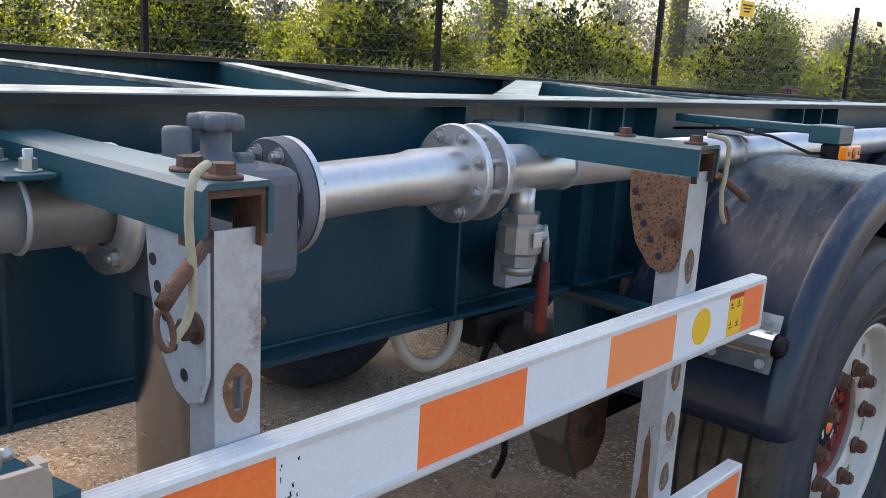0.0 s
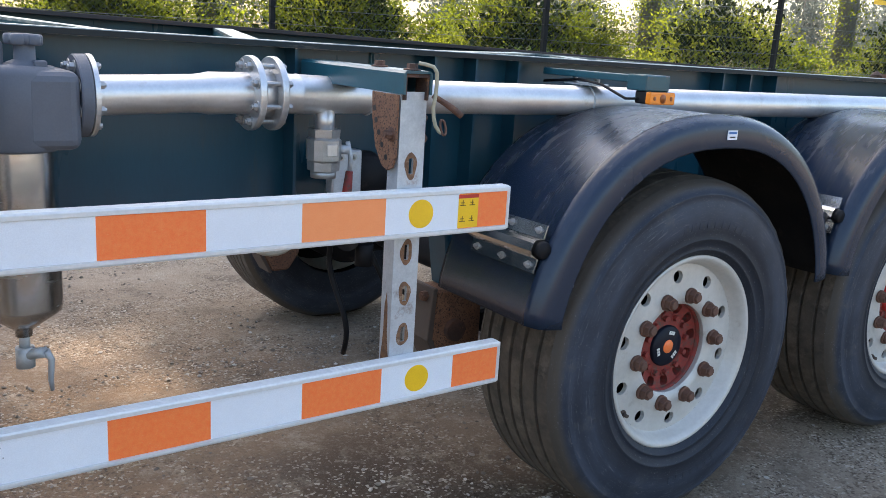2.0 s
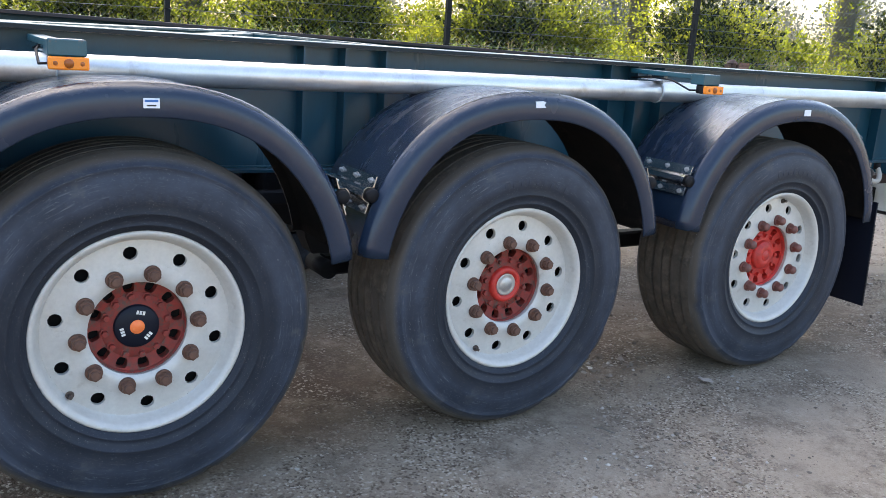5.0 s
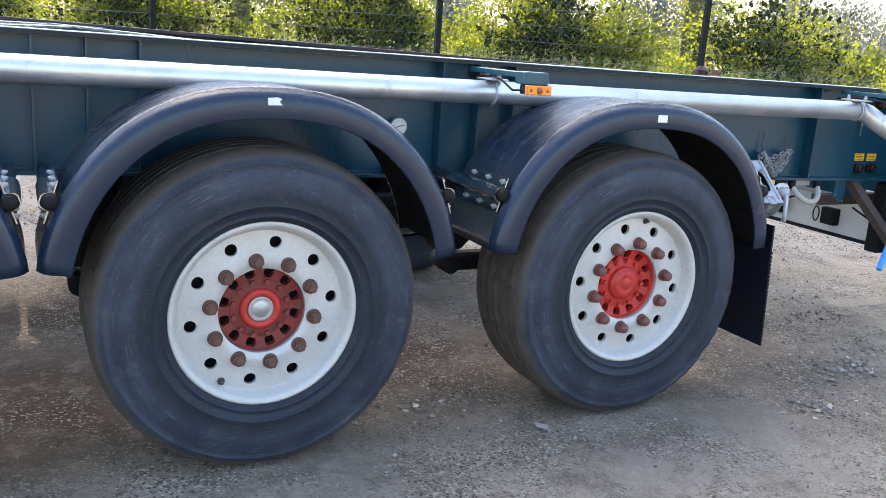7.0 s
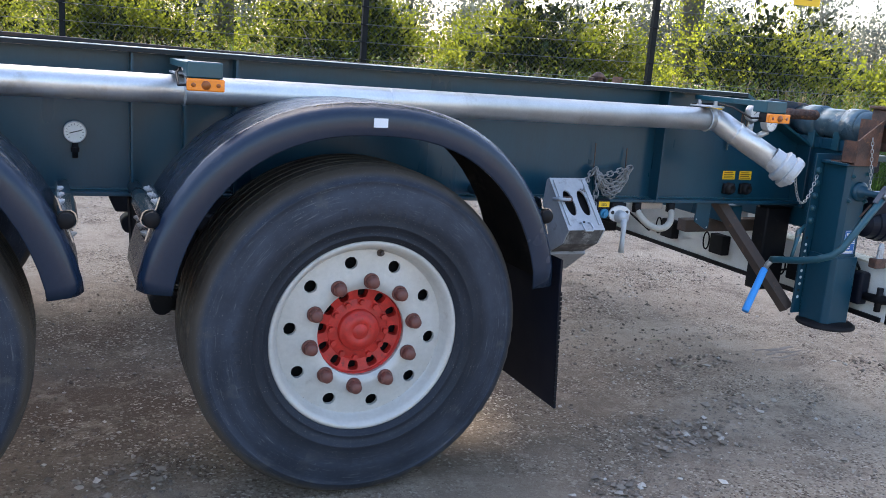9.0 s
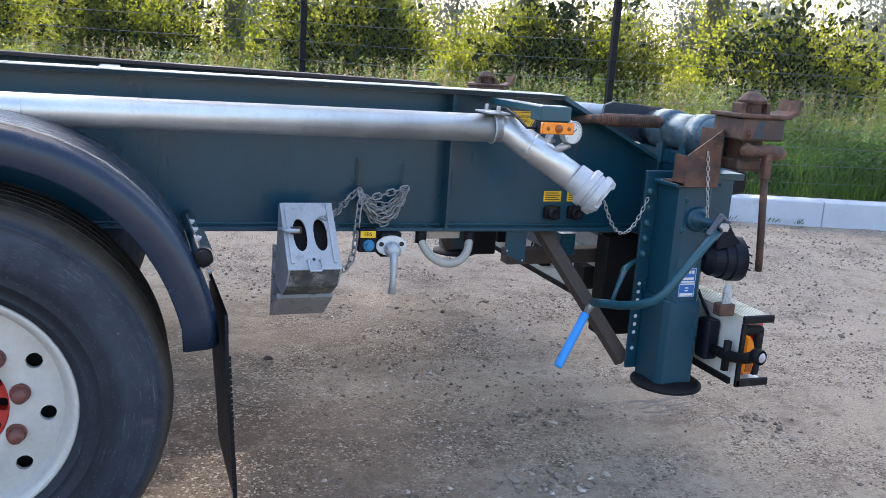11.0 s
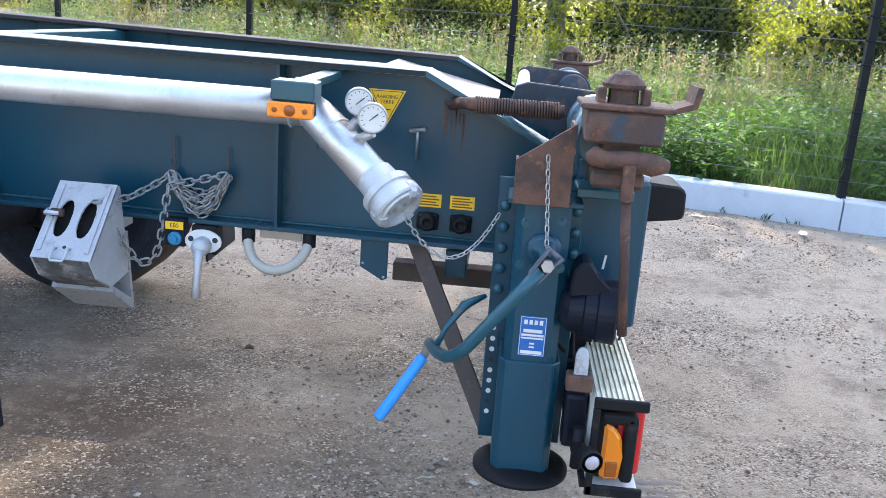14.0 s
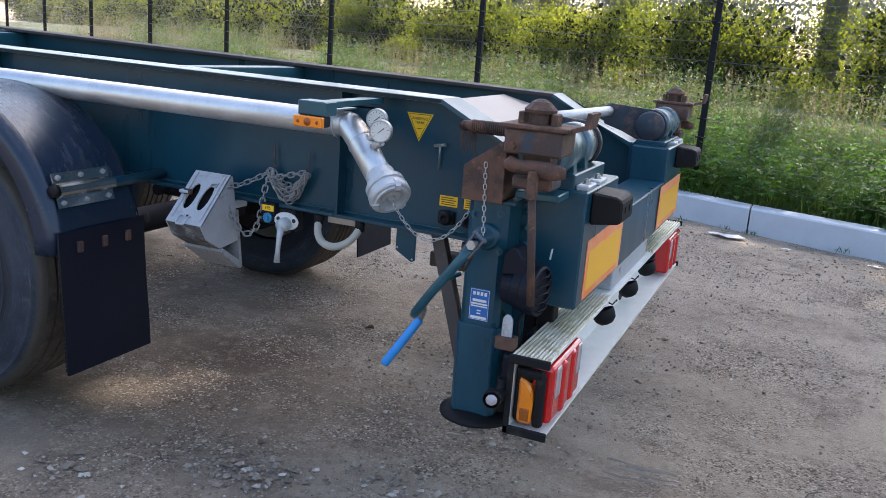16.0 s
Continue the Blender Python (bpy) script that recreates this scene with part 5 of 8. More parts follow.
for k in range(5):
    a = 0.3 + 2 * math.pi * k / 5
    lathe(bm, [(0.0, 1.3055), (0.011, 1.3055), (0.0135, 1.309), (0.0135, 1.322), (0.011, 1.3265), (0.0, 1.3275)], (FX + 0.026 + 0.024 * math.cos(a), PY - 0.01 + 0.024 * math.sin(a), 0), (0, 0, 1), 14)
lathe(bm, [(0.0, 1.306), (0.024, 1.306), (0.029, 1.311), (0.029, 1.322), (0.026, 1.327), (0.0, 1.3285)], (FX + 0.026, PY - 0.01, 0), (0, 0, 1), 24)
part("star_knob", bm, GREY_CAST, filt, "grey star knob")
part("small_cap", lathe(B(), [(0.0185, 1.262), (0.0185, 1.306), (0.016, 1.311), (0.0, 1.312)], (FX - 0.031, PY - 0.01, 0), (0, 0, 1), 20), GREY_CAST, filt)
part("filter_lug", box(B(), FX + 0.035, FX + 0.06, PY - 0.05, PY - 0.03, 1.262, 1.278, 0.003), GREY_CAST, filt)
bm = lathe(B(), [(0.079, 1.10), (0.079, 0.775), (0.076, 0.762), (0.022, 0.722), (0.017, 0.72), (0.017, 0.705), (0.0, 0.705)], (FX, PY, 0), (0, 0, 1), 48)
part("filter_bowl", bm, STEEL, filt, "polished stainless filter bowl with a conical foot")
bm = cyl(B(), (FX, PY, 0.715), (FX, PY, 0.675), 0.011, None, 12)
cyl(bm, (FX, PY, 0.68), (FX, PY, 0.635), 0.019, None, 14)
cyl(bm, (FX + 0.005, PY - 0.01, 0.665), (FX + 0.035, PY - 0.03, 0.672), 0.012, None, 12)
tube(bm, [(FX + 0.034, PY - 0.03, 0.674), (FX + 0.045, PY - 0.032, 0.655), (FX + 0.042, PY - 0.034, 0.61), (FX + 0.044, PY - 0.034, 0.585)], [0.010, 0.007, 0.006, 0.004], 8)
part("drain_cock", bm, CAST_ALU, filt, "small grey metal drain cock")
# flanges and middle pipe
bm = lathe(B(), [(0.0, 0.0), (0.083, 0.0), (0.085, 0.003), (0.085, 0.022), (0.083, 0.025), (0.0, 0.025)], (-1.60, PY, PZ), (1, 0, 0), 48, smooth=False)
f1 = part("pipe_flange", bm, GREY_CAST, trailer, "grey bolted pipe flange")
bm = lathe(B(), [(0.043, 0.0), (0.085, 0.0), (0.085, 0.010), (0.043, 0.010)], (-1.574, PY, PZ), (1, 0, 0), 48, smooth=False)
part("flange_ring", bm, ALU, f1)
for k in range(8):
    a = math.pi / 8 + k * math.pi / 4
    y, z = PY + 0.066 * math.cos(a), PZ + 0.066 * math.sin(a)
    part("flange_bolt", bolt(B(), (-1.600, y, z), (-1, 0, 0), 0.009), BOLT, f1)
    part("flange_bolt", bolt(B(), (-1.564, y, z), (1, 0, 0), 0.009), BOLT, f1)
bm = lathe(B(), [(0.0425, 0.0), (0.0425, 0.215), (0.0445, 0.235), (0.0475, 0.25), (0.0475, 0.36)], (-1.565, PY, PZ), (1, 0, 0), 32)
part("middle_pipe", bm, ALU, f1, "aluminium pipe length with a weld seam")
for x in (-1.222, -1.168):
    bm = lathe(B(), [(0.044, 0.0), (0.084, 0.0), (0.0855, 0.003), (0.0855, 0.013), (0.084, 0.016), (0.044, 0.016)], (x, PY, PZ), (1, 0, 0), 48, smooth=False)
    fr = part("pipe_flange", bm, ALU, trailer, "light bolted aluminium pipe flange")
    s = -1 if x < -1.2 else 1
    for k in range(8):
        a = math.pi / 8 + k * math.pi / 4
        y, z = PY + 0.068 * math.cos(a), PZ + 0.068 * math.sin(a)
        part("flange_bolt", bolt(B(), (x + (0 if s < 0 else 0.016), y, z), (s, 0, 0), 0.009), BOLT, fr)
        if s < 0:
            part("stud", cyl(B(), (x + 0.016, y, z), (x + 0.054, y, z), 0.0055, None, 8), BOLT, fr)
bm = cyl(B(), (-1.21, PY, PZ), (-1.165, PY, PZ), 0.055, None, 28)
part("valve_disc_body", bm, ALU, fr)
bm = lathe(B(), [(0.047, 0.0), (0.047, 0.05), (0.0485, 0.054), (0.047, 0.058), (0.0455, 0.12), (0.0445, 0.25)], (-1.152, PY, PZ), (1, 0, 0), 32)
part("pipe_reducer", bm, ALU, fr, "aluminium pipe reducer with weld seams")
# hanging ball valve
VX = -1.022
bm = cyl(B(), (VX, PY - 0.005, 1.175), (VX, PY - 0.005, 1.115), 0.0245, None, 22)
valve = part("ball_valve", bm, ALU, trailer, "nickel ball valve with a red lever")
bm = B()
hexnut(bm, (VX, PY - 0.005, 1.125), (0, 0, -1), 0.040, 0.020)
lathe(bm, [(0.036, 0.0), (0.043, 0.006), (0.043, 0.055), (0.036, 0.062)], (VX, PY - 0.005, 1.105), (0, 0, -1), 12, smooth=False)
hexnut(bm, (VX, PY - 0.005, 1.045), (0, 0, -1), 0.041, 0.022)
cyl(bm, (VX, PY - 0.005, 1.023), (VX, PY - 0.005, 1.005), 0.032, None, 20)
part("valve_body", bm, BOLT, valve)
part("valve_plate", box(B(), VX - 0.014, VX + 0.014, PY - 0.0505, PY - 0.047, 1.062, 1.092, 0.002), ALU, valve)
bm = cyl(B(), (VX + 0.03, PY - 0.01, 1.075), (VX + 0.062, PY - 0.02, 1.075), 0.012, None, 10)
tube(bm, [(VX + 0.058, PY - 0.02, 1.095), (VX + 0.066, PY - 0.022, 1.06), (VX + 0.064, PY - 0.024, 1.02)], 0.006, 8)
part("lever_stem", bm, GALV, valve)
bm = tube(B(), [(VX + 0.062, PY - 0.026, 1.022), (VX + 0.055, PY - 0.030, 0.970), (VX + 0.048, PY - 0.034, 0.892), (VX + 0.047, PY - 0.035, 0.882)], [0.009, 0.0125, 0.0135, 0.008], 12)
part("lever_grip", bm, RED_DULL, valve, "red lever grip")
bm = box(B(), -0.955, -0.868, 0.36, 0.40, 0.955, 1.07, 0.004)
cb = part("control_box", bm, GALV, trailer, "galvanised control box with two screws")
for x in (-0.93, -0.893):
    part("screw", bolt(B(), (x, 0.36, 1.052), (0, -1, 0), 0.006, 0.006), BOLT, cb)
bm = lathe(B(), [(0.02, -0.03), (0.06, -0.03), (0.07, 0.0), (0.06, 0.04), (0.03, 0.06), (0, 0.06)], (-0.82, 0.43, 0.99), (0, -1, 0), 24)
part("brake_relay", bm, BLACK, trailer, "black relay valve")
bm = B()
box(bm, -0.96, -0.80, 0.42, 0.52, 0.81, 0.878, 0.008)
cyl(bm, (-0.90, 0.37, 0.83), (-0.86, 0.43, 0.83), 0.034, None, 14)
cyl(bm, (-0.84, 0.38, 0.81), (-0.84, 0.38, 0.75), 0.025, None, 12)
part("valve_block", bm, BLACK, trailer, "dark dusty valve block under the beam")
for pts, mat in (([(-1.080 + 0.090 * math.cos(radians(a)), 0.462 + 0.02 * math.sin(radians(a)), 0.888 + 0.092 * math.sin(radians(a))) for a in range(180, 361, 12)], HOSE),
                 ([(-0.92 + 0.004 * k, 0.42 + 0.03 * math.sin(k * 0.5), 0.82 - 0.026 * k) for k in range(14)], BLACK),
                 ([(-0.75, 0.55, 0.80), (-0.70, 0.5, 0.66), (-0.6, 0.52, 0.6), (-0.4, 0.6, 0.58)], BLACK)):
    part("hose", tube(B(), pts, 0.014 if mat is HOSE else 0.008, 8), mat, trailer, "pale hose loop" if mat is HOSE else "black hose")
# pipe straps
for x in (-1.944, -0.905, -0.150, 2.245, 4.225):
    bm = tube(B(), [(x, PY + 0.046 * math.cos(a), PZ + 0.046 * math.sin(a)) for a in [radians(-250 + 320 * k / 28) for k in range(29)]], 0.0035, 7)
    if x < -1.9:
        bmesh.ops.translate(bm, verts=bm.verts, vec=(0, 0, 0.011))
    st = part("pipe_strap", bm, GALV, trailer, "galvanised strap round the pipe")
    if x > -0.5 or x < -1.9:
        part("strap_plate", box(B(), x - 0.035, x + (0.02 if x < -1.9 else 0.035), PY - (0.075 if x < -1.9 else 0.06), PY + 0.06, PZ + (0.058 if x < -1.9 else 0.047), PZ + (0.064 if x < -1.9 else 0.053), 0.001), TEAL_WORN if x < -1.9 else GALV, st)
        for s in (-0.047, 0.047):
            part("strap_nut", bolt(B(), (x, PY + s, PZ + (0.064 if x < -1.9 else 0.053)), (0, 0, 1), 0.010 if x < -1.9 else 0.008, 0.012), BOLT, st)
            part("strap_stud", cyl(B(), (x, PY + s, PZ + 0.06), (x, PY + s, PZ + (0.088 if x < -1.9 else 0.072)), 0.0055, None, 10), BOLT, st)
# side marker lamps on arms
for x, y in ((-0.158, 0.0), (2.262, 0.0), (4.297, -0.006)):
    dx = 0.0 if x > 4 else -0.02
    bm = box(B(), x - 0.022 + dx, x + 0.022 + dx, y + 0.06, 0.43, 1.276, 1.296, 0.002)
    armp = part("lamp_arm", bm, TEAL_WORN, trailer, "teal lamp arm")
    part("lamp_plate", box(B(), x - 0.048, x + 0.048, y + 0.004, y + 0.075, 1.256, 1.299, 0.003), TEAL_WORN, armp)
    part("lamp_back", box(B(), x - 0.045, x + 0.045, y + 0.001, y + 0.045, 1.222, 1.256, 0.004), BLACK, armp)
    lens = part("marker_lamp", box(B(), x - 0.050, x + 0.050, y - 0.018, y + 0.001, 1.222, 1.2555, 0.004, 2), AMBER, armp, "amber side marker lamp")
    bm = lathe(B(), [(0.0, 0.0), (0.0125, 0.0), (0.012, 0.0012), (0.0, 0.0016)], (x, y - 0.018, 1.2385), (0, -1, 0), 20)
    part("lens_core", bm, AMBER_DARK, armp)
    for s in (-0.033, 0.033):
        part("lens_screw", lathe(B(), [(0, 0), (0.006, 0), (0.005, 0.0012), (0, 0.0014)], (x + s, y - 0.018, 1.2385), (0, -1, 0), 12), AMBER_DARK, armp)
    part("lamp_cable", tube(B(), [(x - 0.045, y + 0.03, 1.235), (x - 0.062, y + 0.06, 1.232), (x - 0.055, 0.16, 1.262), (x - 0.03, 0.28, 1.27), (x - 0.025, 0.44, 1.255)], 0.004, 6), BLACK, armp)
# pressure gauge on the beam
bm = lathe(B(), [(0.0, -0.015), (0.030, -0.015), (0.0335, -0.01), (0.0335, 0.008), (0.0315, 0.011), (0.030, 0.008)], (1.945, 0.462, 1.046), (0, -1, 0), 36)
ga = part("air_gauge", bm, BOLT, trailer, "small white air pressure gauge with a steel rim")
bm = B()
for k in range(13):
    q = radians(-135 + 22.5 * k)
    cyl(bm, (1.945 + 0.021 * math.sin(q), 0.4534, 1.046 + 0.021 * math.cos(q)), (1.945 + 0.026 * math.sin(q), 0.4534, 1.046 + 0.026 * math.cos(q)), 0.0008, None, 4)
part("dial_marks", bm, INK, ga)
part("dial_face", lathe(B(), [(0.0, 0.0082), (0.030, 0.0082)], (1.945, 0.462, 1.046), (0, -1, 0), 36), DIAL, ga)
part("needle", prism(B(), [(1.930, 1.041), (1.965, 1.051), (1.964, 1.054), (1.930, 1.044)], "y", 0.4520, 0.4532), INK, ga)
bm = cyl(B(), (1.945, 0.465, 1.013), (1.945, 0.465, 0.965), 0.009, None, 10)
cyl(bm, (1.945, 0.465, 0.998), (1.945, 0.465, 0.985), 0.014, None, 6)
part("gauge_stem", bm, BLACK, ga)

# ---- pipe outlet with dials ----
E0, E1 = Vector((4.275, PY, PZ)), Vector((4.520, 0.112, 1.008))
d = (E1 - E0).normalized()
bm = tube(B(), [(4.255, PY, PZ), (4.275, PY - 0.006, PZ - 0.003), (4.29, PY - 0.018, PZ - 0.012), E0 + d * 0.07, E1], 0.0435, 30)
lathe(bm, [(0.0435, -0.005), (0.046, 0.0), (0.0435, 0.005)], E0 + d * 0.10, d, 30)
outlet = part("pipe_outlet", bm, ALU, trailer, "angled aluminium pipe outlet with welded elbow")
bm = lathe(B(), [(0.0435, -0.092), (0.047, -0.090), (0.049, -0.052), (0.060, -0.048), (0.064, -0.043), (0.064, -0.026), (0.0585, -0.024), (0.0585, -0.013), (0.0665, -0.010), (0.0665, 0.012), (0.063, 0.017), (0.055, 0.019), (0.053, 0.024), (0.045, 0.024), (0.041, 0.006), (0.0, 0.004)], E1, d, 48, smooth=False)
part("outlet_coupling", bm, CAST_ALU, outlet, "silver hose coupling cap")
u, w = frame_of(d)
for k in range(3):
    a = 0.5 + 2 * math.pi * k / 3
    q = u * math.cos(a) + w * math.sin(a)
    tang = d.cross(q)
    bm = B()
    rows = [[bm.verts.new(E1 + d * h + q * r + tang * e) for e in (-0.009, 0.009)] for r, h in ((0.043, 0.004), (0.043, 0.028), (0.050, 0.030), (0.062, 0.024), (0.0685, 0.004), (0.0668, -0.008))]
    for p, o in zip(rows, rows[1:] + rows[:1]):
        bm.faces.new((p[0], o[0], o[1], p[1]))
    bm.faces.new([p[0] for p in rows])
    bm.faces.new([p[1] for p in rows[::-1]])
    part("coupling_lug", bm, CAST_ALU, outlet)
bm = lathe(B(), [(0.031, 0.004), (0.029, 0.014), (0.020, 0.015), (0.017, 0.009), (0.011, 0.009), (0.010, 0.022), (0.0, 0.023)], E1, d, 24, smooth=False)
part("coupling_hub", bm, CAST_ALU, outlet)
part("coupling_seal", lathe(B(), [(0.040, 0.0048), (0.032, 0.0048)], E1, d, 30), BLACK, outlet)
for px, pos, r in ((0.11, Vector((4.404, 0.220, 1.223)), 0.034), (0.165, Vector((4.446, 0.170, 1.193)), 0.036)):
    foot = E0 + d * (0.16 if px < 0.15 else 0.19) + Vector((0, 0, 0.03))
    bm = cyl(B(), foot, pos + Vector((0, 0.012, -r)), 0.012, None, 14)
    st = part("dial_stem", bm, BOLT, outlet, "short metal gauge stem")
    face = Vector((0.18, -1, 0)).normalized()
    bm = lathe(B(), [(0.0, -0.024), (r - 0.003, -0.024), (r, -0.018), (r, 0.004), (r - 0.003, 0.007), (r - 0.005, 0.003)], pos, face, 36)
    part("dial_case", bm, BOLT, outlet, "round pressure gauge with a white dial")
    part("dial_face", lathe(B(), [(0.0, 0.0032), (r - 0.0045, 0.0032)], pos, face, 36), DIAL, outlet)
    uu, ww = frame_of(face)
    bm = B()
    for k in range(11):
        a = radians(-130 + 26 * k)
        q = uu * math.sin(a) + Vector((0, 0, 1)) * math.cos(a)
        cyl(bm, pos + face * 0.0036 + q * (r - 0.013), pos + face * 0.0036 + q * (r - 0.008), 0.0007, None, 4)
    q = uu * 0.77 + Vector((0, 0, -0.64))
    cyl(bm, pos + face * 0.005 - q * 0.016, pos + face * 0.005 + q * 0.010, 0.0016, 0.0009, 5)
    part("dial_marks", bm, INK, outlet)


# the pipe run falls towards the rear with the chassis
SLOPING = ("side_pipe", "pipe_flange", "flange_ring", "flange_bolt", "middle_pipe", "stud", "valve_disc_body", "pipe_reducer", "ball_valve", "valve_body", "valve_plate", "lever_stem", "lever_grip",
           "pipe_strap", "strap_plate", "strap_nut", "strap_stud", "lamp_arm", "lamp_plate", "lamp_back", "marker_lamp", "lens_core", "lens_screw", "lamp_cable", "pipe_outlet")
for o in list(bpy.data.objects):
    if o.name.split(".")[0] in SLOPING:
        for vert in o.data.vertices:
            x = vert.co.x
            ease = max(0.0, min(1.0, (x + 1.60) / 0.35))
            if o.name.startswith("pipe_outlet"):
                ease = max(0.0, min(1.0, (4.44 - x) / 0.15))
            vert.co.z += ease * (0.005 - 0.0057 * x)


def chain(pts, link, wire, mat, label, name="chain", step=1.0, flat=0.5):
    """Oval links along a line, each turned a quarter against the last."""
    pts = [Vector(p) for p in pts]
    dense = []
    for a, c in zip(pts, pts[1:]):
        n = max(1, int((c - a).length / 0.002))
        dense += [a.lerp(c, k / n) for k in range(n)]
    dense.append(pts[-1])
    t = thing(name, label, "chain")
    at, gap, k, me = dense[0], link * 0.74, 0, None
    bm = B()
    ring = []
    for j in range(14):
        a = 2 * math.pi * j / 14
        x = math.cos(a) * flat * link * 0.5
        z = math.sin(a) * link * 0.28 + math.copysign(link * 0.22, math.sin(a)) * (1 if abs(math.sin(a)) > 0.05 else 0)
        ring.append((x, 0, z))
    me = done(tube(bm, ring, wire, 5, closed=True))
    me.materials.append(mat)
    i = 0
    while i < len(dense):
        j = i
        while j < len(dense) and (dense[j] - dense[i]).length < gap:
            j += 1
        if j >= len(dense):
            break
        c, dd = (dense[i] + dense[j]) / 2, (dense[j] - dense[i]).normalized()
        o = part("link", me, mat, t)
        q = dd.to_track_quat("Z", "Y").to_matrix().to_4x4()
        o.matrix_world = Matrix.Translation(c) @ q @ Matrix.Rotation((k % 2) * math.pi / 2 + 0.3, 4, "Z")
        k += 1
        i = j
    return t


def sag(a, c, drop, n=14):
    a, c = Vector(a), Vector(c)
    return [a.lerp(c, k / n) - Vector((0, 0, drop * 4 * (k / n) * (1 - k / n))) for k in range(n + 1)]


chain(sag(E1 + d * 0.03, (4.765, 0.195, 0.995), 0.115), 0.020, 0.0017, BOLT, "thin steel chain from the outlet cap to the jack", "outlet_chain")
chain(sag((4.855, 0.036, 1.16), (4.872, 0.02, 0.945), 0.0), 0.018, 0.0016, BOLT, "thin steel chain hanging from the rusty bracket", "retaining_chain")

# ---- coiled chock chain ----
rnd = random.Random(8)
pts = [(3.70, 0.30, 0.90), (3.76, 0.38, 0.90), (3.81, 0.44, 0.93), (3.853, 0.462, 0.965)]
for k, drop in enumerate((0.036, 0.078, 0.048, 0.096, 0.066, 0.040, 0.084)):
    ends = [(3.853, 0.463 - 0.004 * k, 0.962 - 0.006 * (k % 3)), (4.005, 0.463 - 0.004 * k, 0.958 - 0.007 * (k % 2))]
    if k % 2:
        ends.reverse()
    strand = sag(*ends, drop + 0.012, 10)
    pts += [tuple(p + Vector((0, rnd.uniform(-0.005, 0.005), rnd.uniform(-0.004, 0.004)))) for p in strand]
    x, y, z = ends[1]
    s = 1 if x > 3.9 else -1
    pts += [(x + 0.010 * s, y - 0.002, z + 0.010), (x + 0.004 * s, y - 0.004, z + 0.016)]
pts += [(3.85, 0.43, 0.93), (3.842, 0.42, 0.86), (3.832, 0.41, 0.77), (3.815, 0.40, 0.722), (3.778, 0.38, 0.716), (3.75, 0.36, 0.78), (3.725, 0.34, 0.86)]
chain(pts, 0.031, 0.0030, CHAIN_STEEL, "dull galvanised chain coiled over two pegs", "chock_chain", flat=0.62)
for x, z0, z1 in ((3.853, 0.93, 1.062), (4.005, 0.94, 1.045)):
    part("chain_peg", cyl(B(), (x, 0.470, z0), (x, 0.474, z1), 0.0024, None, 8), BROWN_STEEL, trailer, "thin upright chain peg")

# ---- chock in its holder ----
holder = part("chock_holder", box(B(), 3.60, 3.72, 0.40, 0.49, 0.800, 0.830, 0.001), GALV, trailer, "galvanised chock holder bracket")
part("holder_clip", tube(B(), [(3.575, 0.30, 0.868), (3.59, 0.26, 0.872), (3.625, 0.262, 0.872)], 0.007, 8), GALV, holder)
part("holder_pin", lathe(B(), [(0.0, 0.0), (0.011, 0.0), (0.011, 0.03), (0.0, 0.03)], (3.632, 0.268, 0.872), (-1, 0, 0), 12), RUST, holder)
bm = prism(B(), [(0.30, 0.655), (0.424, 0.565), (0.436, 0.572), (0.405, 0.80), (0.395, 0.80), (0.418, 0.60), (0.31, 0.668)], "x", 3.572, 3.742)
part("holder_tray", bm, STAINED, holder, "stained grey tray under the chock")
CX, FA, FB = 3.661, Vector((0, 0.356, 0.938)), Vector((0, 0.186, 0.772))
chock = thing("wheel_chock", "weathered grey plastic wheel chock clipped in its holder", "wheel chock", at=(CX, 0.30, 0.66))
W, H = 0.079, (FA - FB).length
up_face = (FA - FB).normalized()
off_face = Vector((0, -up_face.z, up_face.y))


def on_face(u, s, out=0.0):
    """A point of the running face, in the chock's own space."""
    p = FB + up_face * s + off_face * out - Vector((0, 0.30, 0.66))
    return (u, p.y, p.z)


bm = B()
us, ss, v = [-W, -0.052, -0.009, 0.009, 0.052, W], [0.0, 0.062, 0.182, H], {}
for i, uq in enumerate(us):
    for j, sq in enumerate(ss):
        v[i, j] = bm.verts.new(on_face(uq, sq))
for i in range(5):
    for j in range(3):
        c = [v[i, j], v[i + 1, j], v[i + 1, j + 1], v[i, j + 1]]
        if j == 1 and i in (1, 3):
            mu, ms, hu, hs = (us[i] + us[i + 1]) / 2, (ss[1] + ss[2]) / 2, (us[i + 1] - us[i]) / 2, (ss[2] - ss[1]) / 2
            ring = []
            for k in range(16):
                a = 2 * math.pi * (k + 0.5) / 16 - math.pi * 0.75
                ring.append(bm.verts.new(on_face(mu + hu * 0.95 * math.cos(a), ms + hs * 0.97 * math.copysign(abs(math.sin(a)) ** 0.8, math.sin(a)))))
            for k in range(16):
                q = math.floor((k + 1) / 4 + 0.5) % 4
                bm.faces.new((c[q], ring[k], ring[(k + 1) % 16]))
            for q in range(4):
                bm.faces.new((c[q], ring[4 * q + 1], c[(q + 1) % 4]))
        else:
            bm.faces.new(c)
part("chock_face", bm, PLASTIC_GREY, chock, "slotted running face").modifiers.new("thick", "SOLIDIFY").thickness = 0.006
side = [(y - 0.30, z - 0.66) for y, z in ((0.186, 0.770), (0.356, 0.937), (0.372, 0.930), (0.412, 0.68), (0.300, 0.668), (0.22, 0.715))]
for s in (-1, 1):
    x0, x1 = sorted((s * W, s * (W - 0.006)))
    part("chock_side", prism(B(), side, "x", x0, x1, 0.001), PLASTIC_GREY, chock)
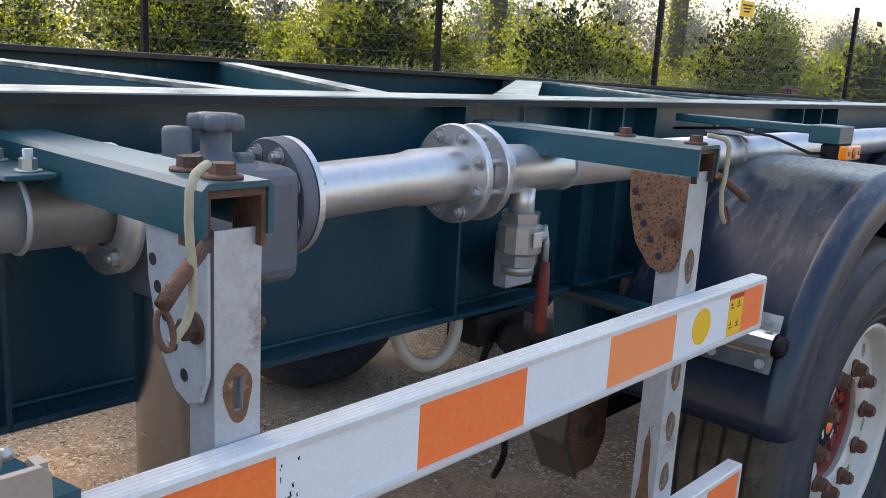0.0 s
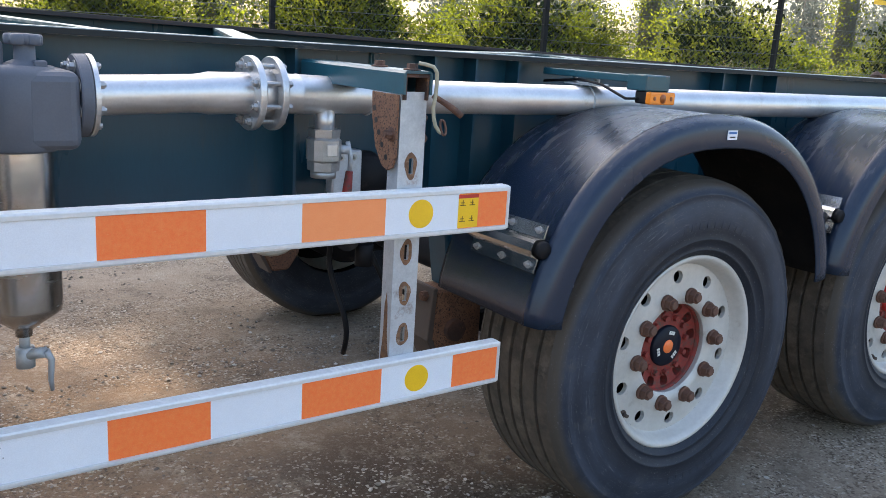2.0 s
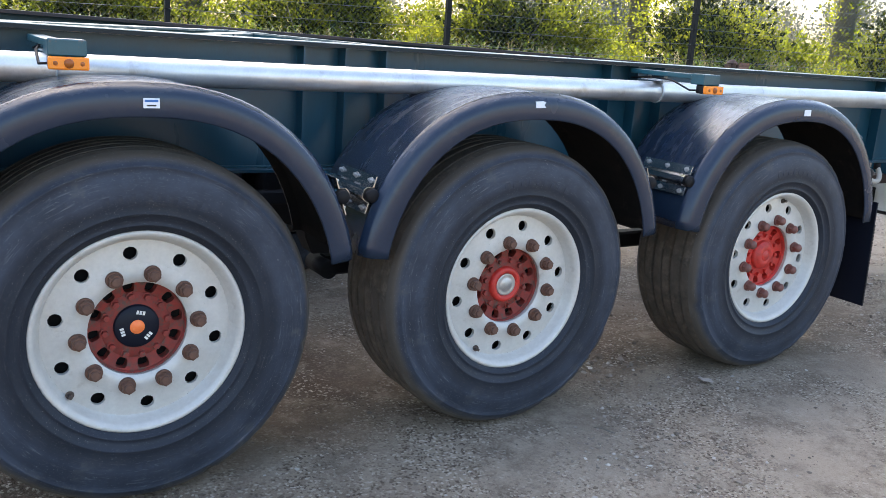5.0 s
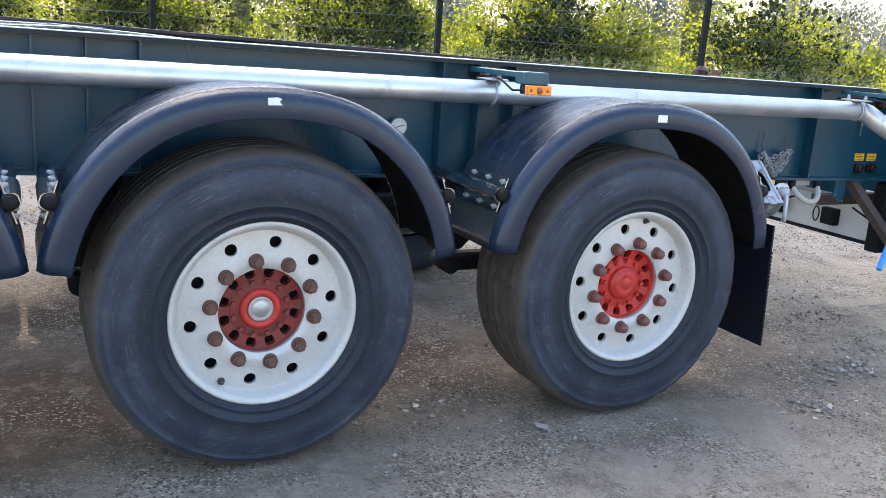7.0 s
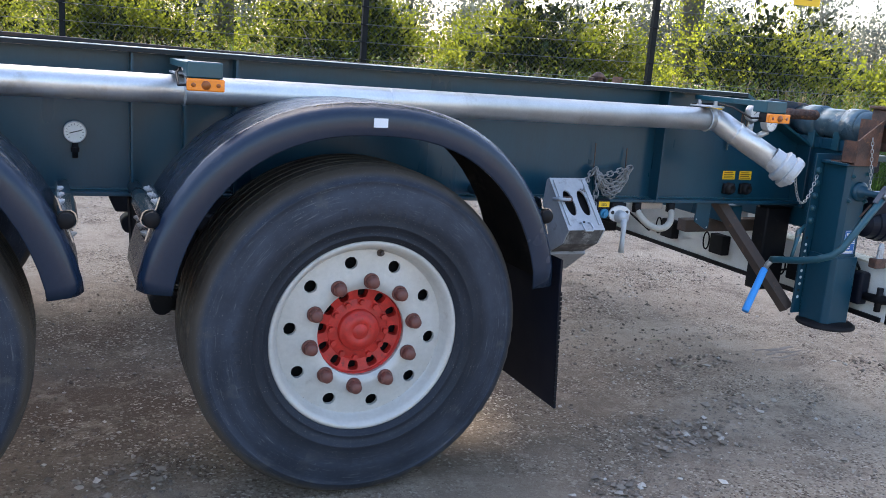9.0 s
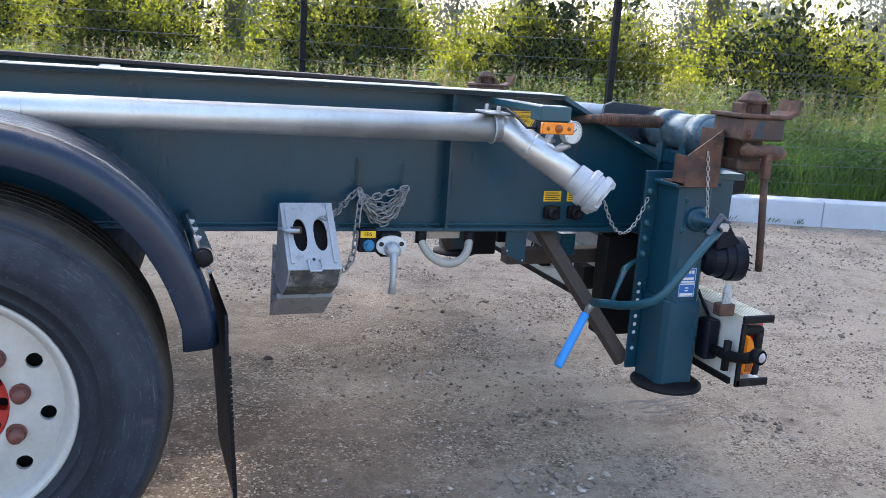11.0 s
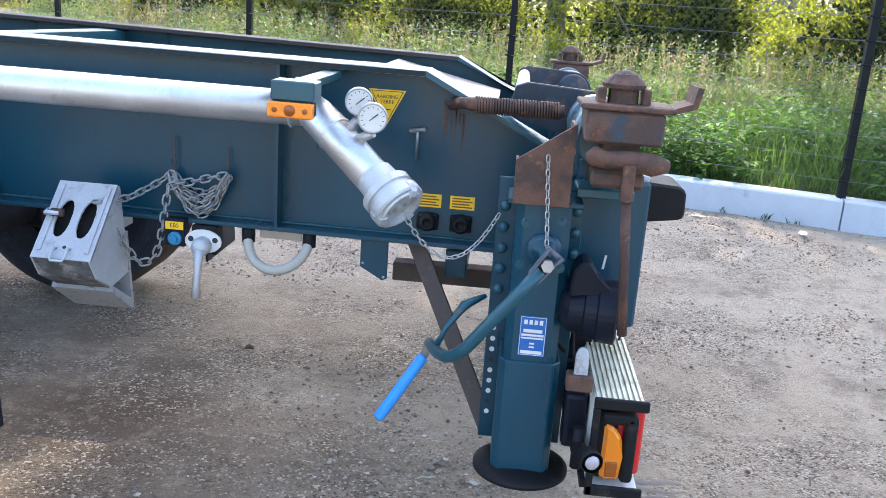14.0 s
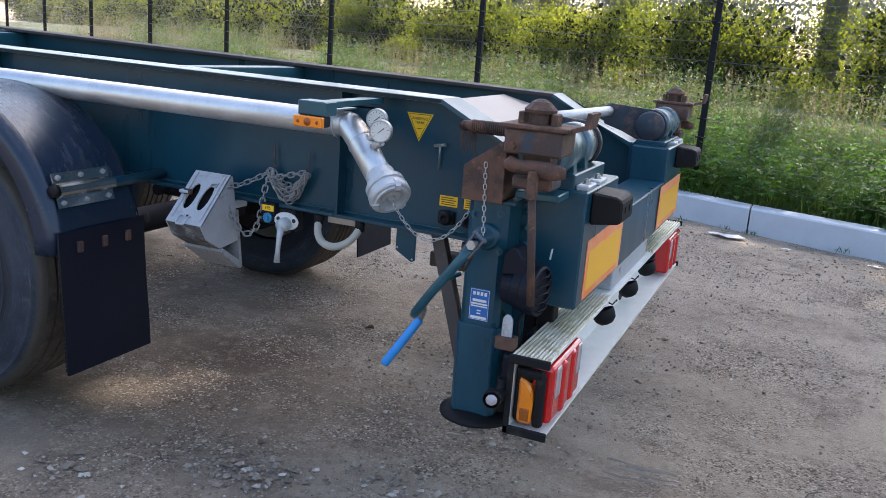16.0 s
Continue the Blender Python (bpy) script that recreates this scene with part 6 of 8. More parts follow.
# black filler in place of the shade behind the chock's slots
part("chock_core", prism(B(), [(y - 0.30, z - 0.66) for y, z in ((0.225, 0.775), (0.365, 0.915), (0.392, 0.74), (0.30, 0.70))], "x", -W + 0.007, W - 0.007), RECESS_BLACK, chock, "black block standing in for shade inside the hollow chock")
part("chock_toe", prism(B(), [(y - 0.30, z - 0.66) for y, z in ((0.186, 0.770), (0.22, 0.712), (0.30, 0.666), (0.304, 0.676), (0.226, 0.722), (0.196, 0.772))], "x", -W + 0.006, W - 0.006), DIRTY_PLASTIC, chock, "dirt-caked toe of the chock")
part("chock_wire", tube(B(), [on_face(-0.020, 0.030, 0.001), on_face(-0.020, 0.024, 0.012), on_face(-0.021, -0.004, 0.016), on_face(-0.017, -0.012, 0.013), on_face(0.014, -0.012, 0.013), on_face(0.018, -0.004, 0.016), on_face(0.017, 0.024, 0.012), on_face(0.017, 0.030, 0.001)], 0.0036, 8), GALV, chock)
for s in (-1, 1):
    bm = B()
    a0, a1 = sorted((s * 0.058, s * 0.068))
    lo, hi = on_face(0, 0.02, 0.005), on_face(0, H - 0.01, 0.005)
    prism(bm, [(lo[1], lo[2]), (hi[1], hi[2]), (hi[1] + 0.004, hi[2] - 0.008), (lo[1] + 0.006, lo[2] - 0.004)], "x", a0, a1)
    part("chock_rib", bm, PLASTIC_GREY, chock)
part("chock_screw", lathe(B(), [(0.005, 0.0), (0.004, 0.002), (0.0, 0.002)], on_face(0.0, 0.035, 0.0005), tuple(off_face), 10), INK, chock)

# ---- small gear under the rear beam ----
eb = part("test_box", box(B(), 3.845, 3.905, 0.405, 0.44, 0.768, 0.845, 0.003), NAVY, trailer, "small dark box with a blue socket and a yellow tag")
part("yellow_tag", box(B(), 3.850, 3.900, 0.4036, 0.405, 0.816, 0.838), YELLOW, eb)
text("tag_words", "EBS", 0.017, Matrix.Translation((3.875, 0.4034, 0.827)) @ Matrix.Rotation(math.pi / 2, 4, "X"), INK, eb)
part("blue_socket", lathe(B(), [(0.019, 0), (0.019, 0.008), (0.016, 0.010), (0.011, 0.010), (0.010, 0.018), (0.0, 0.018)], (3.877, 0.405, 0.791), (0, -1, 0), 18, smooth=False), SOCKET_BLUE, eb)
bm = B()
poly = [(3.955 + 0.052 * math.cos(radians(a)), 0.788 + 0.034 * math.sin(radians(a))) for a in range(0, 360, 24)]
prism(bm, poly, "y", 0.405, 0.412, 0.001)
lv = part("air_suspension_valve", bm, PALE_ALU, trailer, "pale valve plate with a grey lever")
part("valve_box", box(B(), 3.92, 3.99, 0.412, 0.47, 0.75, 0.830, 0.003), BLACK, lv)
for s in (-0.034, 0.034):
    part("plate_hole", cyl(B(), (3.955 + s, 0.4044, 0.794), (3.955 + s, 0.4052, 0.794), 0.008, None, 14), INK, lv)
bm = lathe(B(), [(0.0, 0.04), (0.022, 0.036), (0.026, 0.015), (0.026, 0.0)], (3.955, 0.405, 0.778), (0, -1, 0), 20)
tube(bm, [(3.955, 0.375, 0.772), (3.954, 0.366, 0.735), (3.952, 0.362, 0.69), (3.950, 0.360, 0.64)], [0.015, 0.011, 0.009, 0.0125], 10)
part("valve_lever", bm, CAST_ALU, lv, "grey lever hanging down")
bm = tube(B(), [(4.155 + 0.086 * math.cos(radians(a)), 0.455 + 0.06 * math.sin(radians(a)), 0.805 + 0.078 * math.sin(radians(a))) for a in range(180, 361, 12)], 0.0140, 12)
hl = part("hose_loop", bm, HOSE, trailer, "pale hose loop under the beam")
for x in (4.067, 4.243):
    bm = lathe(B(), [(0.0145, 0.0), (0.0185, 0.001), (0.0185, 0.040), (0.0145, 0.041)], (x + (0.002 if x < 4.1 else -0.002), 0.452, 0.786), (0, 0, 1), 14)
    part("hose_clamp", bm, BLACK, hl)
part("hose_plate", box(B(), 4.095, 4.215, 0.470, 0.476, 0.796, 0.829, 0.001), COVER, hl)
bm = prism(B(), [(4.385, 0.827), (4.462, 0.827), (4.462, 0.712), (4.448, 0.706), (4.385, 0.742)], "y", 0.458, 0.466, 0.001)
gp = part("gusset_plate", bm, TEAL, trailer, "teal gusset plate hanging below the beam")
for p in ((4.392, 0.752), (4.452, 0.716)):
    part("rivet", lathe(B(), [(0.004, 0), (0.003, 0.002), (0, 0.002)], (p[0], 0.458, p[1]), (0, -1, 0), 10), BOLT, gp)
# rusty water stains run down below the return spring
rnd = random.Random(61)
for k in range(9):
    x, w, z1 = 4.592 + 0.0065 * k + rnd.uniform(-0.003, 0.003), rnd.uniform(0.0015, 0.004), 1.215 - 0.004 * k
    z0 = z1 - rnd.uniform(0.03, 0.13)
    pts = [(x - w, z1), (x + w, z1), (x + w * 0.7, z1 * 0.6 + z0 * 0.4), (x + w * 0.9, z1 * 0.3 + z0 * 0.7), (x + w * 0.1, z0), (x - w * 0.5, z1 * 0.3 + z0 * 0.7), (x - w * 0.8, z1 * 0.6 + z0 * 0.4)]
    part("rust_streak", prism(B(), pts, "y", 0.4892, 0.490), BROWN_STEEL if k % 3 else RUST, trailer, "rust stain run down the beam")
# triangle notice and labels on the beam
tri = part("triangle_notice", prism(B(), [(4.383, 1.232), (4.484, 1.232), (4.434, 1.134)], "y", 0.4882, 0.490), YELLOW, trailer, "yellow triangular earthing notice")
bm = B()
for a, c in (((4.391, 1.228), (4.476, 1.228)), ((4.476, 1.228), (4.434, 1.142)), ((4.434, 1.142), (4.391, 1.228))):
    cyl(bm, (a[0], 0.488, a[1]), (c[0], 0.488, c[1]), 0.0009, None, 4)
part("triangle_line", bm, INK, tri)
for body, z in (("AARDING", 1.213), ("TERRE", 1.199)):
    text("notice_words", body, 0.0135, Matrix.Translation((4.434, 0.4878, z)) @ Matrix.Rotation(math.pi / 2, 4, "X"), INK, tri)
part("earth_sign", box(B(), 4.424, 4.444, 0.4874, 0.4882, 1.178, 1.180), INK, tri)
for x0 in (4.530, 4.622):
    lb = part("yellow_label", box(B(), x0, x0 + 0.068, 0.4882, 0.490, 0.921, 0.958, 0.0), YELLOW, trailer, "yellow label with lines of black print")
    for k in range(4):
        part("print_line", box(B(), x0 + 0.006, x0 + 0.062 - 0.008 * (k % 2), 0.4876, 0.4882, 0.926 + 0.0078 * k, 0.9295 + 0.0078 * k), INK_BROWN, lb)
    bm = lathe(B(), [(0.026, 0.0), (0.026, 0.02), (0.020, 0.034), (0.012, 0.036), (0.012, 0.03), (0.0, 0.03)], (x0 + 0.034, 0.49, 0.882), (0, -1, 0), 18)
    box(bm, x0 + 0.004, x0 + 0.064, 0.472, 0.49, 0.86, 0.905, 0.004)
    part("air_socket", bm, BLACK, trailer, "black round air socket")
bm = tube(B(), [(4.50, 0.478, 1.128), (4.545, 0.47, 1.136)], 0.006, 8)
tube(bm, [(4.523, 0.474, 1.13), (4.522, 0.478, 1.05)], 0.004, 8)
part("pull_handle", bm, SCUFFED, trailer, "thin worn pull handle")

# ---- rear jack ----
JX = 4.862
bm = B()
prism(bm, [(JX - 0.062, 0.200), (JX - 0.062, 0.085), (JX - 0.045, 0.068), (JX + 0.045, 0.068), (JX + 0.062, 0.085), (JX + 0.062, 0.200)], "z", 0.655, 1.045)
jack = part("support_jack", bm, TEAL, trailer, "dark teal telescopic support leg with a round foot")
bm = prism(B(), [(JX - 0.072, 0.200), (JX - 0.072, 0.082), (JX - 0.055, 0.060), (JX + 0.055, 0.060), (JX + 0.072, 0.082), (JX + 0.072, 0.200)], "z", 0.366, 0.665, 0.003)
part("inner_leg", bm, TEAL, jack)
bm = lathe(B(), [(0.0, 0.388), (0.055, 0.388), (0.105, 0.378), (0.118, 0.370), (0.118, 0.361), (0.0, 0.359)], (JX + 0.004, 0.122, 0), (0, 0, 1), 40)
part("jack_foot", bm, BLACK, jack, "dark round foot plate")
bm = box(B(), JX - 0.108, JX + 0.10, 0.203, 0.215, 0.392, 1.075, 0.002)
part("mounting_plate", bm, TEAL, jack, "drilled mounting plate with bolts")
part("jack_top", box(B(), JX - 0.085, JX + 0.085, 0.066, 0.2, 1.040, 1.052, 0.002), TEAL, jack)
for k in range(5):
    for x in (JX - 0.089, JX + 0.083):
        part("mount_bolt", lathe(B(), [(0.014, 0.0), (0.013, 0.006), (0.008, 0.011), (0.0, 0.012)], (x, 0.203, 1.005 - 0.0525 * k), (0, -1, 0), 12), TEAL_WORN, jack)
for k in range(10):
    part("plate_hole", cyl(B(), (JX - 0.091, 0.2022, 0.72 - 0.0285 * k), (JX - 0.091, 0.2032, 0.72 - 0.0285 * k), 0.0065, None, 12), DIAL if k % 4 else INK, jack)
lab = part("jack_label", box(B(), JX - 0.031, JX + 0.031, 0.0662, 0.068, 0.680, 0.778), BLUE, jack, "blue and white maker's plate")
fr = B()
for a, c in (((-0.029, 0.6825), (0.029, 0.6825)), ((0.029, 0.6825), (0.029, 0.7755)), ((0.029, 0.7755), (-0.029, 0.7755)), ((-0.029, 0.7755), (-0.029, 0.6825))):
    cyl(fr, (JX + a[0], 0.066, a[1]), (JX + c[0], 0.066, c[1]), 0.0007, None, 4)
part("plate_frame", fr, DIAL, lab)
for k in range(4):
    part("plate_mark", box(B(), JX - 0.022 + 0.012 * k, JX - 0.014 + 0.012 * k, 0.0654, 0.0662, 0.758, 0.769), DIAL, lab)
for z, h, w in ((0.738, 0.008, 0.022), (0.729, 0.005, 0.026), (0.722, 0.004, 0.026), (0.709, 0.004, 0.006), (0.700, 0.004, 0.006), (0.685, 0.008, 0.025)):
    part("plate_bar", box(B(), JX - w, JX + w, 0.0654, 0.0662, z, z + h), DIAL, lab)
# gearbox cover, shaft and crank
bm = lathe(B(), [(0.040, 0.0), (0.040, 0.010), (0.030, 0.014), (0.026, 0.014), (0.024, 0.035), (0.013, 0.036), (0.013, 0.105)], (4.868, 0.068, 0.940), (0, -1, 0), 24)
part("crank_shaft", bm, TEAL, jack)
for p in ((-0.04, 1.0), (0.04, 1.01), (-0.045, 0.90), (0.046, 0.90)):
    part("cover_bolt", bolt(B(), (JX + p[0], 0.068, p[1]), (0, -1, 0), 0.008, 0.008), TEAL_WORN, jack)
S = Vector((4.868, -0.045, 0.938))
along, across = Vector((-0.598, 0.06, -0.799)).normalized(), Vector((0.80, 0.0, -0.60))
bm = B()
for k in (-1, 1):
    c0, c1 = S + across * 0.0165 * k - along * 0.034, S + across * 0.0165 * k + along * 0.040
    if k < 0:
        c1 -= across * -0.006
    ring = [[bm.verts.new(c + across * e * 0.003 + Vector((0, g * 0.011, 0))) for e, g in ((-1, -1), (1, -1), (1, 1), (-1, 1))] for c in (c0, c0.lerp(c1, 0.5), c1)]
    for p, o in zip(ring, ring[1:]):
        for e in range(4):
            bm.faces.new((p[e], p[(e + 1) % 4], o[(e + 1) % 4], o[e]))
    bm.faces.new(ring[0][::-1])
    bm.faces.new(ring[-1])
cyl(bm, S - along * 0.030 - across * 0.024, S - along * 0.030 + across * 0.024, 0.006, None, 10)
ck = part("crank_fork", bm, GREY_CAST, jack, "worn metal crank fork")
bm = cyl(B(), S + Vector((0.004, -0.024, 0.002)), S + Vector((0.004, 0.03, 0.002)), 0.009, None, 12)
hexnut(bm, S + Vector((0.004, -0.018, 0.002)), (0, -1, 0), 0.0145, 0.012)
part("crank_pin", bm, BOLT, ck)
crank = [(4.862, -0.048, 0.925), (4.815, -0.043, 0.862), (4.755, -0.036, 0.782), (4.715, -0.028, 0.725), (4.690, -0.008, 0.694), (4.665, 0.040, 0.668), (4.640, 0.110, 0.648), (4.622, 0.180, 0.635), (4.612, 0.225, 0.625)]
part("crank_arm", tube(B(), crank, 0.0145, 12), TEAL_WORN, jack, "bent teal crank arm")
part("crank_joint", tube(B(), [(4.617, 0.215, 0.632), (4.606, 0.232, 0.605), (4.596, 0.238, 0.575)], [0.013, 0.012, 0.009], 10), BOLT, jack)
G0, G1 = Vector((4.599, 0.238, 0.585)), Vector((4.492, 0.204, 0.412))
bm = tube(B(), [G0, G0.lerp(G1, 0.03), G0.lerp(G1, 0.5), G0.lerp(G1, 0.97), G1], [0.010, 0.0148, 0.0150, 0.0150, 0.013], 16)
part("crank_grip", bm, BLUE_GRIP, jack, "bright blue rubber grip")
part("crank_clip", tube(B(), [(4.632, 0.14, 0.645), (4.655, 0.15, 0.700), (4.695, 0.18, 0.752), (4.745, 0.20, 0.775)], [0.007, 0.007, 0.012, 0.006], 8), TEAL_WORN, jack)
part("brass_pin", cyl(B(), (S.x - 0.01, -0.008, 0.90), (S.x - 0.04, 0.01, 0.845), 0.0045, None, 8), RUST, jack)
# far jack
bm = box(B(), JX - 0.07, JX + 0.07, 2 * YC - 0.20, 2 * YC - 0.06, 0.36, 1.05, 0.01)
fj = part("support_jack", bm, TEAL, trailer, "dark teal telescopic support leg with a round foot")
part("jack_foot", lathe(B(), [(0.0, 0.366), (0.055, 0.366), (0.118, 0.348), (0.118, 0.338), (0.0, 0.336)], (JX, 2 * YC - 0.135, 0), (0, 0, 1), 32), BLACK, fj)
# braces
for y, yy in ((0.50, 0.255), (2 * YC - 0.50, 2 * YC - 0.255)):
    bm = B()
    tube(bm, [(4.530, y, 0.826), (4.775, yy, 0.395)], 0.031, 4)
    part("jack_brace", bm, BROWN_STEEL, trailer, "dark brown rust-streaked diagonal jack brace")
part("tie_bar", box(B(), 4.46, 4.93, 0.60, 0.66, 0.665, 0.72, 0.003), BROWN_STEEL, trailer, "rusty tie bar")
part("tie_bar", box(B(), 4.62, 4.68, 0.50, 1.80, 0.72, 0.80, 0.003), TEAL, trailer, "dark cross tie")

part("bumper_bracket", box(B(), 4.79, 4.93, 0.46, 0.54, 0.42, 0.80, 0.006), BLACK, trailer, "black bracket carrying the underrun beam")
part("bumper_bracket", box(B(), 4.79, 4.93, 2 * YC - 0.54, 2 * YC - 0.46, 0.42, 0.80, 0.006), BLACK, trailer, "black bracket carrying the underrun beam")
# ---- rear bolster ----
bm = box(B(), 4.955, 5.112, 0.30, 2 * YC - 0.30, 0.722, 0.935, 0.004)
for y0, y1 in ((0.215, 0.64), (2 * YC - 0.64, 2 * YC - 0.215)):
    box(bm, 4.950, 5.115, y0, y1, 0.720, 1.085, 0.006)
bol = part("rear_bolster", bm, TEAL, trailer, "dark teal rear cross box with raised ends and rubber buffers")
for y0 in (0.27, 2 * YC - 0.43):
    part("rubber_bumper", prism(B(), [(5.115, 0.978), (5.115, 1.078), (5.195, 1.072), (5.210, 1.060), (5.212, 1.000), (5.204, 0.990)], "y", y0, y0 + 0.16, 0.006), BLACK, bol, "black rubber buffer block")
    for k in range(2):
        part("buffer_bolt", cyl(B(), (5.209, y0 + 0.05 + 0.06 * k, 1.03), (5.214, y0 + 0.05 + 0.06 * k, 1.03), 0.012, None, 12), BLACK, bol)
for y0, y1 in ((0.285, 0.80), (1.565, 2.110)):
    pl = part("rear_marker_board", box(B(), 5.1155, 5.1175, y0, y1, 0.735, 0.925), BOARD_PEACH, bol, "amber reflective board with a faded orange border")
    part("board_field", box(B(), 5.1175, 5.1183, y0 + 0.028, y1 - 0.03, 0.758, 0.885), BOARD_AMBER, pl)
part("paint_mark", prism(B(), [(5.02, 0.865), (5.026, 0.865), (5.030, 0.90), (5.025, 0.90)], "y", 0.2138, 0.215), DIAL, bol)
# neck between beam ends and bolster
for y in (0.50, 2 * YC - 0.50):
    part("beam_end_plate", box(B(), 4.93, 4.955, y - 0.09, y + 0.09, 0.808, 1.09, 0.003), TEAL, trailer)
bm = prism(B(), [(4.30, 1.245), (4.72, 1.152), (4.72, 1.142), (4.30, 1.235)], "y", 0.58, 2 * YC - 0.58)
part("rear_deck_plate", bm, COVER, trailer, "pale sloping deck plate between the beam ends")


def lock_unit(parent):
    """A twistlock on its swivel, built for the near corner."""
    bm = B()
    box(bm, 4.900, 5.105, -0.062, 0.118, 1.218, 1.288, 0.006)
    box(bm, 4.930, 5.075, -0.03, 0.10, 1.120, 1.158, 0.008)
    box(bm, 4.955, 5.055, -0.005, 0.09, 1.155, 1.220)
    tl = part("twistlock", bm, RUST_PAINT, parent, "heavily rusted container twistlock")
    bm = box(B(), 4.882, 5.130, -0.070, 0.124, 1.288, 1.300, 0.003)
    prism(bm, [(5.128, 1.288), (5.185, 1.302), (5.196, 1.345), (5.180, 1.347), (5.172, 1.312), (5.128, 1.300)], "y", -0.045, 0.075)
    part("lock_plate", bm, RUST, tl, "bent rusty top plate")
    bm = lathe(B(), [(0.036, 1.298), (0.036, 1.330), (0.050, 1.331), (0.053, 1.340), (0.030, 1.360), (0.012, 1.368), (0.0, 1.369)], (4.998, 0.020, 0), (0, 0, 1), 12, smooth=False)
    for s in (-1, 1):
        box(bm, 4.998 + s * 0.052 - 0.010, 4.998 + s * 0.052 + 0.010, -0.012, 0.052, 1.298, 1.332, 0.003)
    part("lock_head", bm, RUST, tl, "rusty conical lock head")
    bm = tube(B(), [(4.912, -0.060, 1.186), (4.930, -0.064, 1.192), (4.960, -0.064, 1.186), (5.030, -0.066, 1.188), (5.085, -0.064, 1.182), (5.128, -0.050, 1.180)], [0.012, 0.022, 0.019, 0.021, 0.025, 0.014], 10)
    part("lock_collar", bm, RUST, tl)
    bm = box(B(), 5.008, 5.034, -0.052, -0.022, 1.085, 1.165, 0.004)
    tube(bm, [(5.022, -0.036, 1.10), (5.036, -0.037, 0.95), (5.050, -0.038, 0.79)], 0.0115, 6)
    part("lock_lever", bm, RUST, tl, "rust-yellow hanging lock lever")
    part("lock_bolt", bolt(B(), (4.935, -0.062, 1.240), (0, -1, 0), 0.012, 0.014), RUST, tl)
    # the casting is narrower than its lever gear
    for o in (tl, *tl.children):
        if not o.name.startswith("lock_lever"):
            wide = 0.90 if o.name.startswith("lock_head") else 0.79
            for vert in o.data.vertices:
                vert.co.x = 5.004 + (vert.co.x - 5.002) * wide
                vert.co.y = 0.050 + (vert.co.y - 0.030) * 0.79
                vert.co.z -= 0.016
    # swivel tube
    XS, ZS = 4.988, 1.190
    bm = cyl(B(), (XS, 0.118, ZS), (XS, 0.545, ZS), 0.064, None, 32)
    for y, w in ((0.20, 0.07), (0.41, 0.08)):
        lathe(bm, [(0.064, 0.0), (0.0725, 0.002), (0.0725, w - 0.002), (0.064, w)], (XS, y, ZS), (0, 1, 0), 32)
    sw = part("swivel_tube", bm, SWIVEL, parent, "pale grimy swivel tube with collars")
    part("swivel_end", lathe(B(), [(0.0, 0.012), (0.058, 0.010), (0.066, 0.002), (0.068, -0.028), (0.0, -0.028)], (XS, 0.58, ZS), (0, 1, 0), 32), OLD_BLUE, sw, "worn dark blue end disc")
    part("swivel_pedestal", box(B(), 4.940, 5.070, 0.225, 0.60, 1.080, 1.130, 0.004), TEAL, sw, "teal pedestal under the swivel tube")
    for y in (0.285, 0.42):
        bm = prism(B(), [(4.930, 1.08), (4.932, 1.160), (4.988, 1.185), (5.050, 1.160), (5.060, 1.08)], "y", y - 0.018, y + 0.018, 0.002)
        part("swivel_bearing", bm, TEAL_WORN, sw)
        part("bearing_clip", box(B(), 5.072, 5.112, y - 0.050, y + 0.050, 1.082, 1.100, 0.004), GALV, sw)
        part("bearing_bolt", bolt(B(), (5.092, y, 1.100), (0, 0, 1), 0.010), BOLT, sw)
    rim = [(XS + 0.076 * math.cos(radians(a)), ZS + 0.076 * math.sin(radians(a))) for a in range(75, -141, -15)]
    part("swivel_arm", prism(B(), [(4.776, 1.180), (4.764, 1.220), (4.774, 1.264), (4.806, 1.276)] + rim + [(4.88, 1.150)], "y", 0.545, 0.563, 0.003), OLD_BLUE, sw, "worn dark blue and rust swivel arm")
    # return spring
    bm = B()
    pts = []
    for k in range(30 * 10 + 1):
        a = 2 * math.pi * k / 10
        pts.append((4.675 + 0.215 * k / 300, 0.375 + 0.0195 * math.cos(a), 1.222 + 0.0195 * math.sin(a)))
    tube(bm, pts, 0.0036, 5)
    cyl(bm, (4.66, 0.375, 1.222), (4.90, 0.375, 1.222), 0.016, None, 10)
    tube(bm, [(4.675, 0.378, 1.222), (4.645, 0.400, 1.222), (4.620, 0.43, 1.216), (4.610, 0.478, 1.205)], [0.018, 0.015, 0.017, 0.014], 8)
    part("return_spring", bm, RUST, parent, "rusty coil return spring")
    # bracket below
    bm = prism(B(), [(4.787, 1.046), (4.787, 1.145), (4.912, 1.232), (4.912, 1.046)], "y", 0.040, 0.048, 0.001)
    prism(bm, [(4.787, 1.046), (4.787, 1.056), (4.912, 1.056), (4.912, 1.046)], "y", 0.048, 0.16)
    box(bm, 4.905, 4.912, 0.048, 0.15, 1.05, 1.228)
    box(bm, 4.787, 4.793, 0.048, 0.11, 1.05, 1.143)
    part("swivel_stop", bm, RUST, parent, "rusty folded steel stop bracket")


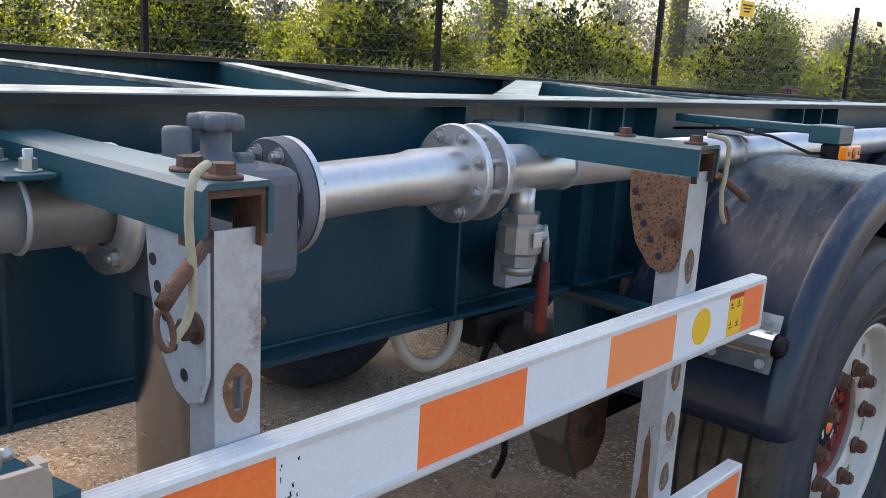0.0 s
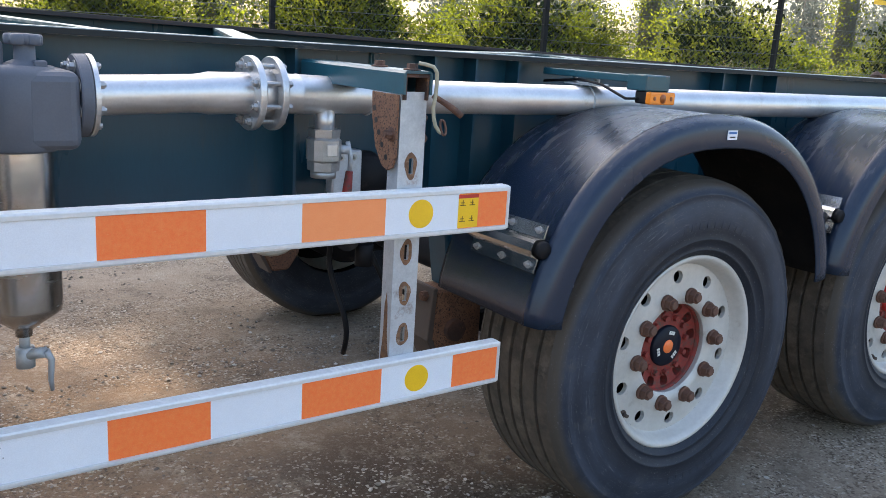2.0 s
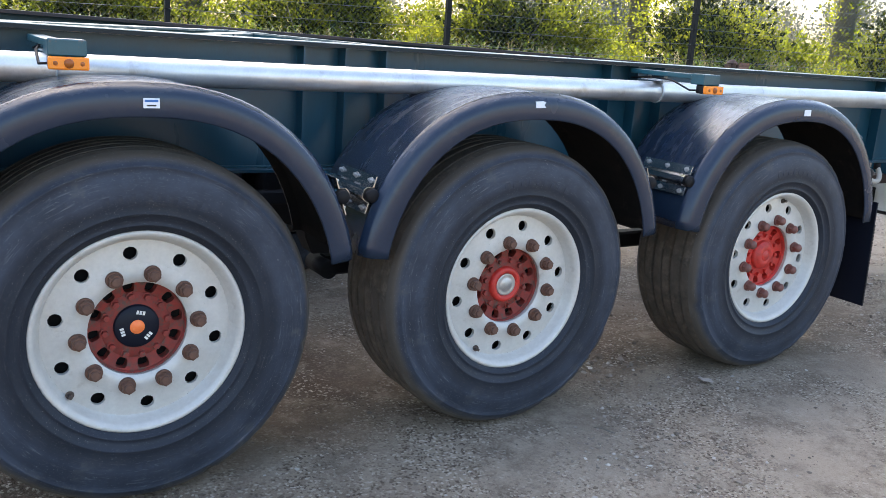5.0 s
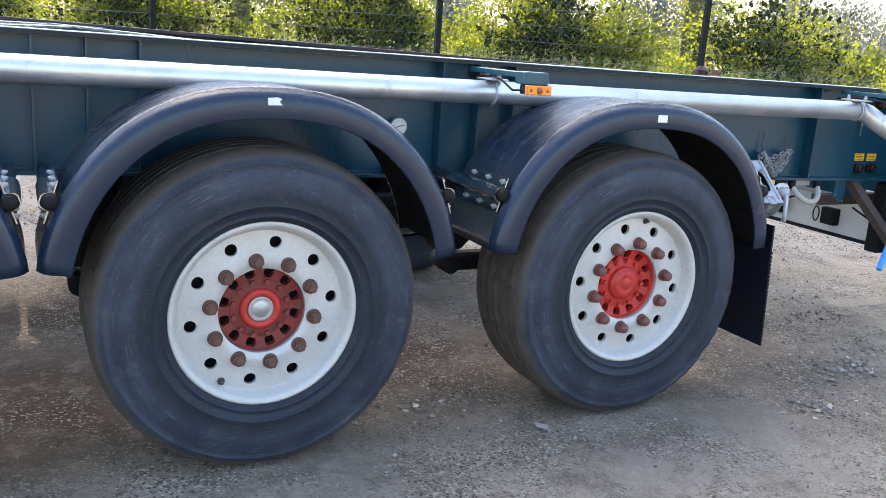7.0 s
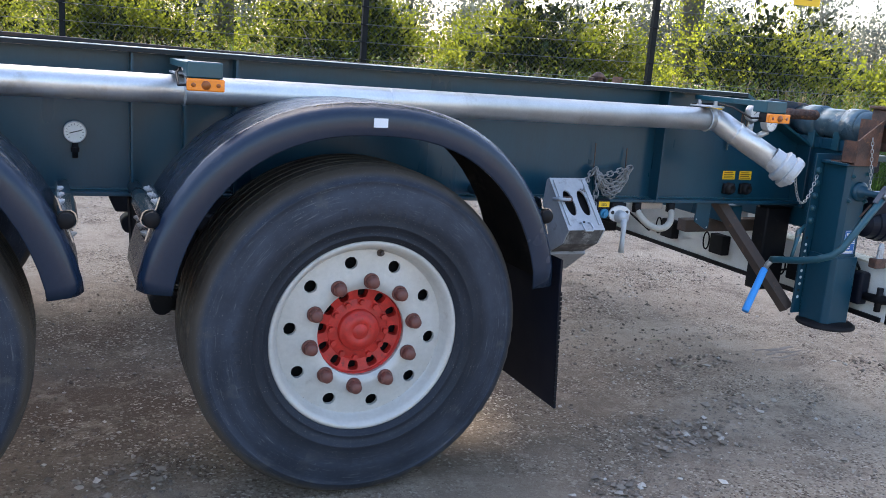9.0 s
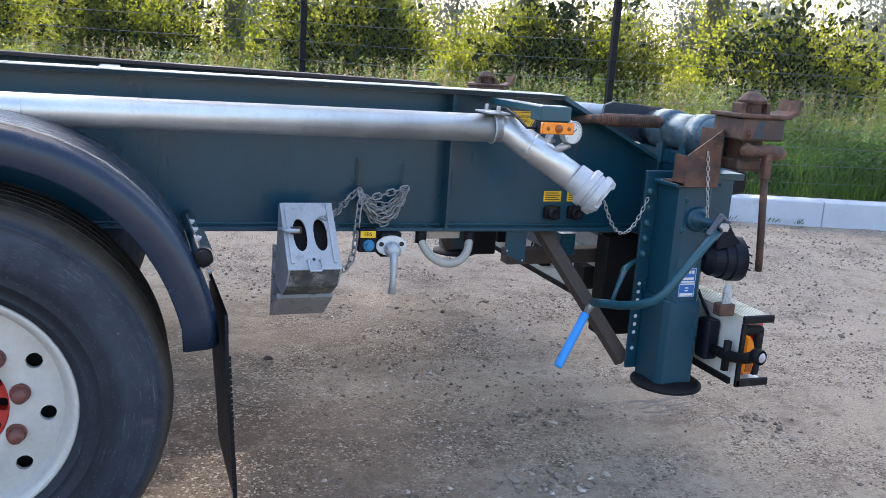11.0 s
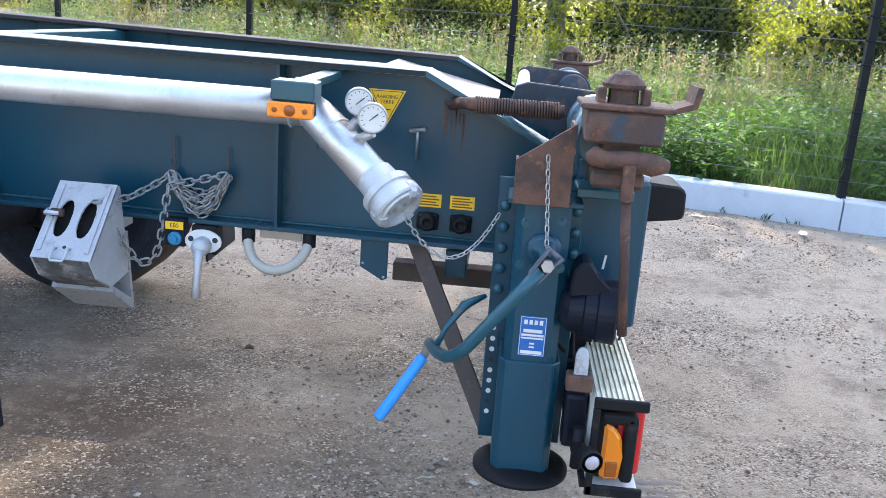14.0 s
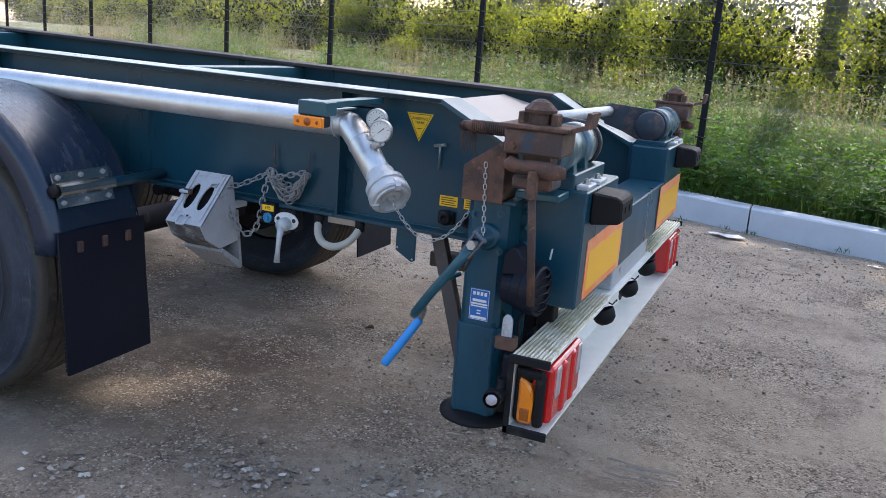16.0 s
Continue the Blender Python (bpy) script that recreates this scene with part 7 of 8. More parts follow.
part("corner_base", box(B(), 4.93, 5.06, 0.10, 0.215, 1.06, 1.082, 0.003), TEAL_WORN, trailer, "teal corner base")
part("corner_base", box(B(), 4.93, 5.06, 2 * YC - 0.215, 2 * YC - 0.10, 1.06, 1.082, 0.003), TEAL_WORN, trailer, "teal corner base")
part("torsion_rod", cyl(B(), (4.792, 0.563, 1.240), (4.810, 2 * YC - 0.563, 1.216), 0.023, None, 18), GALV, trailer, "pale scuffed torsion rod across the rear")
before = set(bpy.data.objects)
lock_unit(trailer)
twin = {trailer: trailer}
for o in sorted((o for o in bpy.data.objects if o not in before), key=lambda o: o.parent != trailer):
    if o.name.startswith("return_spring"):
        continue
    me = o.data.copy()
    for vert in me.vertices:
        vert.co.y = 2 * YC - vert.co.y
        if vert.co.z > 1.11:                      # the far side sits a little lower
            vert.co.x, vert.co.z = vert.co.x + 0.018, vert.co.z - 0.022
    me.flip_normals()
    c = new(o.name.split(".")[0], me)
    c.parent = twin[o.parent]
    twin[o] = c
    tagged(c, o.get("label", ""))

# ---- work lamp, bumper beam and tail lamps ----
bm = lathe(B(), [(0.0, -0.074), (0.030, -0.073), (0.044, -0.062), (0.056, -0.050), (0.060, -0.018), (0.066, -0.014), (0.068, 0.012), (0.073, 0.016), (0.0745, 0.055), (0.067, 0.059), (0.062, 0.05)], (4.992, 0.075, 0.805), (1, -0.12, 0), 32, smooth=False)
wl = part("work_lamp", bm, NAVY, trailer, "round dark plastic reversing lamp with a wire grille")
bm = prism(B(), [(4.932, 0.842), (4.938, 0.905), (4.952, 0.926), (4.972, 0.930), (4.985, 0.915), (4.992, 0.888), (5.030, 0.868), (5.034, 0.850), (4.990, 0.860)], "y", 0.030, 0.112, 0.005)
part("lamp_hood", bm, NAVY, wl, "folded dark rubber cover over the lamp")
part("lamp_cable", tube(B(), [(4.925, 0.075, 0.80), (4.905, 0.08, 0.77), (4.912, 0.10, 0.72), (4.945, 0.12, 0.68)], 0.006, 8), BLACK, wl)
part("lamp_glass", lathe(B(), [(0.0, 0.048), (0.063, 0.048)], (4.992, 0.075, 0.805), (1, -0.12, 0), 28), NAVY, wl)
bm = B()
for k in range(5):
    z = -0.048 + 0.024 * k
    h = math.sqrt(max(0.0, 0.066 ** 2 - z * z))
    tube(bm, [(5.054, 0.068 - h, 0.805 + z), (5.064, 0.066, 0.805 + z), (5.054, 0.068 + h, 0.805 + z)], 0.0028, 5)
part("lamp_grille", bm, BLACK, wl)
bm = prism(B(), [(4.960, 0.655), (4.961, 0.720), (4.967, 0.734), (4.976, 0.738), (4.985, 0.734), (4.991, 0.720), (4.992, 0.655)], "y", 0.0, 0.010, 0.002)
sh = part("bumper_hanger", bm, GALV, trailer, "galvanised hanger with a rusty foot")
part("hanger_foot", box(B(), 4.945, 5.005, -0.01, 0.03, 0.632, 0.672, 0.004), RUST, sh)
part("hanger_arm", box(B(), 4.98, 5.03, 0.30, 0.36, 0.45, 0.735, 0.004), BLACK, sh)
part("hanger_arm", box(B(), 4.98, 5.03, 2 * YC - 0.36, 2 * YC - 0.30, 0.45, 0.735, 0.004), BLACK, sh)
Y0, Y1 = -0.045, 2 * YC + 0.045
bm = prism(B(), [(5.012, 0.408), (5.130, 0.408), (5.130, 0.418), (5.022, 0.418), (5.022, 0.624), (5.122, 0.624), (5.122, 0.632), (5.012, 0.632)], "y", Y0, Y1)
bump = part("bumper_beam", bm, BEAM_WHITE, trailer, "weathered white aluminium underrun beam with a ribbed tread")
for y0, y1 in ((Y0, 0.74), (1.56, Y1)):
    for k in range(9):
        x = 5.014 + 0.0122 * k
        part("tread_rib", box(B(), x, x + 0.0068, y0, y1, 0.632, 0.641), TREAD_ALU, bump)
# dark stiffening edge, boxes and cable loops on its inner side
part("beam_edge", box(B(), 5.000, 5.012, Y0 + 0.02, Y1 - 0.02, 0.404, 0.424), BLACK, bump, "dark lower edge of the beam")
for y in (0.42, 0.95, 1.35, 1.86):
    part("junction_box", box(B(), 4.962, 5.012, y - 0.05, y + 0.05, 0.47, 0.57, 0.006, 2), BLACK, bump, "black cable box")
    ring = [(4.995, y + 0.11 + 0.022 * math.cos(radians(a)), 0.515 + 0.045 * math.sin(radians(a))) for a in range(0, 360, 24)]
    part("cable_loop", tube(B(), ring, 0.004, 5, closed=True), BLACK, bump)
bm = box(B(), 5.02, 5.10, 0.82, 1.48, 0.632, 0.712, 0.004)
for k in range(22):
    box(bm, 5.02, 5.10, 0.83 + 0.029 * k, 0.845 + 0.029 * k, 0.712, 0.718)
part("middle_step", bm, GALV, bump, "raised grey grating step")
for y in (0.62, 1.02, 1.40):
    part("rubber_dome", lathe(B(), [(0.040, 0.0), (0.040, 0.02), (0.036, 0.036), (0.022, 0.050), (0.0, 0.055)], (5.118, y, 0.616), (0.45, 0, -0.9), 20), BLACK, bump, "black rubber dome under the tread")
    part("cable_tail", tube(B(), [(5.10, y + 0.10, 0.622), (5.128, y + 0.12, 0.606), (5.132, y + 0.17, 0.612), (5.126, y + 0.20, 0.598)], 0.0028, 5), BLACK, bump)
for y, s in ((Y0, -1), (Y1, 1)):
    bm = B()
    a, c = sorted((y, y + s * 0.012))
    box(bm, 5.008, 5.130, a, c, 0.618, 0.644, 0.003)
    box(bm, 5.008, 5.024, a, c, 0.404, 0.618, 0.002)
    box(bm, 5.008, 5.138, a, c, 0.402, 0.428, 0.003)
    part("bumper_end_cap", bm, BLACK, bump, "black plastic end cap")
for y in (0.60, 1.45):
    part("beam_hole", cyl(B(), (5.020, y, 0.466), (5.0245, y, 0.466), 0.044, None, 24), BLACK, bump)
for yc, s in ((0.14, 1), (2 * YC - 0.14, -1)):
    bm = box(B(), 5.024, 5.072, yc - 0.168, yc + 0.168, 0.432, 0.604, 0.012, 2)
    lampb = part("tail_lamp", bm, BLACK, trailer, "red, clear and amber tail lamp in a black housing")

    def lens(a, c, x0, x1, z0, z1, mat, name="lens", soft_edge=0.014):
        q0, q1 = sorted((yc + s * a, yc + s * c))
        part(name, box(B(), x0, x1, q0, q1, z0, z1, soft_edge, 3), mat, lampb)
    q0, q1 = sorted((yc - s * 0.180, yc - s * 0.120))
    shape = [(5.040, 0.436), (5.084, 0.436), (5.087, 0.500), (5.082, 0.540), (5.068, 0.562), (5.050, 0.572), (5.040, 0.574)]
    part("lens", prism(B(), shape, "y", q0, q1, 0.008), AMBER, lampb)
    lens(-0.183, -0.175, 5.050, 5.078, 0.446, 0.484, AMBER_DARK, "lens_core", 0.003)
    lens(-0.178, -0.150, 5.086, 5.116, 0.430, 0.596, BLACK, "bezel", 0.010)
    lens(-0.178, -0.150, 5.030, 5.112, 0.572, 0.602, BLACK, "bezel", 0.010)
    lens(-0.150, 0.165, 5.040, 5.134, 0.436, 0.612, RED_LENS)
    lens(-0.128, -0.068, 5.060, 5.138, 0.500, 0.606, CLEAR_LENS)
    lens(-0.060, -0.020, 5.060, 5.142, 0.440, 0.604, RED_LENS)
    lens(0.040, 0.085, 5.060, 5.141, 0.440, 0.606, RED_LENS)
    lens(0.105, 0.158, 5.060, 5.138, 0.500, 0.606, CLEAR_LENS)
O1 = Vector((5.003, -0.160, 0.542))
bm = tube(B(), [(4.985, 0.05, 0.500), (4.987, -0.03, 0.503), (4.994, -0.09, 0.515), O1 + Vector((0, 0.02, -0.002))], [0.017, 0.019, 0.017, 0.021], 12)
cyl(bm, (4.985, -0.02, 0.552), (4.985, -0.02, 0.452), 0.013, None, 10)
lathe(bm, [(0.0, -0.03), (0.024, -0.028), (0.0255, 0.0), (0.0235, 0.004)], O1, (0.25, -1, 0.05), 20)
ol = part("outline_lamp", bm, BLACK, trailer, "small black outline lamp on a rubber arm")
part("lamp_lens", lathe(B(), [(0.016, 0.004), (0.012, 0.009), (0, 0.011)], O1, (0.25, -1, 0.05), 20), CLEAR_LENS, ol)
for y0, y1, z0 in ((0.05, 0.11, 0.46), (0.28, 0.38, 0.45)):
    part("lamp_back", box(B(), 4.953, 5.008, y0, y1, z0, 0.60, 0.012, 2), NAVY, trailer, "dark lamp back and plug behind the beam")
for pts in ([(4.99, 0.10, 0.60), (4.965, 0.14, 0.68), (4.97, 0.25, 0.72), (4.95, 0.40, 0.70)], [(4.99, 0.33, 0.55), (4.96, 0.5, 0.50), (4.98, 0.8, 0.60)], [(5.0, 1.8, 0.55), (4.96, 1.5, 0.48), (4.98, 1.2, 0.60)]):
    part("cable", tube(B(), pts, 0.006, 6), BLACK, trailer, "black cable")

# ---- kerb ----
x = 5.3 - 1.992 * 6
kerb = thing("kerb", "pale concrete edge beam along the verge", "kerb")
tagged(kerb, kind="structure")
while x < 16:
    x2 = x + 1.98
    bm = B()
    a, c = (x, KERB(x)), (x2, KERB(x2))
    prof = [(0.0, -0.02), (0.0, 0.275), (0.012, 0.288), (0.20, 0.292), (0.215, 0.28), (0.215, -0.02)]
    r1, r2 = [[bm.verts.new((p[0], p[1] + y, z)) for y, z in prof] for p in (a, c)]
    for k in range(len(prof)):
        k2 = (k + 1) % len(prof)
        bm.faces.new((r1[k], r1[k2], r2[k2], r2[k]))
    bm.faces.new(r1)
    bm.faces.new(r2[::-1])
    part("kerb_block", bm, CONCRETE, kerb)
    x = x2 + 0.012

# ---- verge ----
bm = B()
rows = []
for i in range(80):
    x = -30 + i
    row = []
    for j, dy in enumerate((0.19, 0.6, 1.2, 2.2, 4.0, 7.0, 12.0, 60.0)):
        z = (0.25, 0.27, 0.32, 0.38, 0.45, 0.5, 0.5, 0.5)[j] + 0.05 * noise.noise((x * 0.7, dy, 2)) * min(1, dy)
        row.append(bm.verts.new((x, KERB(x) + dy, z)))
    rows.append(row)
for a, c in zip(rows, rows[1:]):
    for k in range(7):
        bm.faces.new((a[k], c[k], c[k + 1], a[k + 1])).smooth = True
tagged(part("verge", bm, SOIL), "rising grassy verge behind the kerb", "verge", kind="structure")


def blades(count, x0, x1, d0, d1, h0, h1, w, seed, lean=0.35, dens=0.0):
    rnd = random.Random(seed)
    v, f = [], []
    for _ in range(count):
        x, dy = rnd.uniform(x0, x1), d0 + (d1 - d0) * rnd.random()
        if noise.noise((x * 0.9, dy * 0.9, seed)) < dens - 0.5 * rnd.random():
            continue
        y = KERB(x) + dy
        z = 0.25 + 0.06 * min(dy, 2.4)
        h = rnd.uniform(h0, h1) * (0.75 + 0.5 * noise.noise((x * 1.3, dy * 1.3, 7)))
        a = rnd.random() * 6.283
        lx, ly = lean * h * math.cos(a), lean * h * math.sin(a)
        sx, sy = -math.sin(a) * w, math.cos(a) * w
        n0 = len(v)
        v += [(x - sx, y - sy, z), (x + sx, y + sy, z), (x + lx * 0.35 + sx * 0.8, y + ly * 0.35 + sy * 0.8, z + h * 0.6), (x + lx * 0.35 - sx * 0.8, y + ly * 0.35 - sy * 0.8, z + h * 0.6), (x + lx, y + ly, z + h)]
        f += [(n0, n0 + 1, n0 + 2, n0 + 3), (n0 + 3, n0 + 2, n0 + 4)]
    me = bpy.data.meshes.new("mesh")
    me.from_pydata(v, [], f)
    return me


tagged(part("grass", blades(95000, -13, 14, 0.20, 3.6, 0.10, 0.32, 0.0042, 21, 0.75, -0.25), GRASS), "long green grass on the verge", "grass", kind="stuff")
tagged(part("dry_grass", blades(15000, -16, 14, 2.9, 5.2, 0.30, 0.66, 0.005, 22, 0.45, 0.0), STRAW), "tall straw-coloured grass along the fence", "grass", kind="stuff")

tagged(part("tall_grass", blades(20000, 2.5, 13, 0.5, 5.0, 0.30, 0.62, 0.0042, 27, 0.6, -0.1), GRASS), "tall unmown green grass behind the fence", "grass", kind="stuff")


def weeds(count, seed):
    """Low leafy rosettes between the grass."""
    rnd = random.Random(seed)
    v, f = [], []
    for _ in range(count):
        x, dy = rnd.uniform(-6, 12.5), rnd.uniform(0.25, 4.5)
        if noise.noise((x * 1.1, dy * 1.1, seed)) < -0.05:
            continue
        y, z, h = KERB(x) + dy, 0.26 + 0.05 * min(dy, 2.4), rnd.uniform(0.12, 0.5)
        for k in range(rnd.randint(9, 16)):
            a, u = rnd.random() * 6.283, rnd.uniform(0.2, 1.0)
            o = Vector((x + 0.10 * rnd.gauss(0, 1), y + 0.10 * rnd.gauss(0, 1), z + h * u))
            dr = Vector((math.cos(a), math.sin(a), rnd.uniform(-0.3, 0.6))).normalized()
            sd = Vector((-math.sin(a), math.cos(a), rnd.uniform(-0.3, 0.3)))
            ln = rnd.uniform(0.05, 0.11)
            n0 = len(v)
            v += [tuple(o), tuple(o + dr * ln * 0.5 + sd * ln * 0.30), tuple(o + dr * ln - Vector((0, 0, ln * 0.25))), tuple(o + dr * ln * 0.5 - sd * ln * 0.30)]
            f.append((n0, n0 + 1, n0 + 2, n0 + 3))
    me = bpy.data.meshes.new("mesh")
    me.from_pydata(v, [], f)
    return me


def tall_weeds(count, seed):
    """Upright stalks set with small leaves."""
    rnd = random.Random(seed)
    v, f = [], []
    for _ in range(count):
        x, dy = rnd.uniform(-12, 14), 0.9 + 4.6 * rnd.random() ** 0.8
        if noise.noise((x * 0.6, dy * 0.6, seed)) < -0.12 + 0.2 * rnd.random():
            continue
        b = Vector((x, KERB(x) + dy, 0.26 + 0.05 * min(dy, 2.4)))
        h = rnd.uniform(0.45, 1.0) * min(1.0, 0.55 + 0.16 * dy)
        lean = Vector((rnd.gauss(0, 0.10), rnd.gauss(0, 0.10), 1.0)).normalized()
        sd = Vector((0.0025, 0, 0))
        n0 = len(v)
        v += [tuple(b - sd), tuple(b + sd), tuple(b + lean * h)]
        f.append((n0, n0 + 1, n0 + 2))
        for k in range(int(13 * h) + 3):
            u, a = rnd.uniform(0.15, 1.0), rnd.random() * 6.283
            o = b + lean * h * u
            dr = Vector((math.cos(a), math.sin(a), rnd.uniform(0.1, 0.9))).normalized()
            sw = dr.cross(Vector((0, 0, 1))).normalized()
            ln = rnd.uniform(0.045, 0.10) * (1.15 - 0.5 * u)
            n0 = len(v)
            v += [tuple(o), tuple(o + dr * ln * 0.5 + sw * ln * 0.2), tuple(o + dr * ln), tuple(o + dr * ln * 0.5 - sw * ln * 0.2)]
            f.append((n0, n0 + 1, n0 + 2, n0 + 3))
    me = bpy.data.meshes.new("mesh")
    me.from_pydata(v, [], f)
    return me


tagged(part("tall_weeds", tall_weeds(12000, 33), MUGWORT), "tall grey-green weeds crowding behind the fence", "weeds", kind="stuff")
tagged(part("weeds", weeds(7000, 31), WEED), "leafy green weeds among the verge grass", "weeds", kind="stuff")


def plumes(count, seed):
    rnd = random.Random(seed)
    v, f = [], []
    for _ in range(count):
        x, dy = rnd.uniform(-16, 13), rnd.uniform(2.2, 5.2)
        if noise.noise((x * 0.9, dy * 0.9, 22)) < -0.05:
            continue
        y, h = KERB(x) + dy, rnd.uniform(0.65, 1.1)
        b = Vector((x, y, 0.3))
        lean = Vector((rnd.uniform(-0.25, 0.25), rnd.uniform(-0.2, 0.2), 0))
        tip = b + Vector((0, 0, h)) + lean
        for k in range(9):
            p = b.lerp(tip, 0.72 + 0.03 * k)
            q = Vector((rnd.uniform(-1, 1), rnd.uniform(-1, 1), rnd.uniform(0.2, 1.2))) * 0.045
            s = Vector((rnd.uniform(-1, 1), rnd.uniform(-1, 1), 0)) * 0.010
            n0 = len(v)
            v += [tuple(p - s), tuple(p + s), tuple(p + q)]
            f.append((n0, n0 + 1, n0 + 2))
        n0 = len(v)
        v += [tuple(b - Vector((0.004, 0, 0))), tuple(b + Vector((0.004, 0, 0))), tuple(tip)]
        f.append((n0, n0 + 1, n0 + 2))
    me = bpy.data.meshes.new("mesh")
    me.from_pydata(v, [], f)
    return me


tagged(part("seed_heads", plumes(2800, 5), STRAW), "feathery dry seed heads of tall grass", "grass", kind="stuff")

# ---- fence ----
fence = thing("wire_fence", "dark metal post fence with chain-link mesh and straight wires", "fence")
posts = [4.73 + 2.73 * k for k in range(-9, 1)] + [7.30, 11.7]
for x in posts:
    y = FENCE_Y(x)
    bm = box(B(), x - 0.028, x + 0.028, y - 0.028, y + 0.028, 0.0, 2.45, 0.004)
    for k in range(12):
        z = 0.42 + 0.17 * k
        cyl(bm, (x - 0.05, y - 0.034, z), (x + 0.05, y - 0.034, z), 0.007, None, 6)
    part("post", bm, FENCE, fence)
xa, xb = posts[0], posts[-1] + 4.0
for k in range(11):
    z = 0.42 + 0.17 * k
    bm = B()
    line = [(p + (q - p) * j / 4, FENCE_Y(p + (q - p) * j / 4) - 0.036, z - 0.012 * math.sin(math.pi * j / 4)) for p, q in zip(posts, posts[1:] + [xb]) for j in range(4)]
    tube(bm, line, 0.0025, 4, caps=False)
    part("line_wire", bm, WIRE, fence)
v, f = [], []
W0, zlo, zhi, r = 0.062, 0.32, 2.3, 0.0011
cnt = int((xb - xa) / W0)
for s in (-1, 1):
    for k in range(-32, cnt + 32):
        x0 = xa + k * W0
        x1 = x0 + s * (zhi - zlo) * 0.95
        if min(x0, x1) < xa or max(x0, x1) > xb:
            continue
        n0 = len(v)
        for x, z in ((x0, zlo), (x1, zhi)):
            y = FENCE_Y(x) + 0.034
            v += [(x - r, y, z), (x + r, y - r, z), (x + r * 0.5, y + r * 1.5, z)]
        f += [(n0, n0 + 1, n0 + 4, n0 + 3), (n0 + 1, n0 + 2, n0 + 5, n0 + 4), (n0 + 2, n0, n0 + 3, n0 + 5)]
me = bpy.data.meshes.new("mesh")
me.from_pydata(v, [], f)
mesh_part = part("chain_link", me, WIRE, fence, "diamond wire mesh")
tagged(mesh_part, kind="stuff")

sign = part("fence_sign", box(B(), -0.15, 0.15, -0.004, 0.004, -0.10, 0.10, 0.002), YELLOW)
sign.location, sign.rotation_euler = (8.9, FENCE_Y(8.9) - 0.055, 2.22), (0, 0, math.atan(-0.17))
tagged(sign, "small yellow warning sign wired to the fence", "sign")
for k in range(3):
    part("sign_bar", box(B(), -0.11 + 0.02 * k, 0.11 - 0.03 * k, -0.0052, -0.004, 0.035 - 0.04 * k, 0.055 - 0.04 * k), INK, sign)
# ---- hedge and trees ----


# ground rectangles to be sunlit; crown leaves are cut away to suit
SUN_PATCHES = ((3.15, 3.50, 0.15, 0.95), (0.55, 0.92, 1.1, 2.2), (-1.50, -0.9, 1.4, 2.4), (-1.1, -0.9, 0.9, 1.2), (0.10, 0.22, 2.6, 3.3))


def foliage(centre, size, count, leaf, seed, clump=26, hang=0.0, spread=2.6, shell=0.45, gaps=False, lobes=0):
    """Small folded leaves in clumps through an uneven crown."""
    rnd = random.Random(seed)
    v, f = [], []
    cx, cy, cz = centre
    k = 0
    knobs = [(Vector((rnd.uniform(-0.62, 0.62), rnd.uniform(-0.5, 0.5), rnd.uniform(-0.80, 0.46))), rnd.uniform(0.36, 0.60)) for _ in range(lobes)]
    while k < count // clump:
        p = Vector((rnd.gauss(0, 1), rnd.gauss(0, 1), rnd.gauss(0, 1))).normalized() * (rnd.random() ** shell)
        if lobes:
            # crowded side shoots and knobs break up the outline
            o, w = knobs[rnd.randrange(lobes)]
            p = o + p * w * (1.0 + (0.45 * rnd.random() if p.z > 0.75 else 0.0))
        q = noise.noise((p.x * 1.7 + seed, p.y * 1.7, p.z * 1.7))
        if q + 0.25 * rnd.random() < -0.16:
            continue
        k += 1
        b = Vector((cx + p.x * size[0] * (1 + 0.35 * q), cy + p.y * size[1] * (1 + 0.35 * q), cz + p.z * size[2] * (1 + 0.5 * q)))
        if b.z < 0.25:
            b.z = 0.25 + rnd.random() * 0.3
        out = Vector((p.x, p.y, p.z + 0.5)).normalized()
        for _ in range(clump):
            o = b + Vector((rnd.gauss(0, 1), rnd.gauss(0, 1), rnd.gauss(0, 0.8))) * leaf * spread
            if gaps:
                # leaves that would shadow a chosen sun patch are mostly left out
                gy = o.y - o.z / math.tan(radians(SUN_UP))
                gx = o.x - (o.y - gy) * math.tan(radians(SUN_AZ))
                if any(a - 0.11 < gx < c + 0.11 and e - 0.08 < gy < h + 0.08 for a, c, e, h in SUN_PATCHES) and rnd.random() < 0.8:
                    continue
            dr = (out + Vector((rnd.gauss(0, 0.7), rnd.gauss(0, 0.7), rnd.gauss(0, 0.6) - hang))).normalized()
            sd = dr.cross(Vector((rnd.gauss(0, 1), rnd.gauss(0, 1), rnd.gauss(0, 1)))).normalized()
            ln = leaf * rnd.uniform(0.7, 1.3)
            n0 = len(v)
            v += [tuple(o), tuple(o + dr * ln * 0.5 + sd * ln * 0.33), tuple(o + dr * ln), tuple(o + dr * ln * 0.5 - sd * ln * 0.33)]
            f.append((n0, n0 + 1, n0 + 2, n0 + 3))
    me = bpy.data.meshes.new("mesh")
    me.from_pydata(v, [], f)
    return me


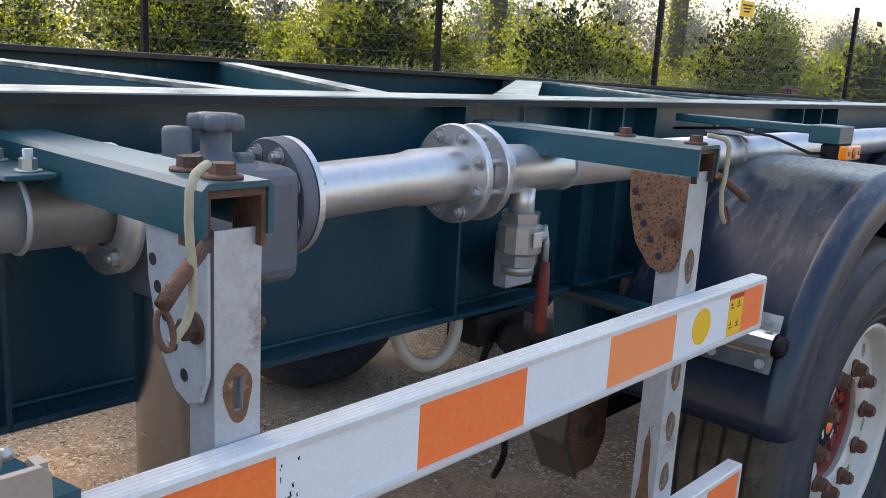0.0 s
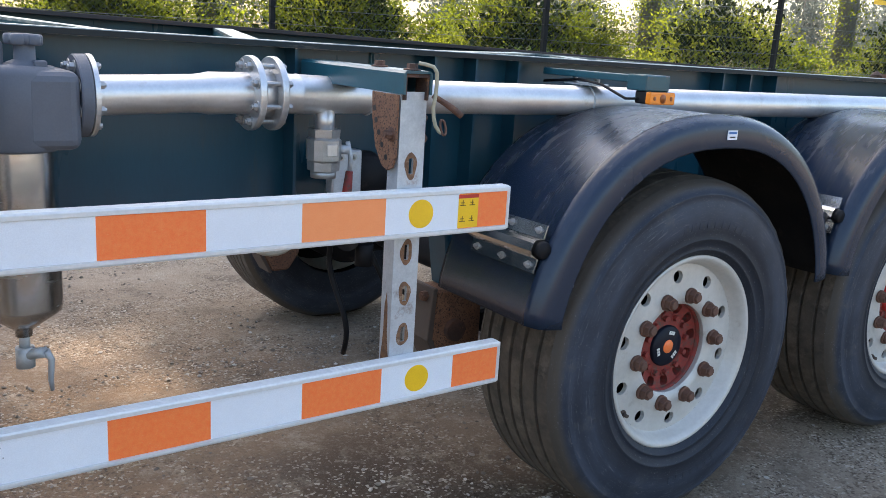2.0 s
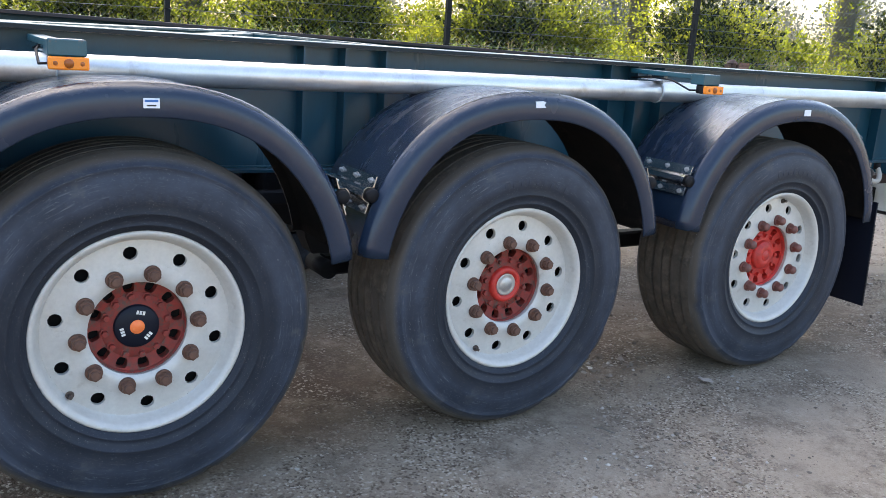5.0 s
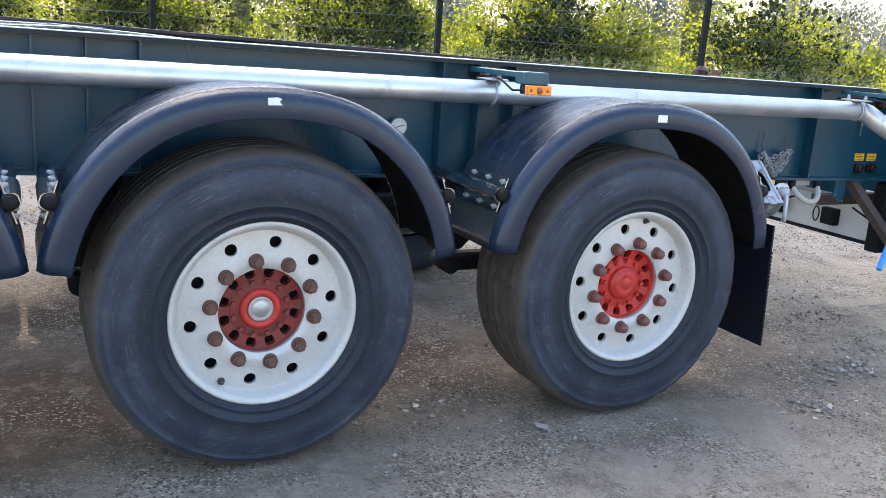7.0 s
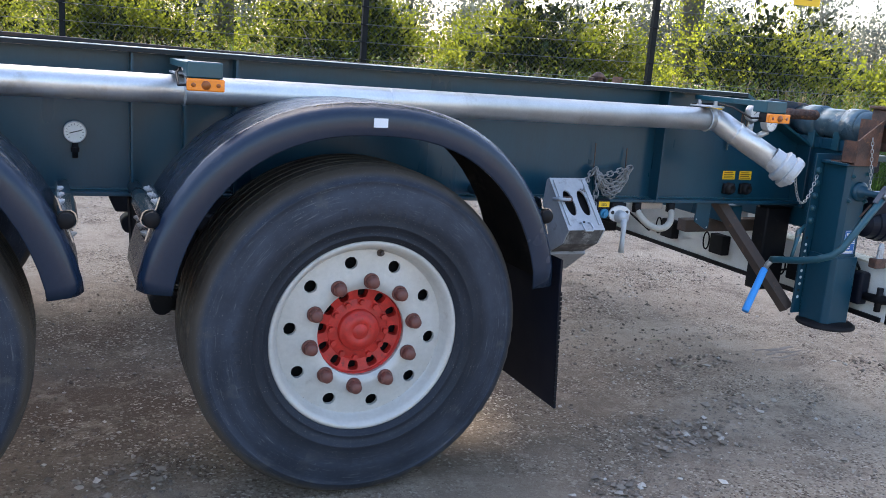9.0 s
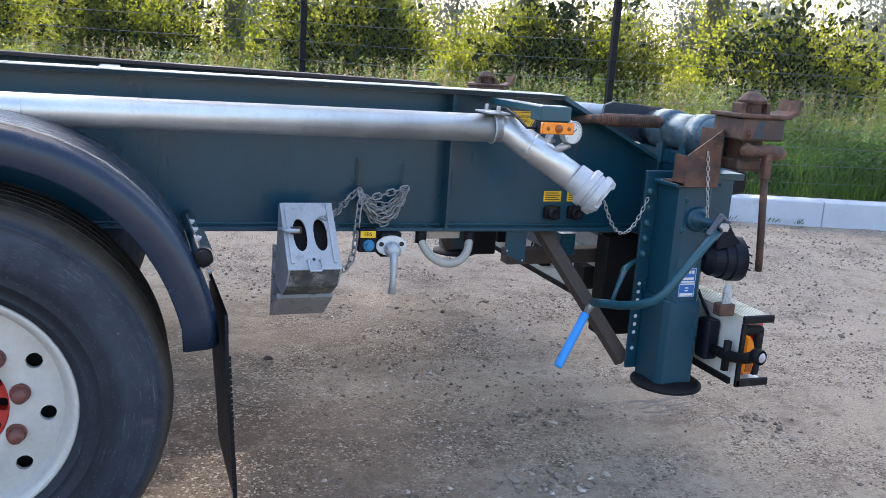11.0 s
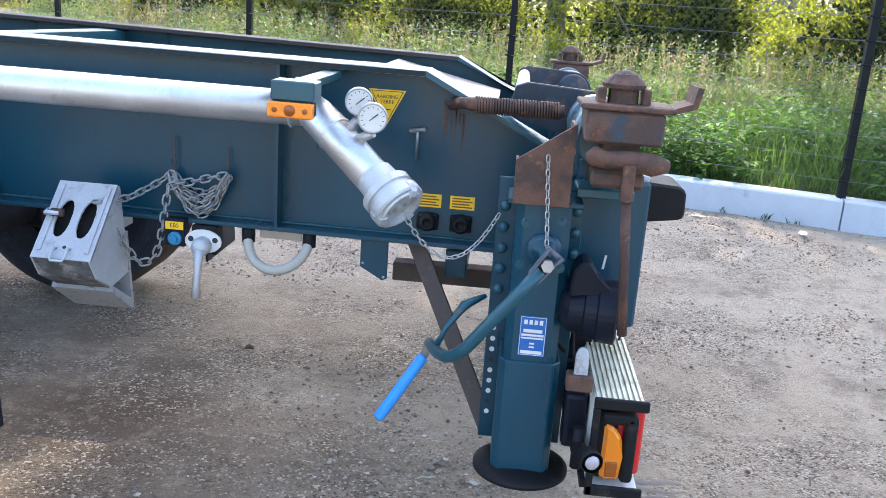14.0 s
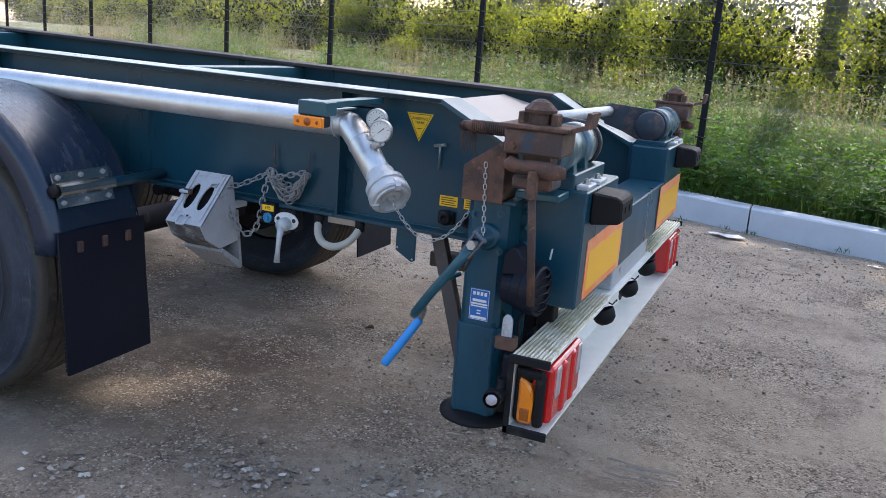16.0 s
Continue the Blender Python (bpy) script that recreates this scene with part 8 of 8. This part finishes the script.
def stems(base, top, spread, count, r, seed):
    rnd = random.Random(seed)
    bm = B()
    for _ in range(count):
        e = Vector(top) + Vector((rnd.uniform(-1, 1), rnd.uniform(-1, 1), rnd.uniform(-0.4, 0.3))) * spread
        b = Vector(base) + Vector((rnd.uniform(-1, 1), rnd.uniform(-1, 1), 0)) * spread * 0.25
        m = b.lerp(e, 0.5) + Vector((rnd.uniform(-1, 1), rnd.uniform(-1, 1), 0)) * spread * 0.15
        tube(bm, [b, m, e], [r, r * 0.7, r * 0.25], 6)
    return bm


HEDGE = lambda x: 14.0 - 0.56 * (x - 11.8)
rnd = random.Random(77)
for k in range(23):
    x = -20.6 + 4.05 * k + rnd.uniform(-0.3, 0.3)
    if k > 7:
        x = 11.8 + 3.9 * (k - 8)
    if k > 14:
        x = -24.6 - 4.0 * (k - 15)
    y = HEDGE(x) + rnd.uniform(-0.5, 0.5)
    sx, sz = rnd.uniform(1.75, 2.05), rnd.uniform(1.22, 1.48)
    bush = thing("hedge_bush", "dense rounded green shrub behind the fence, sunlit from behind", "bush", "hedge behind the fence")
    me = foliage((x, y, 0.35 + sz * 0.75), (sx * 1.16, 1.6, sz * 1.10), 32000 if -14 < x < 22 else 7000, 0.068 if -14 < x < 22 else 0.14, 100 + k, 14, spread=1.6, shell=0.28, lobes=20)
    part("crown", me, LEAF_LIGHT if k % 4 == 1 else LEAF, bush)
    part("inner_foliage", foliage((x, y + 0.1, 0.30 + sz * 0.70), (sx * 0.98, 1.1, sz * 0.92), 2600, 0.17, 100 + k, 6, spread=1.2, shell=0.6), LEAF_SHADED, bush, "inner leaves coloured dark for the shade inside the crown")
    part("trunk", stems((x, y, 0.2), (x, y, sz * 1.1), 1.2, 9, 0.035, 300 + k), BARK, bush)
    # a lower, lighter shrub in the gap beside it
    bush = thing("low_shrub", "low light green shrub between the hedge bushes", "bush", "hedge behind the fence")
    x2 = x + 2.0
    part("crown", foliage((x2, HEDGE(x2) - 0.4, 0.9), (0.95, 0.8, 0.80), 5200, 0.062, 1300 + k, 12, spread=1.8, lobes=6), LEAF_LIGHT, bush)
    part("trunk", stems((x2, HEDGE(x2) - 0.4, 0.2), (x2, HEDGE(x2) - 0.4, 1.1), 0.7, 6, 0.02, 1400 + k), BARK, bush)
# a second, closed row of scrub behind
for k in range(20):
    x = -26 + 2.9 * k + rnd.uniform(-0.5, 0.5)
    y = HEDGE(x) + 3.4 + rnd.uniform(-0.5, 0.7)
    sz = rnd.uniform(0.95, 1.25)
    bush = thing("scrub_bush", "dark green scrub bush behind the hedge", "bush", "hedge behind the fence")
    part("crown", foliage((x, y, 0.95), (1.9, 1.1, sz), 5200, 0.12, 2100 + k, 12, spread=1.6, shell=0.4, lobes=10), LEAF, bush)
    part("trunk", stems((x, y, 0.2), (x, y, sz), 1.0, 5, 0.03, 2200 + k), BARK, bush)
# roadside poplars; the unseen crowns are sized and placed to shade the yard
for k, (x, r) in enumerate(((-17.0, 2.1), (-13.0, 2.0), (-9.2, 1.9), (-5.6, 1.75), (-2.25, 1.66), (0.51, 0.84), (2.78, 1.17), (5.62, 1.44), (8.5, 1.45), (11.5, 1.6), (15.0, 2.0), (19.5, 2.0))):
    y = HEDGE(x) + 1.6
    top = min(36.0, (y + (3.0 if x < -1.5 else 7.0)) * 1.235)
    low = (y - (5.2 if x > 5 else 6.5)) * 1.235
    tree = thing("roadside_tree", "very tall slender poplar behind the hedge, ivy-covered trunk, unseen crown added for shade", "tree", "trees behind the hedge")
    bm = tube(B(), [(x, y, 0.2), (x + 0.06, y, top * 0.3), (x - 0.05, y + 0.05, top * 0.62), (x, y, top)], [0.25, 0.21, 0.15, 0.03], 10)
    for j in range(11):
        z0 = low - 1.0 + (top - low) * 0.085 * j
        a = j * 2.4
        tube(bm, [(x, y, z0), (x + 0.5 * r * math.cos(a), y + 0.5 * r * math.sin(a), z0 + 0.8), (x + 0.8 * r * math.cos(a), y + 0.8 * r * math.sin(a), z0 + 2.0)], [0.07, 0.05, 0.012], 6)
    part("trunk", bm, BARK, tree)
    part("crown", foliage((x, y, (top + low) / 2), (r * 1.15, max(r, 1.3), (top - low) * 0.54), 15000, 0.25, int(500 + k * 3), 10, spread=1.7, gaps=True), LEAF_LIGHT, tree)
    part("ivy", foliage((x, y, 2.6), (0.42, 0.42, 2.2), 1700, 0.075, int(900 + k * 3), 10), LEAF_LIGHT, tree)
for j in range(58):
    x = -60 + 3.1 * j + rnd.uniform(-0.9, 0.9)
    y = 62 - 0.25 * x + rnd.uniform(-4, 8)
    h = rnd.uniform(5.6, 8.4)
    tree = thing("distant_tree", "distant tree on the skyline, haze painted into its leaf colour", "tree", "distant tree line")
    part("trunk", tube(B(), [(x, y, 0), (x, y, h * 0.9)], [0.2, 0.05], 6), BARK, tree)
    part("crown", foliage((x, y, h * 0.5), (rnd.uniform(1.2, 1.8), 1.4, h * 0.50), 2000, 0.30, 1500 + j, 12), LEAF_HAZED, tree)

# weeds rooted at the kerb's foot, and paper scraps blown against it
rnd = random.Random(41)
v, f = [], []
for _ in range(13):
    x = rnd.uniform(4.6, 9.5)
    y, z = KERB(x) - rnd.uniform(0.01, 0.07), rise(4.8)
    for k in range(rnd.randint(8, 22)):
        a, h = rnd.random() * 6.283, rnd.uniform(0.015, 0.06)
        lean = Vector((math.cos(a), math.sin(a) - 0.3, 0)) * h * 0.6
        o = Vector((x + rnd.gauss(0, 0.03), min(y + rnd.gauss(0, 0.015), KERB(x) - 0.005), z))
        sd = Vector((-math.sin(a), math.cos(a), 0)) * 0.0022
        n0 = len(v)
        v += [tuple(o - sd), tuple(o + sd), tuple(o + lean * 0.4 + Vector((0, 0, h * 0.65)) + sd), tuple(o + lean + Vector((0, 0, h)))]
        f.append((n0, n0 + 1, n0 + 2, n0 + 3))
me = bpy.data.meshes.new("mesh")
me.from_pydata(v, [], f)
tagged(part("kerb_weeds", me, GRASS), "small weeds growing at the foot of the kerb", "weeds", kind="stuff")
for x, y, w in ((5.15, 5.02, 0.13), (6.94, 4.42, 0.06), (6.25, 4.70, 0.05), (5.62, 4.86, 0.04), (2.347, -0.115, 0.034)):
    bm = B()
    g = [[bm.verts.new((w * (i - 2) * 0.5 * rnd.uniform(0.8, 1.2), w * (j - 1.5) * 0.35 * rnd.uniform(0.7, 1.3), 0.004 + 0.02 * w / 0.13 * rnd.random())) for j in range(4)] for i in range(5)]
    for i in range(4):
        for j in range(3):
            if (i, j) not in ((0, 0), (3, 2)):
                bm.faces.new((g[i][j], g[i + 1][j], g[i + 1][j + 1], g[i][j + 1]))
    scrap = part("paper_scrap", bm, DIAL if y > 1 else COVER)
    scrap.location = (x, y, rise(y) + 0.002)
    scrap.rotation_euler = (0, 0, rnd.random() * 6)
    tagged(scrap, "crumpled pale scrap of litter on the gravel", "litter", "litter on the yard")

# twigs and a dead leaf lying on the yard
for x, y, ln, turn, mat in ((4.04, 1.95, 0.10, 0.9, CORD), (4.60, 0.64, 0.07, 0.4, CORD), (4.21, 2.87, 0.26, -0.5, BARK), (3.57, 1.05, 0.20, -0.6, BARK), (4.72, 1.02, 0.09, 0.1, CORD), (5.9, 0.9, 0.12, 1.1, BARK), (1.6, -0.3, 0.08, 2.0, BARK)):
    bm = tube(B(), [(-ln / 2, 0, 0.004), (-ln * 0.2, ln * 0.06, 0.007), (ln * 0.15, -ln * 0.03, 0.006), (ln / 2, ln * 0.08, 0.004)], [0.0022, 0.003, 0.0028, 0.0015], 6)
    tube(bm, [(ln * 0.1, -ln * 0.03, 0.006), (ln * 0.22, -ln * 0.14, 0.008)], [0.002, 0.0012], 5)
    twig = part("twig", bm, mat)
    twig.location, twig.rotation_euler = (x, y, rise(y) - 0.004), (0, 0, turn)
    tagged(twig, "thin dry twig lying on the gravel", "twig", "twigs on the yard")
bm = B()
rim = [bm.verts.new((0.028 * math.cos(a) * (1 + 0.3 * math.cos(2 * a)), 0.02 * math.sin(a), 0.006 + 0.014 * abs(math.sin(a * 1.5)))) for a in [math.pi * k / 6 for k in range(12)]]
mid = bm.verts.new((0, 0, 0.004))
for k in range(12):
    bm.faces.new((rim[k], rim[(k + 1) % 12], mid))
leaf = part("dead_leaf", bm, BROWN_STEEL)
leaf.location = (3.737, 1.539, -0.004)
tagged(leaf, "curled brown dead leaf on the gravel", "leaf")
